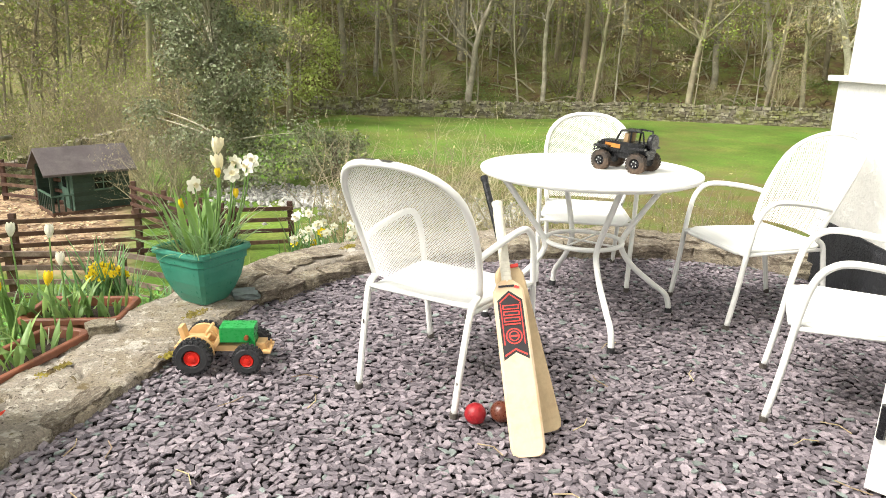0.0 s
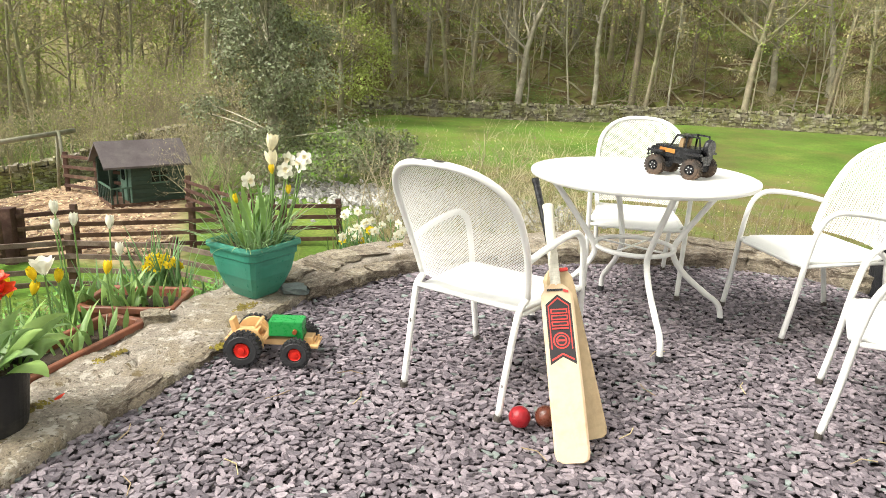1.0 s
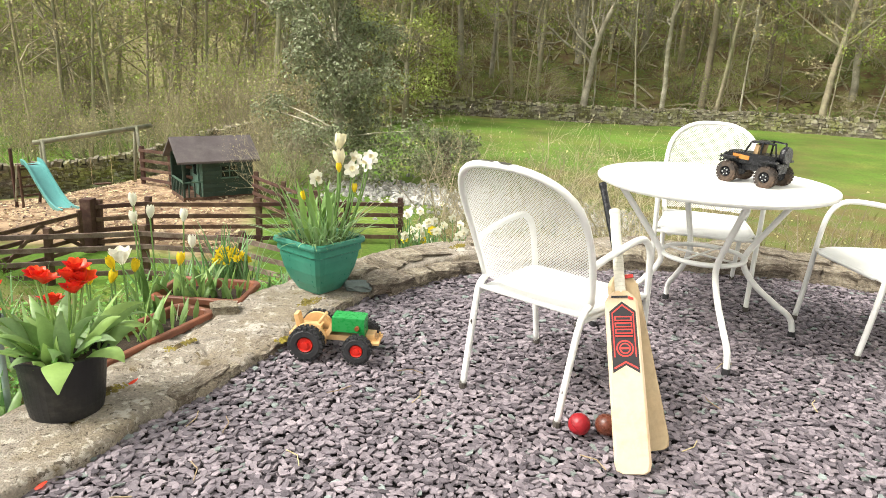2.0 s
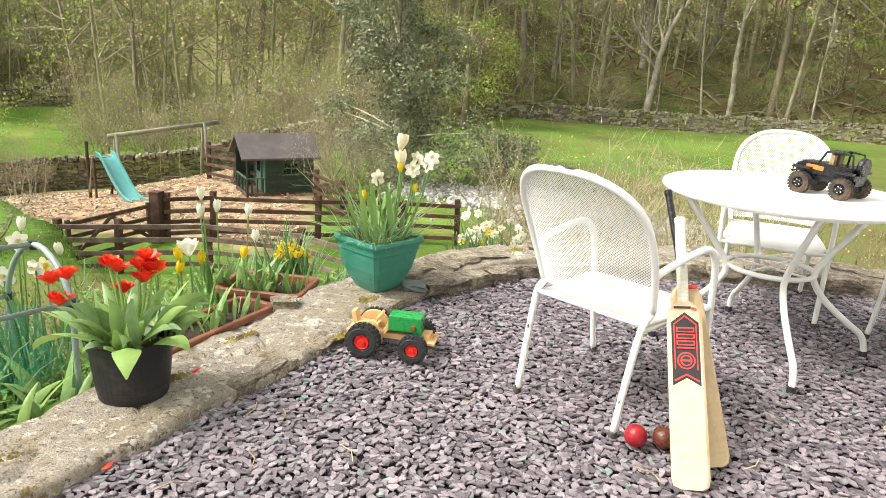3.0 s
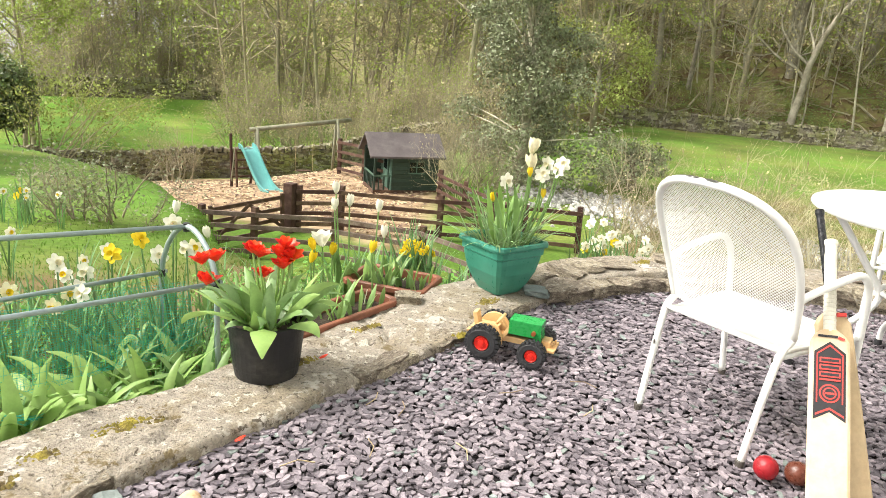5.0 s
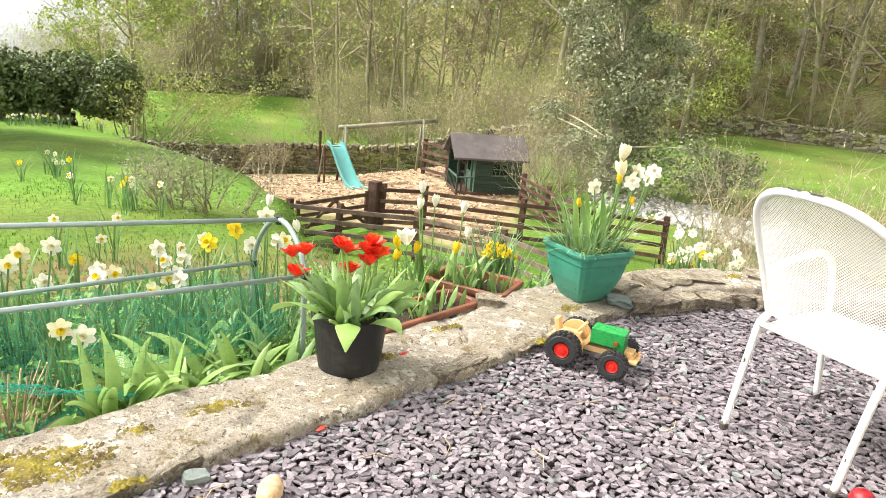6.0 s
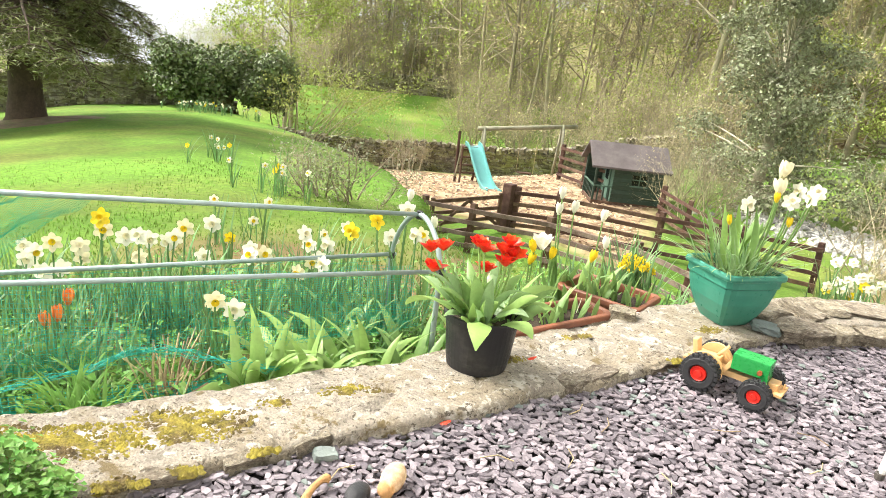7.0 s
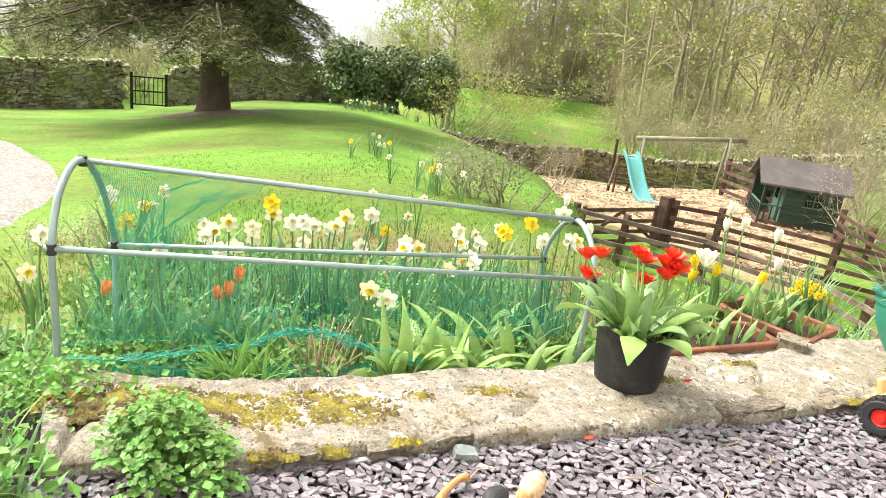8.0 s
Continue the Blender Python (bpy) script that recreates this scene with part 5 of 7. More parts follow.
# ---------- flowers ----------
LEAF_B = mat("blue-green tulip leaf", (0.24, 0.36, 0.16), 0.4, 0.15, 10, 60, 0.1, island=0.25, translucent=0.25)
def tulip_head(parent, p, size, material, opened=0.0, name="tulip_flower", seed=0):
    rng = random.Random(seed)
    g = Geo()
    tilt = pose(*p, rng.uniform(-14, 14), rng.uniform(-14, 14), rng.uniform(0, 60))
    for k in range(6):
        a0 = k * math.pi / 3
        lay = 0.86 if k % 2 else 1.0
        b = len(g.v)
        for i in range(6):
            t = i / 5
            r = size * (0.10 + 0.36 * math.sin(min(1.0, t * 1.35) * math.pi / 2) * lay + (opened * 0.75 - 0.13) * t * t * (1 + 0.2 * rng.uniform(-1, 1)))
            w = (0.25 + 1.3 * math.sin(min(1.0, t * 1.2) * math.pi * 0.5)) * (1 - max(0, (t - 0.55) / 0.45) ** 2 * 0.85) * 0.62
            z = size * (1.25 - 0.45 * opened) * t
            for s in (-1, -0.4, 0.4, 1):
                a = a0 + s * w
                rr = r * (1 - 0.06 * s * s)
                g.v.append(tuple(tilt @ Vector((rr * math.cos(a), rr * math.sin(a), z))))
        for i in range(5):
            for s in range(3):
                q = b + i * 4 + s
                g.f.append((q, q + 1, q + 5, q + 4))
    return g.make(name, material, parent, smooth=True)

def daffodil_head(parent, p, az, size, petal, cup, seed=0):
    rng = random.Random(seed)
    m = pose(*p, 0, 0, math.degrees(az)) @ pose(0, 0, 0, 0, rng.uniform(60, 95), 0)
    g = Geo()
    for k in range(6):
        a = k * math.pi / 3 + rng.uniform(-0.1, 0.1)
        L, W = size * rng.uniform(0.46, 0.54), size * 0.2
        u, w = Vector((math.cos(a), math.sin(a), 0)), Vector((-math.sin(a), math.cos(a), 0))
        lift = Vector((0, 0, size * (0.02 if k % 2 else 0.0)))
        tip = Vector((0, 0, size * rng.uniform(-0.1, 0.06)))
        pts = [Vector((0, 0, 0)) + lift, u * L * 0.5 + w * W + lift, u * L * 0.85 + w * W * 0.6 + lift + tip * 0.6, u * L + lift + tip, u * L * 0.85 - w * W * 0.6 + lift + tip * 0.6, u * L * 0.5 - w * W + lift, u * L * 0.5 + lift + Vector((0, 0, -size * 0.03))]
        g.add([m @ q for q in pts], [(0, 1, 6), (1, 2, 6), (2, 3, 6), (3, 4, 6), (4, 5, 6), (5, 0, 6)])
    f = g.make("daffodil_flower", petal, parent)
    Geo().lathe([(size * 0.07, 0.0), (size * 0.11, size * 0.12), (size * 0.15, size * 0.2), (size * 0.17, size * 0.22), (size * 0.12, size * 0.18), (size * 0.03, size * 0.05)], 9, m, cap=False).make("trumpet", cup, f, "yellow-orange trumpet")
    return f

def stem(g, a, b, r=0.0035, bow=0.02):
    a, b = Vector(a), Vector(b)
    c = a.lerp(b, 0.55) + Vector((bow, -bow, 0))
    g.tube(smooth_path([a, c, b], 3), r, 5, caps=False)

# ---------- black pot of red tulips ----------
def build_tulip_pot():
    rng = random.Random(2)
    x, y = -1.565, 2.09
    z0 = 0.04
    t = thing("tulip_pot", pose(x, y, z0) @ Matrix.Diagonal((1.1, 1.1, 0.99, 1)), "black plastic pot of open red tulips with broad pale leaves", "potted plant")
    Geo().lathe([(0.092, 0.0), (0.098, 0.005), (0.104, 0.043), (0.105, 0.048), (0.117, 0.183), (0.124, 0.185), (0.127, 0.21), (0.12, 0.212), (0.114, 0.187), (0.0, 0.182)], 40, cap=False).make("pot", POT_BLACK, t, "scuffed black plastic pot", smooth=False)
    Geo().lathe([(0.113, 0.188), (0.06, 0.196), (0.0, 0.196)], 20, cap=False).make("soil", SOIL, t)
    n = 52
    for k in range(n):
        a = 2 * math.pi * k / n + rng.uniform(-0.7, 0.7)
        r = rng.uniform(0.01, 0.095)
        g = Geo().strap((r * math.cos(a), r * math.sin(a), 0.187), a, rng.uniform(0.0, 0.85), rng.uniform(0.1, 0.25), rng.uniform(0.026, 0.052), rng.uniform(0.1, 2.2), 9, rng.uniform(0.05, 0.35), 0.06, rng.gauss(0, 1.3))
        g.make("leaf", (LEAF_P, LEAF_T, LEAF_B)[k % 3], t, smooth=True)
    for a in (-1.0, -0.25, 0.9, -2.6):
        Geo().strap((0.1 * math.cos(a), 0.105 * math.sin(a), 0.205), a, rng.uniform(0.7, 1.2), rng.uniform(0.13, 0.25), rng.uniform(0.05, 0.075), 2.6, 9, 0.12, 0.06, rng.gauss(0, 0.6)).make("leaf", LEAF_P, t, smooth=True)
    heads = [(-0.035, -0.025, 0.45), (0.03, 0.02, 0.435), (0.06, 0.04, 0.425), (-0.01, -0.005, 0.36), (-0.15, -0.11, 0.41), (-0.14, -0.105, 0.34), (0.035, 0.05, 0.455), (-0.12, -0.085, 0.42), (-0.01, -0.03, 0.44), (0.05, 0.01, 0.4)]
    for k, (hx, hy, hz) in enumerate(heads):
        g = Geo()
        stem(g, (hx * 0.3, hy * 0.3, 0.19), (hx, hy, hz), 0.004)
        st = g.make("flower_stem", LEAF_P, t, smooth=True)
        s = rng.uniform(0.034, 0.04)
        tulip_head(st, (hx, hy, hz - 0.008), s, PETAL_R, 0.9, "tulip_flower", k)
        tulip_head(st, (hx, hy, hz - 0.002), s * 0.85, PETAL_R, 0.45, "inner_petals", k + 40)
    g = Geo()
    for k in range(60):
        a = rng.uniform(0, 6.28)
        rr = rng.uniform(0.05, 0.12)
        g.leaf((rr * math.cos(a), rr * math.sin(a), rng.uniform(0.19, 0.24)), (math.cos(a), math.sin(a), 1), 0.018, rng, 1.2)
    tagged(g.make("weed_growth", LEAF_W, t), kind="stuff")
build_tulip_pot()

# ---------- green square planter ----------
def build_green_pot():
    rng = random.Random(5)
    z0 = 0.046
    t = thing("green_planter", pose(-1.11, 3.39, z0, 0, 0, 58) @ Matrix.Scale(1.05, 4), "green plastic square planter of daffodils and tulips", "potted plant")
    g = Geo()
    prof = [(0.07, 0.0), (0.076, 0.006), (0.1, 0.05), (0.124, 0.11), (0.136, 0.165), (0.139, 0.19), (0.146, 0.195), (0.147, 0.225), (0.158, 0.23), (0.161, 0.24), (0.158, 0.252), (0.148, 0.256), (0.14, 0.25), (0.132, 0.215)]
    n = 48
    for r, z in prof:
        for k in range(n):
            a = 2 * math.pi * (k + 0.5) / n
            c, s = math.cos(a), math.sin(a)
            q = (abs(c) ** 9 + abs(s) ** 9) ** (-1 / 9)
            g.v.append((r * q * c, r * q * s, z))
    for i in range(len(prof) - 1):
        for k in range(n):
            j = (k + 1) % n
            g.f.append((i * n + k, i * n + j, (i + 1) * n + j, (i + 1) * n + k))
    g.f.append(tuple(reversed(range(n))))
    g.make("pot", POT_GREEN, t, "moulded green plastic pot", smooth=False)
    Geo().box((0, 0, 0.205), (0.262, 0.262, 0.02)).make("soil", SOIL, t)
    f = Geo()
    for k in range(150):
        x, y = rng.uniform(-0.11, 0.11), rng.uniform(-0.11, 0.11)
        a = math.atan2(y, x) + rng.uniform(-0.8, 0.8)
        f.strap((x, y, 0.21), a, rng.uniform(0.05, 0.95), rng.uniform(0.12, 0.3), rng.uniform(0.006, 0.011), rng.uniform(0.4, 2.4), 7, 0.1, 0.2)
    tagged(f.make("daffodil_foliage", LEAF_B, t, "narrow grey-green daffodil leaves"), kind="stuff")
    for k in range(13):
        x, y = rng.uniform(-0.07, 0.07), rng.uniform(-0.07, 0.07)
        Geo().strap((x, y, 0.21), rng.uniform(0, 6.28), rng.uniform(0.05, 0.3), rng.uniform(0.2, 0.33), rng.uniform(0.028, 0.045), rng.uniform(0.3, 1.2), 7, 0.25, 0.06).make("tulip_leaf", LEAF_T if k % 3 else LEAF_P, t, smooth=True)
    inv = (pose(-1.11, 3.39, z0, 0, 0, 58) @ Matrix.Scale(1.05, 4)).inverted()
    for k, (x, y, z, kind) in enumerate([(-1.02, 3.39, 0.76, "T"), (-1.0, 3.36, 0.69, "T"), (-0.94, 3.41, 0.69, "D"), (-0.95, 3.37, 0.645, "D"), (-0.87, 3.40, 0.7, "D"), (-0.88, 3.36, 0.68, "D"), (-1.1, 3.3, 0.605, "D"), (-1.15, 3.28, 0.525, "B"), (-0.94, 3.38, 0.555, "B"), (-1.0, 3.33, 0.655, "B")]):
        p = inv @ Vector((x, y, z))
        s = Geo()
        stem(s, (p.x * 0.5, p.y * 0.4, 0.2), p, 0.004, 0.012)
        st = s.make("flower_stem", LEAF_T, t, smooth=True)
        if kind == "T":
            tulip_head(st, p - Vector((0, 0, 0.03)), 0.062, PETAL_C, 0.12, seed=k)
        elif kind == "B":
            tulip_head(st, p - Vector((0, 0, 0.02)), 0.034, PETAL_Y, 0.0, "flower_bud", seed=k)
        else:
            daffodil_head(st, p, radians(-90 - 58 + rng.uniform(-50, 50)), 0.078, PETAL_W, PETAL_C, k)
    w = Geo()
    for a, l in ((-0.6, 0.3), (-0.3, 0.34), (2.4, 0.22)):
        w.tube([(0.08 * math.cos(a), 0.08 * math.sin(a), 0.21), (l * 0.6 * math.cos(a), l * 0.6 * math.sin(a), 0.33), (l * math.cos(a + 0.15), l * math.sin(a + 0.15), 0.39)], [0.003, 0.0025, 0.001], 5)
    tagged(w.make("dry_stalk", STRAW, t), kind="stuff")
build_green_pot()

# ---------- seed troughs ----------
def build_trough(corner, rz, L, W, label, seed):
    rng = random.Random(seed)
    H = 0.13
    t = thing("plant_trough", pose(*corner, -0.075, 0, 0, rz), label, "planter", "plant troughs")
    g = Geo()
    rings = [(0.03, 0.0), (0.012, H - 0.03), (0.012, H - 0.028), (-0.004, H - 0.026), (-0.004, H - 0.004), (0.0, H), (0.018, H), (0.022, H - 0.004), (0.03, H - 0.05)]
    n = 0
    for d, z in rings:
        x0, x1, y0, y1, c = d, L - d, d, W - d, 0.025
        loop = [(x0 + c, y0), (x1 - c, y0), (x1, y0 + c), (x1, y1 - c), (x1 - c, y1), (x0 + c, y1), (x0, y1 - c), (x0, y0 + c)]
        n = len(loop)
        g.v += [(x, y, z) for x, y in loop]
    for i in range(len(rings) - 1):
        for k in range(n):
            j = (k + 1) % n
            g.f.append((i * n + k, i * n + j, (i + 1) * n + j, (i + 1) * n + k))
    g.f.append(tuple(reversed(range(n))))
    g.make("trough_body", TERRA, t, "brown plastic trough body")
    Geo().box((L / 2, W / 2, H - 0.06), (L - 0.05, W - 0.05, 0.04)).make("soil", SOIL, t)
    Geo().box((L - 0.1, W * 0.6, H + 0.0), (0.012, 0.002, 0.07), pose(0, 0, 0, 8, 10, 30)).make("plant_tag", PETAL_W, t, "small white plastic plant tag")
    for k in range(34):
        x = rng.uniform(0.05, L - 0.05) if k % 4 else rng.uniform(0.05, L * 0.6)
        Geo().strap((x, rng.uniform(0.05, W - 0.05), H - 0.05), rng.uniform(0, 6.28), rng.uniform(0.05, 0.6), rng.uniform(0.1, 0.22), rng.uniform(0.016, 0.034), rng.uniform(0.3, 1.8), 7, 0.25, 0.06).make("tulip_leaf", LEAF_T if k % 3 else LEAF_P, t, smooth=True)
    return t
# the corner is the trough's lower left seen along its length
build_trough((-1.635, 2.34), 74, 0.66, 0.21, "brown plastic trough of young tulip leaves beside the wall", 1)
build_trough((-1.40, 3.10), 92, 0.30, 0.42, "brown plastic trough of tulips behind the wall", 2)

def standing_tulips(name, label, spots, material, size, seed, opened=0.0, drop=0.5):
    rng = random.Random(seed)
    for k, (x, y, z) in enumerate(spots):
        b = Vector((x + rng.gauss(0, 0.015), y + rng.gauss(0, 0.015), max(gz(x, y), z - drop)))
        t = thing(name, Matrix.Translation(b), label, "tulip", label)
        g = Geo()
        stem(g, (0, 0, 0), Vector((x, y, z - size * 0.5)) - b, 0.004, 0.01)
        g.make("flower_stem", LEAF_T, t, smooth=True)
        tulip_head(t, Vector((x, y, z - size * 0.6)) - b, size, material, opened, seed=seed * 10 + k)
        for q in range(3):
            Geo().strap((0, 0, 0), rng.uniform(0, 6.28), rng.uniform(0.1, 0.45), rng.uniform(0.2, 0.32), rng.uniform(0.028, 0.045), rng.uniform(0.4, 1.5), 7, 0.25, 0.06).make("leaf", LEAF_T, t, smooth=True)

standing_tulips("white_tulip", "tall closed creamy-white tulip in the bed", [(-1.91, 3.16, 0.48), (-1.91, 3.15, 0.40), (-1.85, 3.19, 0.42), (-1.72, 3.25, 0.40), (-2.51, 2.73, 0.37), (-2.4, 2.82, 0.25), (-1.66, 3.2, 0.29)], PETAL_W, 0.05, 1)
standing_tulips("yellow_tulip", "closed yellow tulip in the bed", [(-1.93, 2.79, 0.25), (-1.92, 2.8, 0.22), (-1.84, 2.85, 0.28), (-1.85, 2.84, 0.22), (-1.77, 2.89, 0.26), (-1.62, 2.99, 0.27)], PETAL_Y, 0.048, 2)
standing_tulips("white_double_tulip", "large open white tulip in the bed", [(-1.81, 2.87, 0.31)], PETAL_W, 0.07, 3, 0.55)
standing_tulips("orange_tulip", "orange-red tulip among the netted plants", [(-2.64, 1.15, 0.15), (-2.65, 1.12, 0.09), (-2.66, 1.09, 0.07), (-2.9, 0.75, 0.05)], PETAL_O, 0.05, 4)

# ---------- daffodils ----------
def daffodil(spot, petal, cup, size, seed, label, drop=0.55):
    rng = random.Random(seed)
    x, y, z = spot
    b = Vector((x + rng.gauss(0, 0.03), y + rng.gauss(0, 0.03), max(gz(x, y) - 0.02, z - drop)))
    t = thing("daffodil", Matrix.Translation(b), label, "daffodil", "daffodils")
    h = Vector(spot) - b
    g = Geo()
    stem(g, (0, 0, 0), h, 0.0035, 0.012)
    for k in range(7):
        g.strap((rng.gauss(0, 0.02), rng.gauss(0, 0.02), 0), rng.uniform(0, 6.28), rng.uniform(0.02, 0.3), rng.uniform(0.25, 0.48), rng.uniform(0.009, 0.015), rng.uniform(0.2, 1.3), 6, 0.1, 0.25)
    g.make("foliage", LEAF_D, t)
    daffodil_head(t, h, math.atan2(0.17 - y, -0.3 - x) + rng.uniform(-0.7, 0.7), size, petal, cup, seed)
D1 = [(-3.0, 1.44, 0.3), (-3.0, 1.45, 0.25), (-2.96, 1.52, 0.22), (-2.92, 1.6, 0.21), (-2.88, 1.66, 0.2), (-2.85, 1.72, 0.26), (-2.79, 1.81, 0.28), (-2.81, 1.78, 0.13), (-2.7, 1.94, 0.17),
      (-2.66, 1.98, 0.15), (-2.49, 2.19, 0.21), (-2.29, 2.38, 0.27), (-2.42, 2.26, 0.28), (-2.34, 2.33, 0.34)]
D2 = [(-3.21, 0.85, 0.31), (-3.2, 0.91, 0.2), (-3.1, 1.2, 0.14), (-3.26, 0.56, 0.0), (-2.25, 2.42, 0.4), (-2.21, 2.45, 0.29), (-3.3, 0.62, 0.14), (-2.3, 2.6, 0.24), (-2.42, 2.52, 0.2), (-2.6, 2.25, 0.1), (-3.05, 1.3, 0.1), (-2.28, 1.49, 0.18), (-2.24, 1.54, 0.15)]
for k, s in enumerate(D1 + D2):
    yel = k in (0, 12, 13, 15)
    daffodil(s, PETAL_Y if yel else (PETAL_C if k % 4 == 1 else PETAL_W), PETAL_Y if k % 4 == 1 or yel else PETAL_C, 0.085, 100 + k, "yellow daffodil among the bed plants" if yel else "white daffodil among the bed plants")
for k in range(18):
    r = random.Random(400 + k)
    t, o = r.random(), r.uniform(-0.15, 0.55)
    daffodil((-3.2 + 0.95 * t - 0.8 * o, 0.85 + 1.5 * t + 0.5 * o, r.uniform(0.06, 0.26)), PETAL_C if k % 3 == 0 else PETAL_W, PETAL_Y if k % 2 else PETAL_C, 0.078, 420 + k, "white daffodil among the bed plants")
for k in range(16):
    r = random.Random(k)
    daffodil((-1.75 + 0.16 * r.random(), 3.55 + 0.16 * r.random(), 0.06 + 0.07 * r.random()), PETAL_Y, PETAL_Y, 0.05, 200 + k, "small yellow daffodil in a clump", 0.3)
for k in range(26):
    r = random.Random(50 + k)
    daffodil((-1.03 + 0.5 * r.random(), 5.1 + 0.5 * r.random(), -0.22 + 0.2 * r.random()), PETAL_Y if k % 7 == 0 else PETAL_W, PETAL_C, 0.075, 240 + k, "white daffodil beyond the terrace wall", 0.4)
# drifts out on the lawn
LAWN = [(-20.0, 12.7, 36, 1.6), (-8.8, 5.7, 7, 0.45), (-5.9, 4.65, 8, 0.4), (-4.6, 1.3, 4, 0.3), (-3.9, 2.7, 5, 0.6)]
for i, (cx, cy, n, sp) in enumerate(LAWN):
    r = random.Random(70 + i)
    for k in range(n):
        x, y = cx + r.gauss(0, sp * 0.6), cy + r.gauss(0, sp * 0.4)
        daffodil((x, y, gz(x, y) + r.uniform(0.2, 0.32)), PETAL_Y if r.random() < 0.25 else PETAL_W, PETAL_Y, 0.075, 300 + 20 * i + k, "daffodil in a drift on the lawn", 0.5)

# ---------- bed planting ----------
def bed_edge(t):
    """A point along the wall's outer edge, t from 0 to 1 along its garden side."""
    i = t * 8.6
    k = int(i)
    a, b = OUTER[k], OUTER[k + 1]
    return a[0] + (b[0] - a[0]) * (i - k), a[1] + (b[1] - a[1]) * (i - k)

def build_bed():
    rng = random.Random(8)
    leaves, weeds, straws = Geo(), Geo(), Geo()
    for k in range(2600):
        ex, ey = bed_edge(rng.random())
        d = 0.07 + 1.75 * rng.random() ** 1.1
        a = math.atan2(ey - 1.5, ex + 0.2) if ey > 2.5 else math.radians(160)
        x, y = ex + d * math.cos(a) + rng.gauss(0, 0.05), ey + d * math.sin(a) + rng.gauss(0, 0.05)
        dens = noise.noise((x * 1.8, y * 1.8, 0))
        z = gz(x, y) - 0.02
        if dens > -0.15:
            hgt = rng.uniform(0.14, 0.4) * (0.55 if d < 0.3 else 1.0)
            leaves.strap((x, y, z), rng.uniform(0, 6.28), rng.uniform(0.02, 0.5), hgt, rng.uniform(0.008, 0.016), rng.uniform(0.2, 1.6), 5, 0.1, 0.25)
        for q in range(8):
            weeds.leaf((x + rng.gauss(0, 0.07), y + rng.gauss(0, 0.07), z + rng.uniform(0.02, 0.16)), (rng.gauss(0, 0.6), rng.gauss(0, 0.6), 1), rng.uniform(0.014, 0.032), rng, 1.4)
        if k % 24 == 0:
            h = rng.uniform(0, 6.28)
            straws.tube([(x, y, z), (x + 0.1 * math.cos(h), y + 0.1 * math.sin(h), z + rng.uniform(0.05, 0.2))], 0.003, 4)
    for k in range(900):
        x, y = rng.uniform(-3.1, -1.78), rng.uniform(-0.5, 0.5)
        if y > 0.38 and x > -2.3:
            continue
        z = -0.02 if x > -2.0 else gz(x, y)
        leaves.strap((x, y, z), rng.uniform(0, 6.28), rng.uniform(0.02, 0.6), rng.uniform(0.1, 0.26), rng.uniform(0.008, 0.014), rng.uniform(0.4, 1.6), 5, 0.1, 0.25)
        for q in range(7):
            weeds.leaf((x + rng.gauss(0, 0.06), y + rng.gauss(0, 0.06), z + rng.uniform(0.02, 0.12)), (rng.gauss(0, 0.6), rng.gauss(0, 0.6), 1), rng.uniform(0.018, 0.04), rng, 1.3)
    for k in range(130):
        x, y = rng.gauss(-2.4, 0.12), rng.gauss(0.48, 0.08)
        z = 0.03 if x > -2.36 else -0.05
        for q in range(6):
            weeds.leaf((x + rng.gauss(0, 0.04), y + rng.gauss(0, 0.04), z + rng.uniform(0.0, 0.05)), (rng.gauss(0, 0.6), rng.gauss(0, 0.6), 1), rng.uniform(0.014, 0.03), rng, 1.2)
    tagged(leaves.make("bed_foliage", LEAF_D), "dense narrow daffodil leaves filling the flower bed", "foliage", kind="stuff")
    tagged(weeds.make("bed_weeds", LEAF_W), "low leafy weeds carpeting the flower bed", "weeds", kind="stuff")
    tagged(straws.make("dead_stalks", STRAW), "dry dead stalks among the bed plants", "stalks", kind="stuff")
    def leaf_clump(name, label, x, y, n, l0, l1, w0, w1, material, d0=0.8, d1=2.9, z=None, spread=0.05, cat="plant"):
        t = thing(name, pose(x, y, gz(x, y) if z is None else z), label, cat)
        for k in range(n):
            Geo().strap((rng.gauss(0, spread), rng.gauss(0, spread), 0), rng.uniform(0, 6.28), rng.uniform(0.05, 0.7), rng.uniform(l0, l1), rng.uniform(w0, w1), rng.uniform(d0, d1), 8, 0.22, 0.08, rng.gauss(0, 0.6)).make("leaf", material, t, smooth=True)
    for x, y, n in ((-2.06, 1.5, 9), (-1.98, 1.72, 13), (-1.94, 1.92, 12), (-2.13, 1.62, 9), (-1.86, 2.1, 8), (-1.85, 2.55, 9), (-1.8, 2.75, 9), (-1.95, 2.95, 8), (-2.1, 2.75, 8), (-2.2, 1.95, 8), (-2.3, 2.2, 8)):
        leaf_clump("tulip_clump", "clump of broad green tulip leaves behind the wall", x, y, n + 5, 0.24, 0.4, 0.036, 0.062, LEAF_P if n > 8 else LEAF_T)
    for x, y in ((-2.28, 1.07), (-2.2, 0.98)):
        leaf_clump("grassy_clump", "arching clump of narrow bright green leaves", x, y, 70, 0.16, 0.3, 0.01, 0.016, LEAF_W, 0.8, 2.2, spread=0.035)
    leaf_clump("edge_iris", "yellow-green strap leaves at the end of the wall", -2.25, 0.28, 26, 0.15, 0.3, 0.014, 0.022, LEAF_P, 0.3, 1.2)
    # dead stump of stalks
    t = thing("dead_perennial", pose(-2.22, 1.28, gz(-2.22, 1.28)), "cut dry brown stems of an old perennial", "dead plant")
    g = Geo()
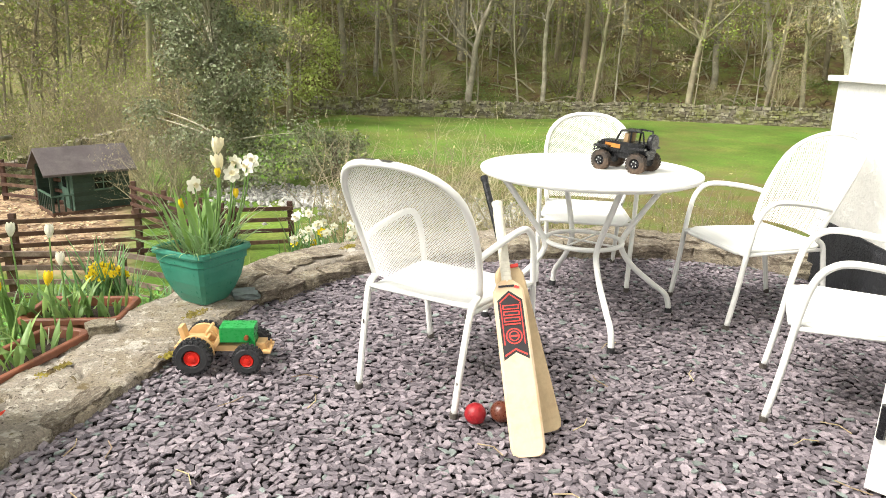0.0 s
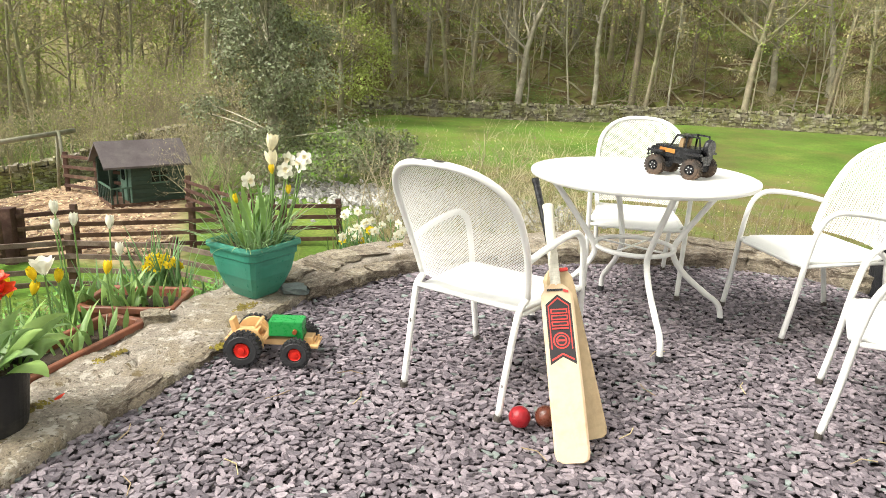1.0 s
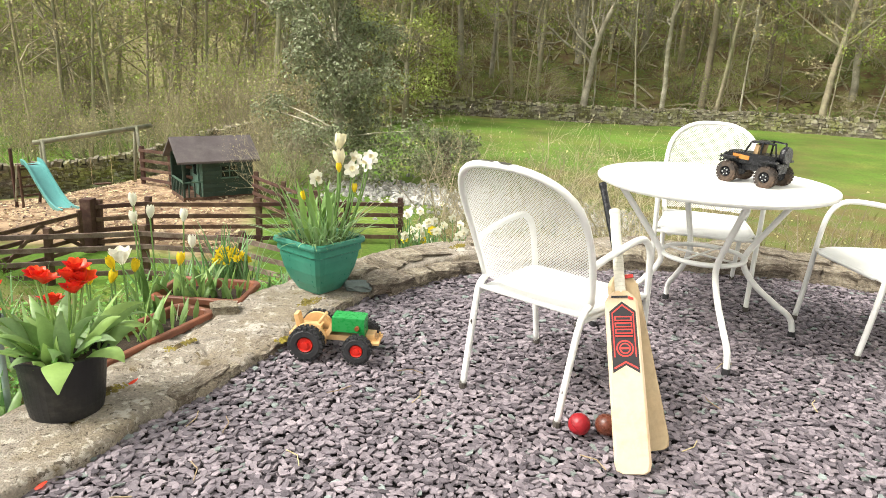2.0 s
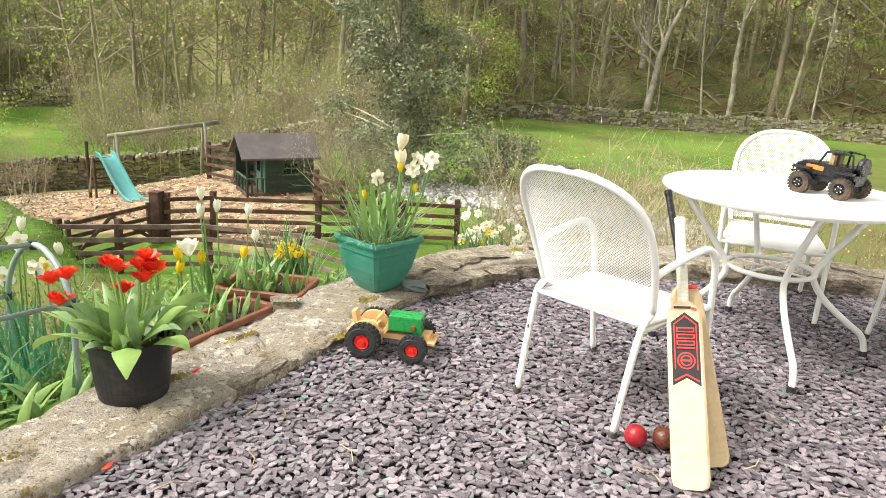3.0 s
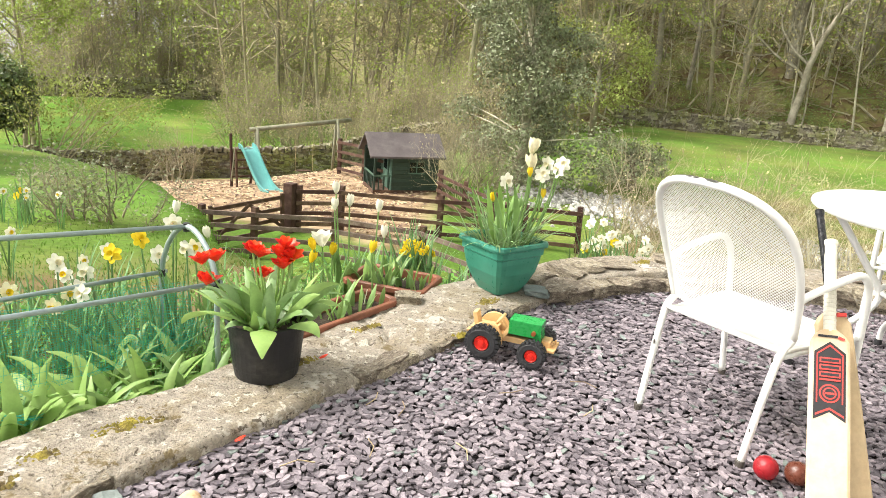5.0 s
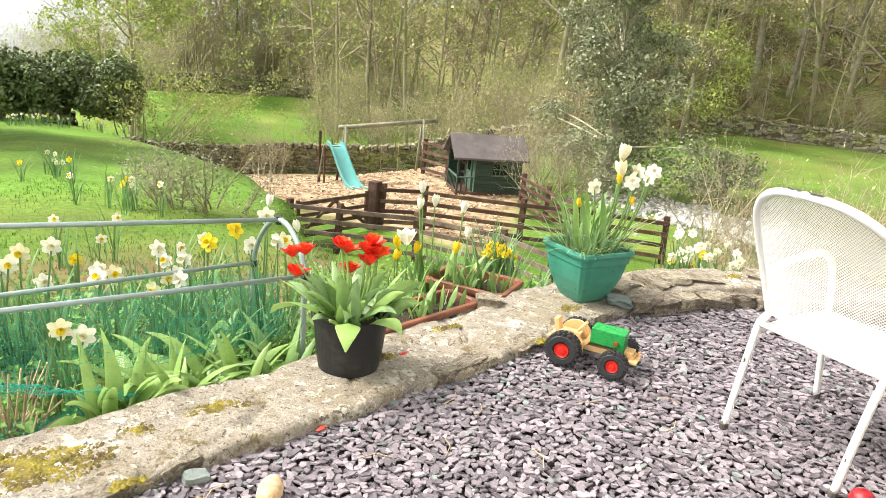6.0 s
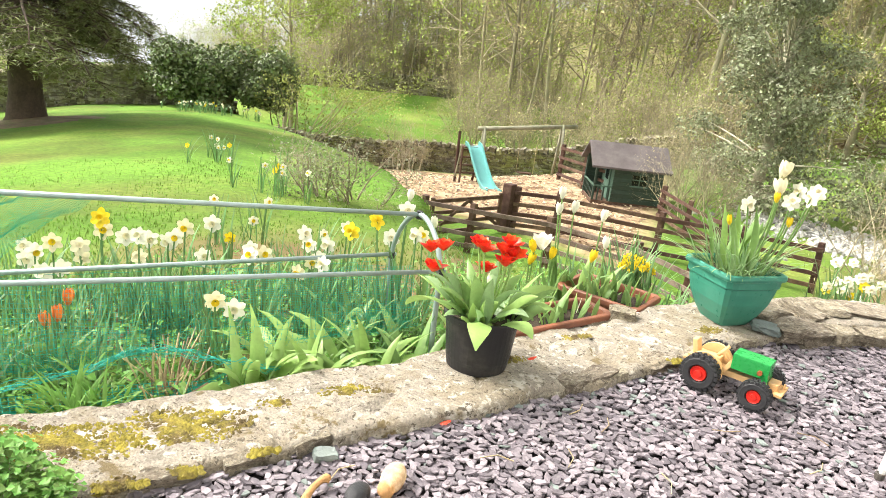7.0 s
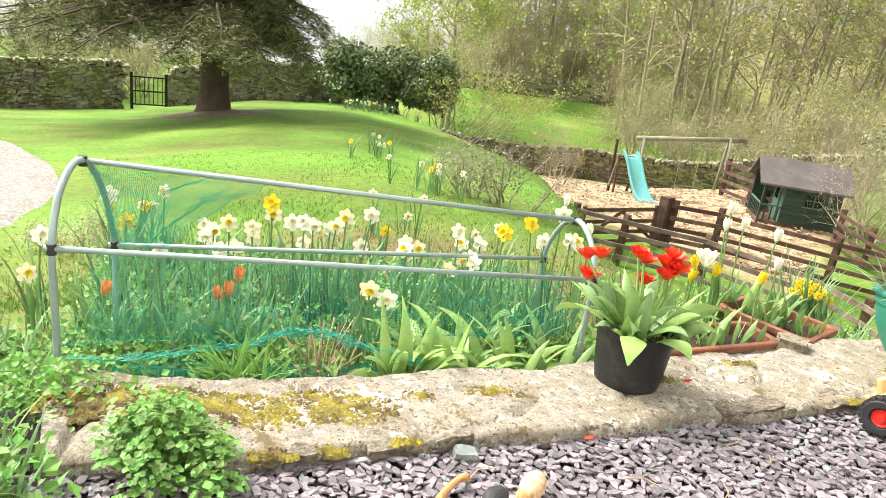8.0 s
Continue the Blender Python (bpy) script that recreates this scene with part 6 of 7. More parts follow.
    for k in range(60):
        a, l = rng.uniform(0, 6.28), rng.uniform(0.08, 0.24)
        s = rng.uniform(0.2, 1.1)
        g.tube([(rng.gauss(0, 0.03), rng.gauss(0, 0.03), 0), (l * s * math.cos(a), l * s * math.sin(a), l)], 0.0032, 4)
    tagged(g.make("stalkwork", STRAW, t), kind="stuff")
    # leafy herb growing over the end of the wall
    t = thing("leafy_herb", pose(-1.83, 0.63, 0.0), "bushy bright green leafy herb growing over the wall end", "plant")
    g, w = Geo(), Geo()
    for k in range(120):
        a, s = rng.uniform(0, 6.28), rng.uniform(0.05, 1.0) ** 0.7
        e = Vector((0.2 * s * math.cos(a) * (1 + 0.3 * math.sin(3 * a)), 0.17 * s * math.sin(a) * (1 + 0.25 * math.cos(2 * a)), (0.05 + 0.12 * (1 - 0.8 * s * s)) * rng.uniform(0.55, 1.1)))
        w.tube([(e.x * 0.2, e.y * 0.2, 0), e], 0.002, 4, caps=False)
        for q in range(12):
            b = rng.uniform(0, 6.28)
            o = rng.uniform(0.008, 0.036)
            g.leaf(e + Vector((o * math.cos(b), o * math.sin(b), rng.gauss(0, 0.016))), (math.cos(b) * 0.5, math.sin(b) * 0.5, 1), rng.uniform(0.013, 0.026), rng, 1.1)
    tagged(w.make("stalkwork", LEAF_W, t), kind="stuff")
    tagged(g.make("foliage", HERB, t), kind="stuff")
    # twiggy shrub out on the lawn, and a golden mound by the fence
    s = build_tree("lawn_shrub", "sprawling half-bare twiggy shrub on the lawn", 1.0, 0.014, 95, SCRUB_KINDS, TWIG, EVER, 1600, 0.024, "", "shrub", stems=15, twigs=900, fine=0.0025)
    s.matrix_world = pose(-6.07, 5.53, gz(-6.07, 5.53) - 0.03, 0, 0, 0) @ Matrix.Diagonal((0.95, 0.95, 0.78, 1))
    s = copy_thing(s, Matrix())
    s.matrix_world = pose(-4.9, 1.0, gz(-4.9, 1.0) - 0.05, 0, 0, 70) @ Matrix.Diagonal((0.4, 0.4, 0.3, 1))
    build_leafy("golden_mound", "low golden-leaved shrub by the fence", "shrub", [(-0.25, 0, 0.2, 0.3, 0.24), (0.2, 0.05, 0.22, 0.35, 0.24), (0.5, 0, 0.15, 0.25, 0.2)], PETAL_M, 1500, 0.035, 21, 0.2, (-3.75, 8.0, gz(-3.75, 8.0)))

PETAL_M = mat("golden leaf", (0.42, 0.36, 0.03), 0.55, 0.2, 10, 40, 0.1, island=0.35, translucent=0.25)
build_bed()

# ---------- netted hoop tunnel ----------
def build_tunnel():
    t = thing("hoop_tunnel", pose(-2.2, 1.4, 0.0), "grey metal hoop tunnel frame hung with green netting over the bed", "cloche frame")
    o = Vector((-2.2, 1.4, 0.0))
    ends = [((-2.48, 0.52), (-2.86, 0.78), 0.375, 0.23, 0.585), ((-1.86, 2.20), (-2.27, 2.37), 0.28, 0.2, 0.445)]
    P = []
    for (nx, ny), (fx, fy), zn, zf, za in ends:
        n, f = Vector((nx, ny, 0)), Vector((fx, fy, 0))
        pts = [n + Vector((0, 0, -0.1)), n + Vector((0, 0, zn * 0.55)), n + Vector((0, 0, zn))]
        for k in range(1, 10):
            u = k / 10
            q = n.lerp(f, u)
            zb = zn + (zf - zn) * u
            pts.append(q + Vector((0, 0, zb + (za - (zn + zf) / 2) * math.sin(u * math.pi) ** 0.62)))
        pts += [f + Vector((0, 0, zf)), f + Vector((0, 0, -0.05)), f + Vector((0, 0, -0.3))]
        pts = [p - o for p in pts]
        Geo().tube(smooth_path(pts, 3), 0.0108, 10).make("hoop", ALU, t, smooth=True)
        P.append((pts[2], pts[7], pts[12]))
        for q in (pts[2], pts[7], pts[12]):
            Geo().tube([q + Vector((0, 0, -0.018)), q + Vector((0, 0, 0.014))], 0.0135, 8).make("clip", RUBBER, t, "black plastic clip")
    for a, b in zip(*P):
        d = (b - a).normalized() * 0.02
        Geo().tube([a - d, b + d], 0.0095, 8).make("rail", ALU, t, smooth=True)
    Geo().box(P[0][0] + Vector((0.02, -0.02, -0.435)), (0.24, 0.05, 0.02), pose(0, 0, 0, 0, 0, 25), 0.006).make("base_clamp", ALU, t, "grey metal base clamp")
    # netting: crossing threads on a sagging sheet from the far rail down to the ground
    def sheet(p00, p10, p01, p11, nu, nv, sag, wid, seed):
        g = Geo()
        def at(u, v):
            p = (p00 * (1 - u) + p10 * u) * (1 - v) + (p01 * (1 - u) + p11 * u) * v
            s = sag * math.sin(v * math.pi) * (0.6 + 0.4 * math.sin(u * 7 + seed)) + 0.025 * noise.noise((u * 6, v * 3, seed))
            return p + Vector((s * 0.8, -s * 0.3, -s * 0.5 + 0.02 * noise.noise((u * 9, v * 5, seed + 3))))
        for i in range(nu + 1):
            run = [at(i / nu, j / 14) for j in range(15)]
            b = len(g.v)
            for p in run:
                g.v += [tuple(p), tuple(p + Vector((wid * 0.6, wid * 0.8, 0)))]
            g.f += [(b + 2 * j, b + 2 * j + 1, b + 2 * j + 3, b + 2 * j + 2) for j in range(14)]
        for i in range(nv + 1):
            run = [at(j / 40, i / nv) for j in range(41)]
            b = len(g.v)
            for p in run:
                g.v += [tuple(p), tuple(p + Vector((0, 0, wid)))]
            g.f += [(b + 2 * j, b + 2 * j + 1, b + 2 * j + 3, b + 2 * j + 2) for j in range(40)]
        return g
    n0, a0, f0 = P[0]
    n1, a1, f1 = P[1]
    down = Vector((0, 0, -1))
    sheet(f0 + down * 0.02, f1 + down * 0.02, f0 + down * 0.42 + Vector((0.05, 0, 0)), f1 + down * 0.42, 10, 4, 0.1, 0.0014, 1).make("net_side", NET, t, "green garden netting")
    m0, m1 = n0.lerp(f0, 0.55), n1.lerp(f1, 0.55)
    sheet(m0 + down * 0.02, m1 + down * 0.02, m0 + down * 0.36, m1 + down * 0.3, 170, 36, 0.09, 0.0011, 6).make("net_drape", NET, t, "sagging drape of green netting")
    sheet(a0, a0.lerp(a1, 0.32), f0, f0.lerp(f1, 0.1), 84, 56, -0.02, 0.0011, 2).make("net_end", NET, t, "bunched green netting")
    sheet(n0 + down * 0.2, n1 + down * 0.1, n0 + down * 0.36 + Vector((-0.1, 0.05, 0)), n1 + down * 0.3 + Vector((-0.15, 0.05, 0)), 90, 7, 0.06, 0.0011, 3).make("net_front", NET, t, "green garden netting")
    rngn = random.Random(9)
    line = smooth_path([(-2.5, 0.55, 0.0), (-2.36, 0.8, 0.03), (-2.3, 1.0, 0.05), (-2.27, 1.24, 0.07), (-2.14, 1.42, 0.03), (-2.02, 1.56, 0.0)], 5)
    rope = Geo()
    for k in range(8):
        rope.tube([p - o + Vector((rngn.gauss(0, 0.008), rngn.gauss(0, 0.008), rngn.gauss(0, 0.01))) for p in line], 0.0012, 4, caps=False)
    tagged(rope.make("net_hem_rope", NET, t, "gathered hem of green netting"), kind="stuff")
    sheet(n0 + down * 0.36, n0.lerp(n1, 0.62) + down * 0.36, n0 + down * 0.40 + Vector((0.03, 0, 0)), n0.lerp(n1, 0.62) + down * 0.38 + Vector((0.03, 0, 0)), 60, 16, 0.06, 0.0025, 4).make("net_hem", NET, t, "gathered hem of green netting")
build_tunnel()

# ---------- cricket bats and balls ----------
def build_bat(foot, top, width_dir, label, blade, grip, gripmat, decal, tall=0.86, thin=1.0):
    f, tp = Vector(foot), Vector(top)
    z = (tp - f).normalized()
    x = Vector(width_dir)
    x = (x - z * x.dot(z)).normalized()
    y = z.cross(x)
    m = Matrix.Translation(f) @ Matrix((x, y, z)).transposed().to_4x4()
    t = thing("cricket_bat", m, label, "cricket bat", "cricket bats")
    # blade, flat face at -y, ridged back
    g = Geo()
    rows = [(0.0, 0.036, 0.018), (0.008, 0.048, 0.026), (0.03, 0.054, 0.032), (0.2, 0.054, 0.052), (0.38, 0.0535, 0.044), (0.5, 0.053, 0.034), (0.535, 0.051, 0.028), (0.555, 0.04, 0.026), (0.57, 0.022, 0.024)]
    for zz, w, d in rows:
        c = min(0.008, w * 0.3)
        g.v += [(-w + c, 0, zz), (w - c, 0, zz), (w, 0.006, zz), (w, 0.016, zz), (w * 0.35, d, zz), (-w * 0.35, d, zz), (-w, 0.016, zz), (-w, 0.006, zz)]
    n = 8
    for i in range(len(rows) - 1):
        for k in range(n):
            j = (k + 1) % n
            g.f.append((i * n + k, i * n + j, (i + 1) * n + j, (i + 1) * n + k))
    g.f += [tuple(reversed(range(n))), tuple((len(rows) - 1) * n + k for k in range(n))]
    g.make("blade", blade, t, "knocked-in pale willow blade")
    prof = [(0.016, 0.56)]
    zz = 0.575
    while zz < tall - 0.02:
        prof += [(0.0178, zz), (0.0168, zz + 0.011)]
        zz += 0.0135 if zz < 0.7 else 0.05
    prof += [(0.018, tall - 0.02), (0.0205, tall - 0.014), (0.0205, tall - 0.003), (0.017, tall)]
    Geo().lathe(prof, 18, Matrix.Translation((0, 0.014, 0)) @ Matrix.Diagonal((thin, 0.85 * thin, 1, 1))).make("handle", gripmat, t, grip)
    if decal:
        # label: dark panel with pointed ends and a red outline, lettering drawn as plain bars
        def flat(pts, lift, mm, name, lab=""):
            g = Geo()
            k = len(pts)
            g.v += [(a, -lift, b) for a, b in pts] + [(a, -lift + 0.0006, b) for a, b in pts]
            g.f += [tuple(range(k)), tuple(reversed(range(k, 2 * k)))] + [(i, k + i, k + (i + 1) % k, (i + 1) % k) for i in range(k)]
            return g.make(name, mm, t, lab)
        W = 0.041
        flat([(-W, 0.30), (0, 0.325), (W, 0.30), (W, 0.50), (0, 0.533), (-W, 0.50)], 0.0012, BLACK, "label_panel", "black sticker panel")
        for sx in (-1, 1):
            flat([(sx * 0.0345, 0.35), (sx * 0.031, 0.35), (sx * 0.031, 0.49), (sx * 0.0345, 0.49)], 0.0022, RED_P, "label_line", "red sticker line")
            flat([(0, 0.524), (sx * 0.0345, 0.495), (sx * 0.0345, 0.49), (0, 0.518)], 0.0022, RED_P, "label_line", "red sticker line")
            flat([(0, 0.338), (sx * 0.036, 0.318), (sx * 0.036, 0.312), (0, 0.332)], 0.0022, RED_P, "label_line", "red sticker line")
        for r0, r1, mm, lift in ((0.0, 0.027, RED_P, 0.0022), (0.0, 0.0225, BLACK, 0.0028), (0.0, 0.0175, RED_P, 0.0034), (0.0, 0.0135, BLACK, 0.004)):
            flat([(r1 * math.cos(k * math.pi / 14), 0.378 + r1 * math.sin(k * math.pi / 14)) for k in range(28)], lift, mm, "label_disc", "red and black ring on the sticker")
        for z0, z1, half in ((0.375, 0.381, 0.012), (0.415, 0.42, 0.027), (0.425, 0.441, 0.027), (0.446, 0.462, 0.027), (0.467, 0.483, 0.027)):
            flat([(-half, z0), (half, z0), (half, z1), (-half, z1)], 0.0046, RED_P, "label_bar", "red sticker bar")
            if z1 - z0 > 0.01:
                flat([(-half + 0.004, z0 + 0.004), (half - 0.004, z0 + 0.004), (half - 0.004, z1 - 0.004), (-half + 0.004, z1 - 0.004)], 0.0052, BLACK, "label_bar", "black sticker bar")
        flat([(-0.032, 0.545), (0.02, 0.545), (0.02, 0.552), (-0.032, 0.552)], 0.0035, BLACK, "collar_band", "black band")
        flat([(0.02, 0.542), (0.036, 0.537), (0.038, 0.544), (0.022, 0.551)], 0.0035, RED_P, "collar_band", "red band end")
    else:
        Geo().box((0.02, 0.004, 0.56), (0.03, 0.03, 0.012), bevel=0.003).make("collar_band", RED_P, t, "red band at the shoulder")
    return t

build_bat((0.30, 2.225, 0.012), (0.10, 2.66, 0.80), (0.93, 0.25, 0.1), "older worn cricket bat with black grip behind another bat", WILLOW_OLD, "worn black rubber grip", CARBLACK, False, 0.9, 0.68)
build_bat((0.212, 2.08, 0.012), (0.145, 2.6, 0.70), (0.98, -0.1, 0), "pale willow cricket bat with cream grip leaning on a chair", WILLOW, "cream ribbed rubber grip", GRIP, True, 0.865)

def build_ball(p, material, label):
    t = thing("cricket_ball", pose(*p, 20, 35, 10), label, "ball", "cricket balls")
    r = 0.036
    prof = [(r * math.sin(math.pi * k / 20), -r * math.cos(math.pi * k / 20)) for k in range(1, 20)]
    Geo().lathe(prof, 32).make("leather_cover", material, t, smooth=True)
    for dz in (-0.0035, 0.0, 0.0035):
        g = Geo()
        for k in range(56):
            a = 2 * math.pi * k / 56
            rr = math.sqrt(r * r - dz * dz) + 0.0003
            g.tube([(rr * math.cos(a), rr * math.sin(a), dz - 0.0008), (rr * math.cos(a + 0.05), rr * math.sin(a + 0.05), dz + 0.0008)], 0.0007, 4)
        tagged(g.make("seam_stitching", material, t), kind="stuff")
build_ball((0.064, 2.288, 0.045), LEATHER_R, "red leather cricket ball on the slate")
build_ball((0.152, 2.305, 0.042), LEATHER_B, "worn brown leather cricket ball on the slate")

# ---------- toy tractor ----------
def toy_wheel(parent, p, r, w, hub, tyre_mat, knobs, hubmat, hublabel, side):
    h = new("wheel")
    h.parent, h.location = parent, p
    m = pose(0, 0, 0, 90 * side, 0, 0)
    g = Geo().lathe([(r * 0.55, -w / 2), (r * 0.86, -w / 2), (r * 0.95, -w * 0.38), (r * 0.96, 0), (r * 0.95, w * 0.38), (r * 0.86, w / 2), (r * 0.55, w / 2), (r * hub, w * 0.3), (r * hub, -w * 0.3), (r * 0.55, -w / 2)], 32, m, cap=False)
    g.make("tyre", tyre_mat, h, "knobbly black rubber tyre", smooth=False)
    g = Geo()
    rows = 3
    for j in range(rows):
        for k in range(knobs):
            a = 2 * math.pi * (k + 0.5 * (j % 2)) / knobs
            c = m @ Vector((r * 0.97 * math.cos(a), r * 0.97 * math.sin(a), (j - 1) * w * 0.33))
            n = m @ Vector((math.cos(a), math.sin(a), 0))
            q = n.to_track_quat("Z", "Y").to_matrix().to_4x4()
            s = 2 * math.pi * r / knobs * 0.62
            mm = Matrix.Translation(c) @ q
            v = [mm @ Vector((x * s / 2 * (1 if z < 0 else 0.8), y * w * 0.14, z * r * 0.1)) for z in (-1, 1) for x, y in ((-1, -1), (1, -1), (1, 1), (-1, 1))]
            g.add(v, [(4, 5, 6, 7), (0, 1, 5, 4), (1, 2, 6, 5), (2, 3, 7, 6), (3, 0, 4, 7)])
    tagged(g.make("tyre_tread", tyre_mat, h), kind="stuff")
    Geo().lathe([(r * hub, -w * 0.44), (r * hub, w * 0.4), (r * hub * 0.93, w * 0.46), (r * hub * 0.8, w * 0.36), (r * hub * 0.45, w * 0.36), (r * hub * 0.4, w * 0.48), (0.001, w * 0.5)], 24, m).make("hub", hubmat, h, hublabel, smooth=False)
    return h

def build_tractor():
    # rear wheel stands at the wall, the nose points away along x
    t = thing("toy_tractor", pose(-0.955, 2.705, 0.006, 0, 0, 1) @ Matrix.Scale(1.05, 4), "wooden toy tractor with green bonnet and red-hubbed black tyres", "toy")
    yc = 0.055
    Geo().box((0.10, yc, 0.068), (0.29, 0.05, 0.022), bevel=0.003).make("chassis", TOYWOOD, t)
    for y in (-0.004, yc * 2 + 0.004):
        g = Geo()
        pts = [(0.062 * math.cos(a), 0.05 + 0.062 * math.sin(a)) for a in [math.pi * k / 12 for k in range(13)]]
        pts = [(-0.062, 0.045)] + [(x, z + 0.01) for x, z in reversed(pts)] + [(0.062, 0.045)]
        k = len(pts)
        g.v += [(x, y - 0.007, z + 0.012) for x, z in pts] + [(x, y + 0.007, z + 0.012) for x, z in pts]
        g.f += [tuple(range(k)), tuple(reversed(range(k, 2 * k)))] + [(i, k + i, k + (i + 1) % k, (i + 1) % k) for i in range(k)]
        g.make("mudguard", TOYWOOD, t, "rounded beech mudguard")
    Geo().box((-0.02, yc, 0.09), (0.1, 0.09, 0.02), bevel=0.003).make("seat", TOYWOOD, t)
    Geo().box((-0.058, yc, 0.125), (0.018, 0.045, 0.05), pose(0, 0, 0, 0, -14, 0), 0.004).make("seat_back", TOYWOOD, t)
    Geo().box((0.07, yc, 0.1), (0.016, 0.07, 0.06), pose(0, 0, 0, 0, 28, 0), 0.003).make("dashboard", TOYWOOD, t)
    Geo().lathe([(0.014, -0.005), (0.026, -0.006), (0.028, 0), (0.026, 0.006), (0.014, 0.005)], 20, pose(0.036, yc, 0.135, 0, -55, 0), cap=False).make("steering_wheel", TOYWOOD, t)
    Geo().tube([(0.036, yc, 0.135), (0.065, yc, 0.1)], 0.005, 8).make("steering_column", TOYWOOD, t)
    Geo().box((0.14, yc, 0.125), (0.125, 0.075, 0.058), bevel=0.004).make("bonnet", TOYGREEN, t, "glossy green bonnet")
    Geo().box((0.192, yc, 0.09), (0.022, 0.074, 0.03), bevel=0.002).make("grille", TOYGREEN, t)
    for y in (yc - 0.042, yc + 0.042):
        Geo().tube([(0.175, y - 0.008, 0.118), (0.175, y + 0.008, 0.118)], 0.0085, 12).make("headlamp", mat("brown bead", (0.28, 0.08, 0.03), 0.35), t, "brown wooden bead lamp")
    Geo().box((0.222, yc, 0.075), (0.035, 0.055, 0.03), bevel=0.003).make("nose_block", TOYWOOD, t)
    Geo().box((0.245, yc, 0.062), (0.03, 0.1, 0.01), bevel=0.002).make("bumper", TOYWOOD, t)
    Geo().tube([(0.252, yc + 0.02, 0.066), (0.252, yc + 0.02, 0.085)], 0.004, 8).make("peg", TOYWOOD, t)
    Geo().box((-0.078, yc, 0.066), (0.03, 0.03, 0.01), bevel=0.002).make("tow_bar", TOYWOOD, t)
    for x, r, w in ((-0.005, 0.062, 0.05), (0.185, 0.051, 0.042)):
        for y, sd in ((-0.032, 1), (yc * 2 + 0.032, -1)):
            toy_wheel(t, (x, y, r + 0.002), r, w, 0.46, RUBBER, 20, TOYRED, "red plastic hub", sd)
build_tractor()

# ---------- toy off-roader on the table ----------
def build_toy_car():
    t = thing("toy_offroader", pose(0.805, 3.28, 0.709, 0, 0, 134) @ Matrix.Scale(0.98, 4), "black and orange toy off-road car with big dusty tyres", "toy car")
    # x runs to the nose
    Geo().box((0.0, 0, 0.072), (0.24, 0.075, 0.03), bevel=0.006).make("chassis", CARBLACK, t)
    g = Geo()
    side = [(-0.105, 0.085), (0.04, 0.085), (0.125, 0.09), (0.13, 0.11), (0.12, 0.124), (0.035, 0.132), (-0.1, 0.128), (-0.107, 0.12)]
    k = len(side)
    g.v += [(x, -0.052, z) for x, z in side] + [(x, 0.052, z) for x, z in side]
    g.f += [tuple(range(k)), tuple(reversed(range(k, 2 * k)))] + [(i, k + i, k + (i + 1) % k, (i + 1) % k) for i in range(k)]
    g.make("body", CARBLACK, t, "glossy black plastic body")
    for sy in (-1, 1):
        Geo().box((0.045, sy * 0.0535, 0.112), (0.075, 0.002, 0.018), pose(0, 0, 0, 0, -4, 0)).make("side_decal", CARORANGE, t, "orange side decal")
        for x in (-0.085, 0.09):
            Geo().box((x, sy * 0.062, 0.107), (0.075, 0.032, 0.01), bevel=0.004).make("wheel_arch", CARBLACK, t)
        Geo().tube([(0.035, sy * 0.046, 0.13), (0.012, sy * 0.044, 0.178), (-0.04, sy * 0.044, 0.182), (-0.095, sy * 0.044, 0.178), (-0.104, sy * 0.046, 0.13)], 0.0045, 6).make("roll_bar", CARBLACK, t)
        Geo().tube([(-0.035, sy * 0.045, 0.13), (-0.04, sy * 0.044, 0.18)], 0.0045, 6).make("roll_bar", CARBLACK, t)
        Geo().box((-0.01, sy * 0.022, 0.148), (0.02, 0.03, 0.045), pose(0, 0, 0, 0, -8, 0), 0.004).make("seat", CARTAN, t, "tan plastic seat")
    Geo().tube([(0.012, -0.044, 0.178), (0.012, 0.044, 0.178)], 0.0045, 6).make("windscreen_bar", CARBLACK, t)
    Geo().box((-0.014, 0, 0.182), (0.055, 0.09, 0.005), bevel=0.002).make("roof_panel", CARBLACK, t)
    Geo().box((0.08, 0, 0.128), (0.07, 0.07, 0.008), bevel=0.003).make("bonnet", CARBLACK, t)
    for z in (0.082, 0.1):
        Geo().tube([(0.14, -0.04, z), (0.15, -0.04, z), (0.15, 0.04, z), (0.14, 0.04, z)], 0.003, 6).make("bull_bar", CARBLACK, t)
    for y in (-0.03, 0.0, 0.03):
        Geo().tube([(0.15, y, 0.075), (0.15, y, 0.11)], 0.0025, 5).make("bull_bar", CARBLACK, t)
    sp = Geo().lathe([(0.02, -0.012), (0.034, -0.012), (0.037, -0.006), (0.037, 0.006), (0.034, 0.012), (0.012, 0.013)], 24, pose(-0.122, 0, 0.135, 0, 90, 0)).make("spare_wheel", CARBLACK, t, "black spare wheel")
    Geo().box((-0.113, 0, 0.09), (0.012, 0.1, 0.02), bevel=0.003).make("rear_bumper", CARBLACK, t)
    for x in (-0.085, 0.09):
        for y, sd in ((-0.066, 1), (0.066, -1)):
            w = toy_wheel(t, (x, y, 0.043), 0.043, 0.036, 0.5, DUST, 20, CARBLACK, "black hub with chrome nuts", sd)
            for q in range(5):
                a = 2 * math.pi * q / 5
                Geo().tube([(0.012 * math.cos(a), -0.02 * sd, 0.012 * math.sin(a)), (0.012 * math.cos(a), -0.016 * sd, 0.012 * math.sin(a))], 0.0032, 6).make("wheel_nut", CHROME, w)
build_toy_car()

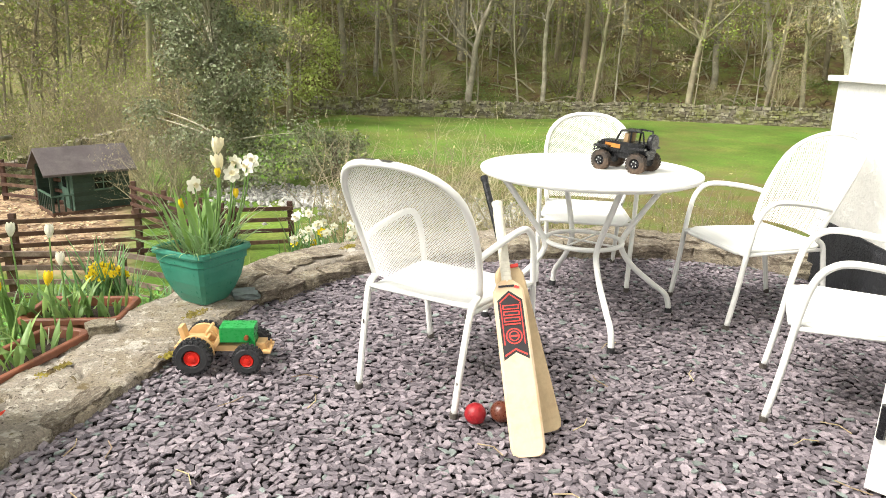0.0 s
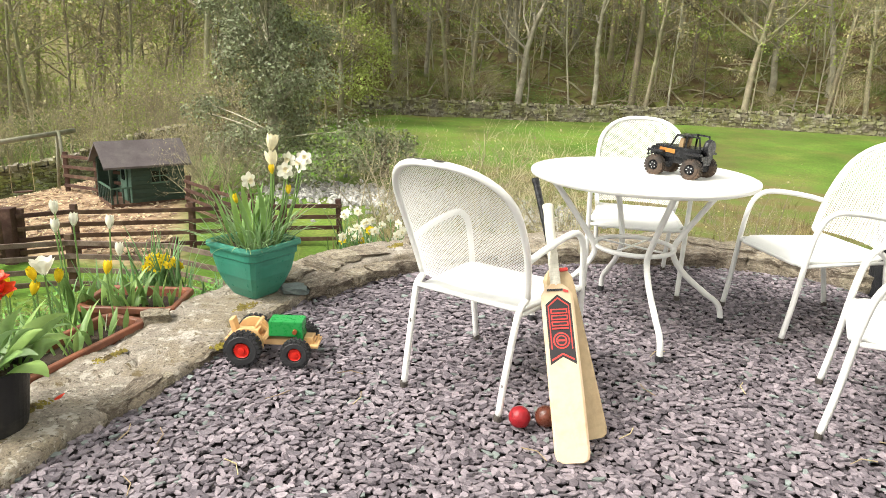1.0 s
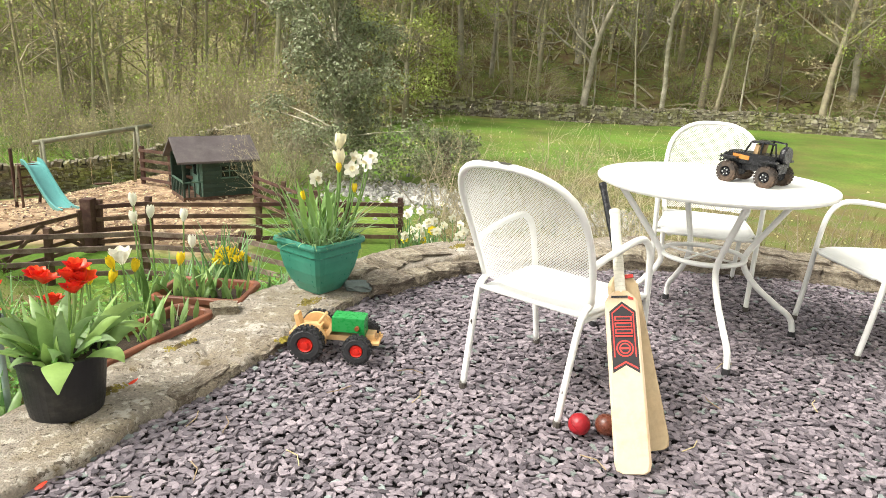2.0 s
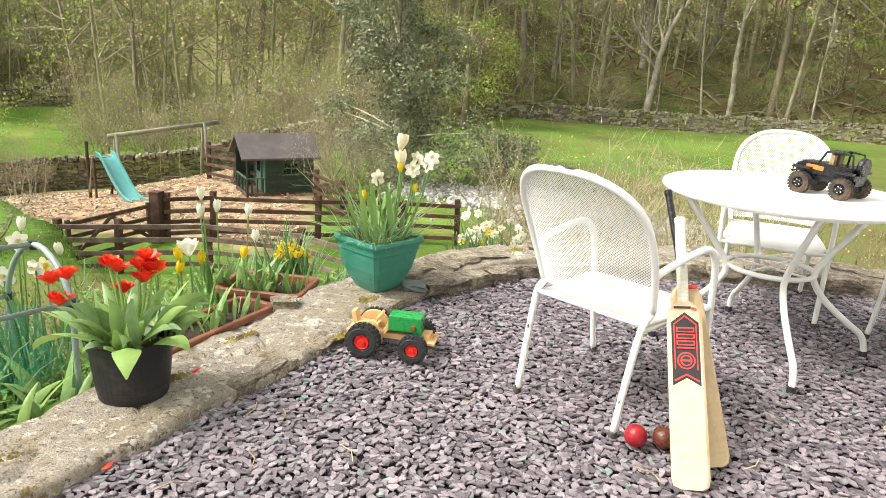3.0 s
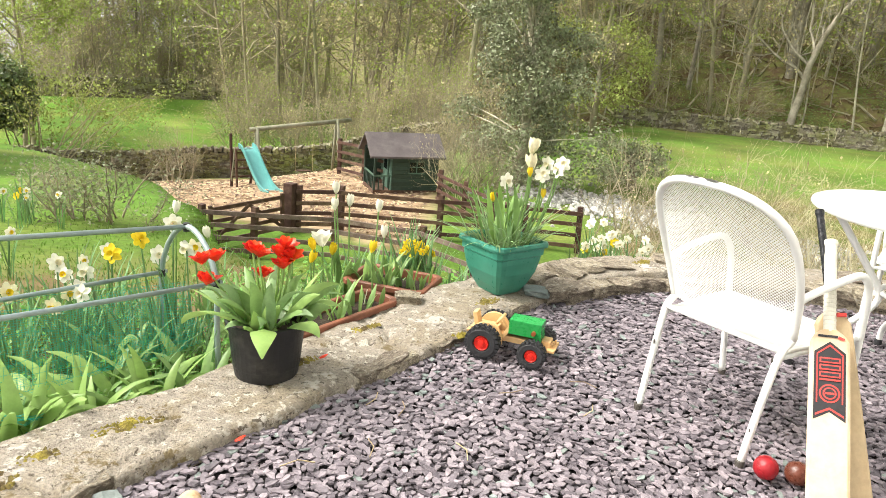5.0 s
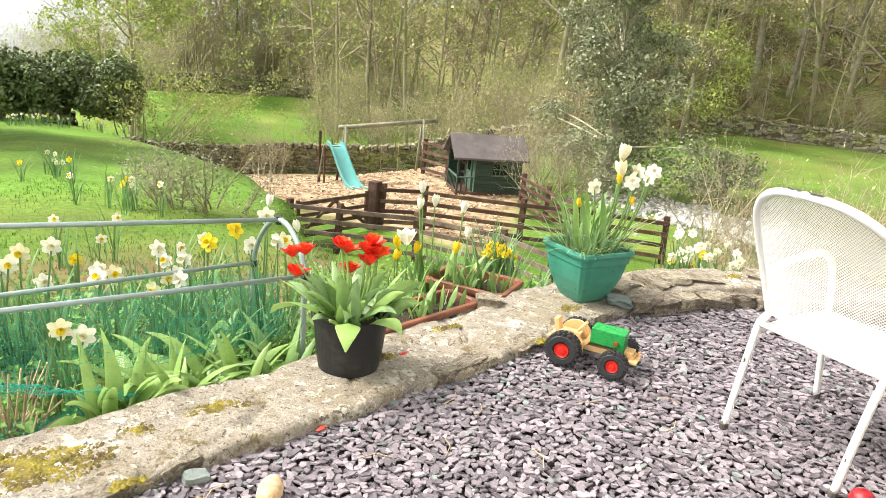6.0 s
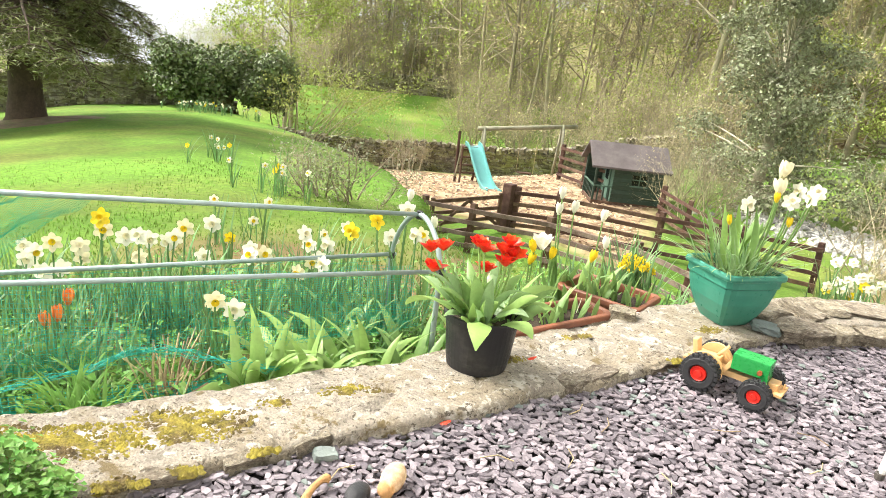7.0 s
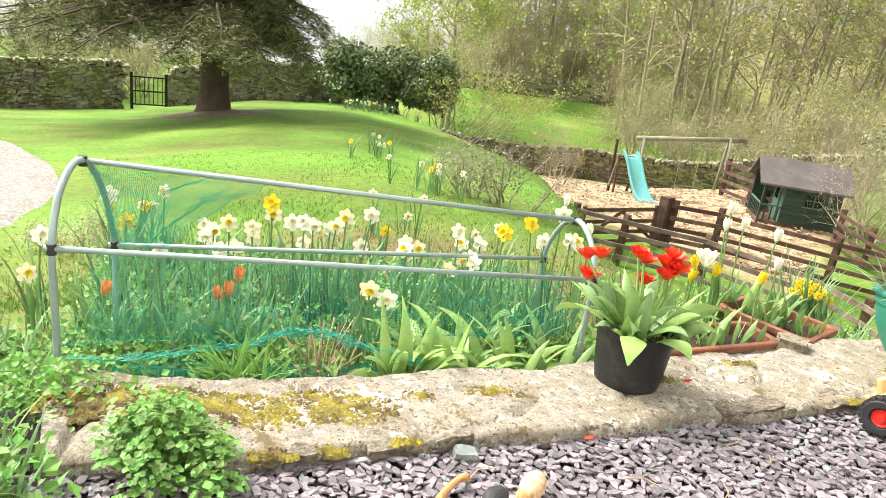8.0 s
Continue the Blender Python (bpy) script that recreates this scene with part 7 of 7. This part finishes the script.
# ---------- small toy on the slate ----------
g = Geo()
prof = [(math.sin(math.pi * k / 10), -math.cos(math.pi * k / 10)) for k in range(1, 10)]
g.lathe(prof, 16, pose(0.02, 0.09, 0.026, 12, -8, 20) @ Matrix.Diagonal((0.033, 0.05, 0.032, 1)))
g.lathe(prof, 12, pose(0.034, 0.05, 0.02, 0, 0, 30) @ Matrix.Diagonal((0.024, 0.03, 0.024, 1)))
g.tube(smooth_path([(-0.06, -0.16, 0.014), (-0.088, -0.1, 0.02), (-0.098, -0.055, 0.024), (-0.094, -0.03, 0.022)], 3), [0.012, 0.012, 0.011, 0.01, 0.009, 0.0085, 0.009, 0.011, 0.013, 0.008], 8)
tan = len(g.f)
g.lathe(prof, 14, pose(0.0, -0.02, 0.02, 0, 10, 15) @ Matrix.Diagonal((0.03, 0.045, 0.022, 1)))
toy = g.make("toy_figure", mat("tan and cream plush", (0.46, 0.25, 0.1), 0.8, 0.2, 20, 120, 0.5, other=(0.72, 0.58, 0.4), mix_scale=12, mix_at=0.62), smooth=True)
toy.data.materials.append(RUBBER)
for p in toy.data.polygons[tan:]:
    p.material_index = 1
toy.matrix_world = pose(-1.33, 1.3, 0.008)
tagged(toy, "small tan and black toy figure lying on the slate", "toy")

# ---------- wall stones and moss ----------
def build_wall_pieces():
    rng = random.Random(6)
    stones = [stone_mesh(rng, 1, 1, 1, STONE) for _ in range(9)]
    inn = smooth_path([(*p, 0) for p in INNER], 10)
    out = smooth_path([(*p, 0) for p in OUTER], 10)
    def put(x, y, z, sx, sy, sz, rz):
        o = new("stone", stones[rng.randrange(len(stones))])
        o.parent = terrace_wall
        o.matrix_basis = pose(x, y, z, rng.uniform(-5, 5), rng.uniform(-5, 5), rz) @ Matrix.Diagonal((sx, sy, sz, 1))
    s = 0
    for i in range(84, len(inn) - 2):
        a, b = inn[i], inn[i + 1]
        s += (b - a).length
        if s > 0.15:
            d = (b - a).normalized()
            rz = math.degrees(math.atan2(d.y, d.x))
            inw = Vector((d.y, -d.x, 0))
            w = s * rng.uniform(1.05, 1.3)
            back = i > 115
            put(a.x + inw.x * 0.0, a.y + inw.y * 0.0, 0.04 if back else 0.025, w, rng.uniform(0.15, 0.22), rng.uniform(0.1, 0.13) if back else rng.uniform(0.07, 0.1), rz + rng.uniform(-8, 8))
            if rng.random() < 0.8:
                q = inn[i].lerp(out[i], rng.uniform(0.4, 0.75))
                put(q.x, q.y, cap_height(q.x, q.y) - 0.008, w * rng.uniform(0.9, 1.2), rng.uniform(0.16, 0.24), rng.uniform(0.04, 0.07), rz + rng.uniform(-20, 20))
            s = 0
    for i in range(34, 84, 3):
        a, b = inn[i], inn[i + 1]
        d = (b - a).normalized()
        rz = math.degrees(math.atan2(d.y, d.x))
        if rng.random() < 0.5:
            put(a.x - d.y * 0.035, a.y + d.x * 0.035, 0.006, rng.uniform(0.1, 0.22), rng.uniform(0.07, 0.1), rng.uniform(0.06, 0.075), rz + rng.uniform(-6, 6))
    for x, y, z, sx, sy, sz, rz in ((-1.43, 3.0, 0.045, 0.12, 0.1, 0.07, 30), (-0.84, 3.52, 0.045, 0.2, 0.14, 0.07, 50)):
        put(x, y, z, sx, sy, sz, rz)
    o = new("stone", stone_mesh(rng, 0.13, 0.09, 0.03, mat("blue-grey slate", (0.14, 0.17, 0.16), 0.6, 0.2, 20, 80, 0.4)))
    o.parent, o.matrix_basis = terrace_wall, pose(-0.93, 3.42, 0.062, 3, 4, 20)
    # moss
    for k, (x, y, r, e) in enumerate(((-1.85, 1.12, 0.17, 0.95), (-1.79, 1.38, 0.045, 1.2), (-1.70, 1.6, 0.06, 1.6), (-1.68, 1.01, 0.035, 1.3), (-1.73, 0.86, 0.04, 1.8), (-1.98, 0.84, 0.16, 1.3), (-1.5, 2.21, 0.05, 1.5), (-2.12, 0.62, 0.17, 1.2),
                                     (-0.78, 3.98, 0.06, 1.6), (-0.5, 4.16, 0.05, 1.5), (-1.45, 2.62, 0.045, 1.6), (-1.08, 2.76, 0.03, 1.0), (-1.1, 3.2, 0.06, 1.3), (-1.62, 1.2, 0.03, 1.5), (-1.88, 0.98, 0.05, 1.5))):
        g = Geo()
        n, ring = 22, 6
        g.v.append((x, y, cap_height(x, y) + 0.012))
        for j in range(1, ring + 1):
            for i in range(n):
                a = 2 * math.pi * i / n
                rr = r * j / ring * (1 + 0.4 * noise.noise((math.cos(a) * 1.7, math.sin(a) * 1.7, k * 3.1)) + 0.22 * noise.noise((math.cos(a) * 5, math.sin(a) * 5, k)))
                px, py = x + rr * math.cos(a) * 0.62, y + rr * math.sin(a) * e * 0.8
                px += (py - y) * 0.42
                f = 1 - (j / ring) ** 2
                g.v.append((px, py, cap_height(px, py) - 0.012 + f * 0.014 + 0.012 * noise.noise((px * 30, py * 30, 0)) + 0.008 * abs(noise.noise((px * 70, py * 70, 0)))))
        for i in range(n):
            g.f.append((0, 1 + i, 1 + (i + 1) % n))
        for j in range(ring - 1):
            for i in range(n):
                a, b = 1 + j * n + i, 1 + j * n + (i + 1) % n
                g.f.append((a, a + n, b + n, b))
        for q in range(int(26000 * r * r * e)):
            a, d = rng.uniform(0, 6.283), rng.random() ** 0.6 * r * 1.12
            d *= 1 + 0.4 * noise.noise((math.cos(a) * 1.7, math.sin(a) * 1.7, k * 3.1)) + 0.22 * noise.noise((math.cos(a) * 5, math.sin(a) * 5, k))
            px, py = x + d * math.cos(a) * 0.62, y + d * math.sin(a) * e * 0.8
            px += (py - y) * 0.42
            if noise.noise((px * 22, py * 22, 5)) < -0.3:
                continue
            z, t = cap_height(px, py), rng.uniform(0.006, 0.012)
            b0 = rng.uniform(0, 6.283)
            g.add([(px + t * math.cos(b0 + i * 1.2566), py + t * math.sin(b0 + i * 1.2566), z - 0.004) for i in range(5)] + [(px + rng.gauss(0, 0.002), py + rng.gauss(0, 0.002), z + rng.uniform(0.003, 0.0075))], [(i, (i + 1) % 5, 5) for i in range(5)])
        g.make("moss_patch", MOSS, terrace_wall, "yellow-green moss patch", smooth=True)
build_wall_pieces()

# ---------- slate chippings ----------
def chip_geo(rng):
    n = rng.choice((4, 5, 5, 6))
    L, W, H = rng.uniform(0.011, 0.026), rng.uniform(0.008, 0.016), rng.uniform(0.0013, 0.003)
    pts = []
    for k in range(n):
        a = 2 * math.pi * (k + rng.uniform(-0.36, 0.36)) / n
        pts.append((L * math.cos(a) * rng.uniform(0.8, 1.1), W * math.sin(a) * rng.uniform(0.8, 1.1)))
    v = [(x * 0.94, y * 0.94, H + rng.uniform(-0.0006, 0.0006)) for x, y in pts] + [(x, y, -H) for x, y in pts]
    f = [tuple(range(n))] + [(i, n + i, n + (i + 1) % n, (i + 1) % n) for i in range(n)]
    return v, f

def chip_pose(rng, x, y):
    return pose(x, y, rng.uniform(-0.009, 0.006), rng.gauss(0, 9), rng.gauss(0, 9), rng.uniform(0, 360))

def build_chips():
    rng = random.Random(17)
    kinds = [chip_geo(rng) for _ in range(60)]
    plum, green, parts = Geo(), Geo(), []
    step = 0.0182
    for j in range(int(4.35 / step)):
        for i in range(int(4.7 / step)):
            x, y = -2.4 + step * (i + rng.uniform(-0.5, 0.5)), 0.1 + step * (j + rng.uniform(-0.5, 0.5))
            if y < 1.0 and x > -1.0:
                continue
            if x > 2.1 + 0.14 * (y - 3.9) or not inside(x, y, 0.0):
                continue
            if -1.3 < x < -0.95 and 1.42 < y < 1.77 and len(parts) < 300:
                parts.append((x, y))
                continue
            v, f = kinds[rng.randrange(60)]
            m = chip_pose(rng, x, y)
            (green if rng.random() < 0.04 else plum).add([m @ Vector(p) for p in v], f)
    # coarser spread on the rest of the terrace, round the house side
    step = 0.032
    for j in range(int(6.0 / step)):
        for i in range(int(4.5 / step)):
            x, y = -1.9 + step * (i + rng.uniform(-0.5, 0.5)), -5.0 + step * (j + rng.uniform(-0.5, 0.5))
            if (y > 0.1 and x < -1.0) or x > 2.1 + 0.14 * (y - 3.9) or not inside(x, y, 0.0):
                continue
            v, f = kinds[rng.randrange(60)]
            m = chip_pose(rng, x, y) @ Matrix.Scale(1.7, 4)
            plum.add([m @ Vector(p) for p in v], f)
    tagged(plum.make("slate_chippings", SLATE), "plum-grey slate chippings spread over the terrace", "gravel", kind="stuff")
    tagged(green.make("green_slate_chippings", SLATE_G), "scattered green slate chippings", "gravel", kind="stuff")
    meshes = []
    for v, f in kinds[:12]:
        me = bpy.data.meshes.new("slate_chip")
        me.from_pydata(v, [], f)
        me.materials.append(SLATE1)
        meshes.append(me)
    for x, y in parts:
        o = new("slate_chip", meshes[rng.randrange(12)])
        o.parent, o.matrix_basis = terrace_floor, chip_pose(rng, x, y)
    # a few stray bits: a larger green slate, twigs and a fallen red petal
    o = new("stone", stone_mesh(rng, 0.07, 0.045, 0.03, SLATE_G))
    o.parent, o.matrix_basis = terrace_floor, pose(-1.525, 1.345, 0.012, 4, 6, 60)
    tw = Geo()
    for k in range(26):
        x, y, a = rng.uniform(-1.6, 1.5), rng.uniform(1.1, 3.6), rng.uniform(0, 6.28)
        if inside(x - 0.1, y):
            tw.tube([(x, y, 0.008), (x + 0.05 * math.cos(a), y + 0.05 * math.sin(a), 0.013), (x + 0.1 * math.cos(a + 0.3), y + 0.1 * math.sin(a + 0.3), 0.008)], 0.0018, 4)
    tagged(tw.make("dry_twigs", STRAW), "dry straw and twigs on the slate", "twigs", kind="stuff")
    for p in ((-1.42, 1.72, 0.012), (-1.42, 2.2, 0.085)):
        q = Geo().strap((0, 0, 0), 1.0, 1.2, 0.035, 0.02, 0.6, 4, 0.2, 0.3).make("fallen_petal", PETAL_R)
        q.matrix_world = pose(*p)
        tagged(q, "fallen red tulip petal", "petal")
build_chips()

# ---------- rough grass ----------
def build_grass():
    rng = random.Random(23)
    r = Geo()
    for k in range(2600):
        x, y = rng.uniform(-2.0, 9.0), 5.0 + 16 * rng.random() ** 1.2
        if noise.noise((x * 0.6, y * 0.6, 4)) < -0.12:
            continue
        z = gz(x, y)
        for q in range(4):
            r.strap((x + rng.gauss(0, 0.05), y + rng.gauss(0, 0.05), z), rng.uniform(0, 6.28), rng.uniform(0.05, 0.6), rng.uniform(0.15, 0.42), rng.uniform(0.008, 0.016), rng.uniform(0.4, 1.6), 3, 0.0, 0.2)
    tagged(r.make("rough_grass", ROUGH), "tussocky dry and green rough grass on the bank", "grass", kind="stuff")
def build_lawn_grass():
    rng = random.Random(29)
    g = Geo()
    for k in range(15000):
        b, d = radians(rng.uniform(36, 88)), 3.4 + 6.5 * rng.random() ** 1.5
        x, y = -0.25 - d * math.sin(b), 0.19 + d * math.cos(b)
        if below_crest(x, y) > 0.3 or (x < -5.0 and y < 1.9):
            continue
        z, h = gz(x, y), rng.uniform(0, 6.283)
        t = 1.0 + 0.8 * noise.noise((x * 0.9, y * 0.9, 17))
        for q in range(2):
            g.strap((x + rng.gauss(0, 0.03), y + rng.gauss(0, 0.03), z - 0.01), h + q * 2.6, rng.uniform(0.1, 0.8), rng.uniform(0.018, 0.04) * t, rng.uniform(0.004, 0.008), 1.2, 2, 0.0, 0.2)
    tagged(g.make("lawn_grass", LAWNBLADE), "short tufted grass over the lawn", "grass", kind="stuff")
LAWNBLADE = mat("lawn blade", (0.13, 0.225, 0.035), 0.7, 0.2, 1, 20, 0, island=0.45, translucent=0.3, spec=0.15)
build_lawn_grass()
ROUGH = mat("rough grass", (0.27, 0.22, 0.1), 0.7, 0.25, 1, 20, 0, other=(0.15, 0.21, 0.05), mix_scale=0.7, mix_at=0.5, island=0.35, translucent=0.3)
build_grass()
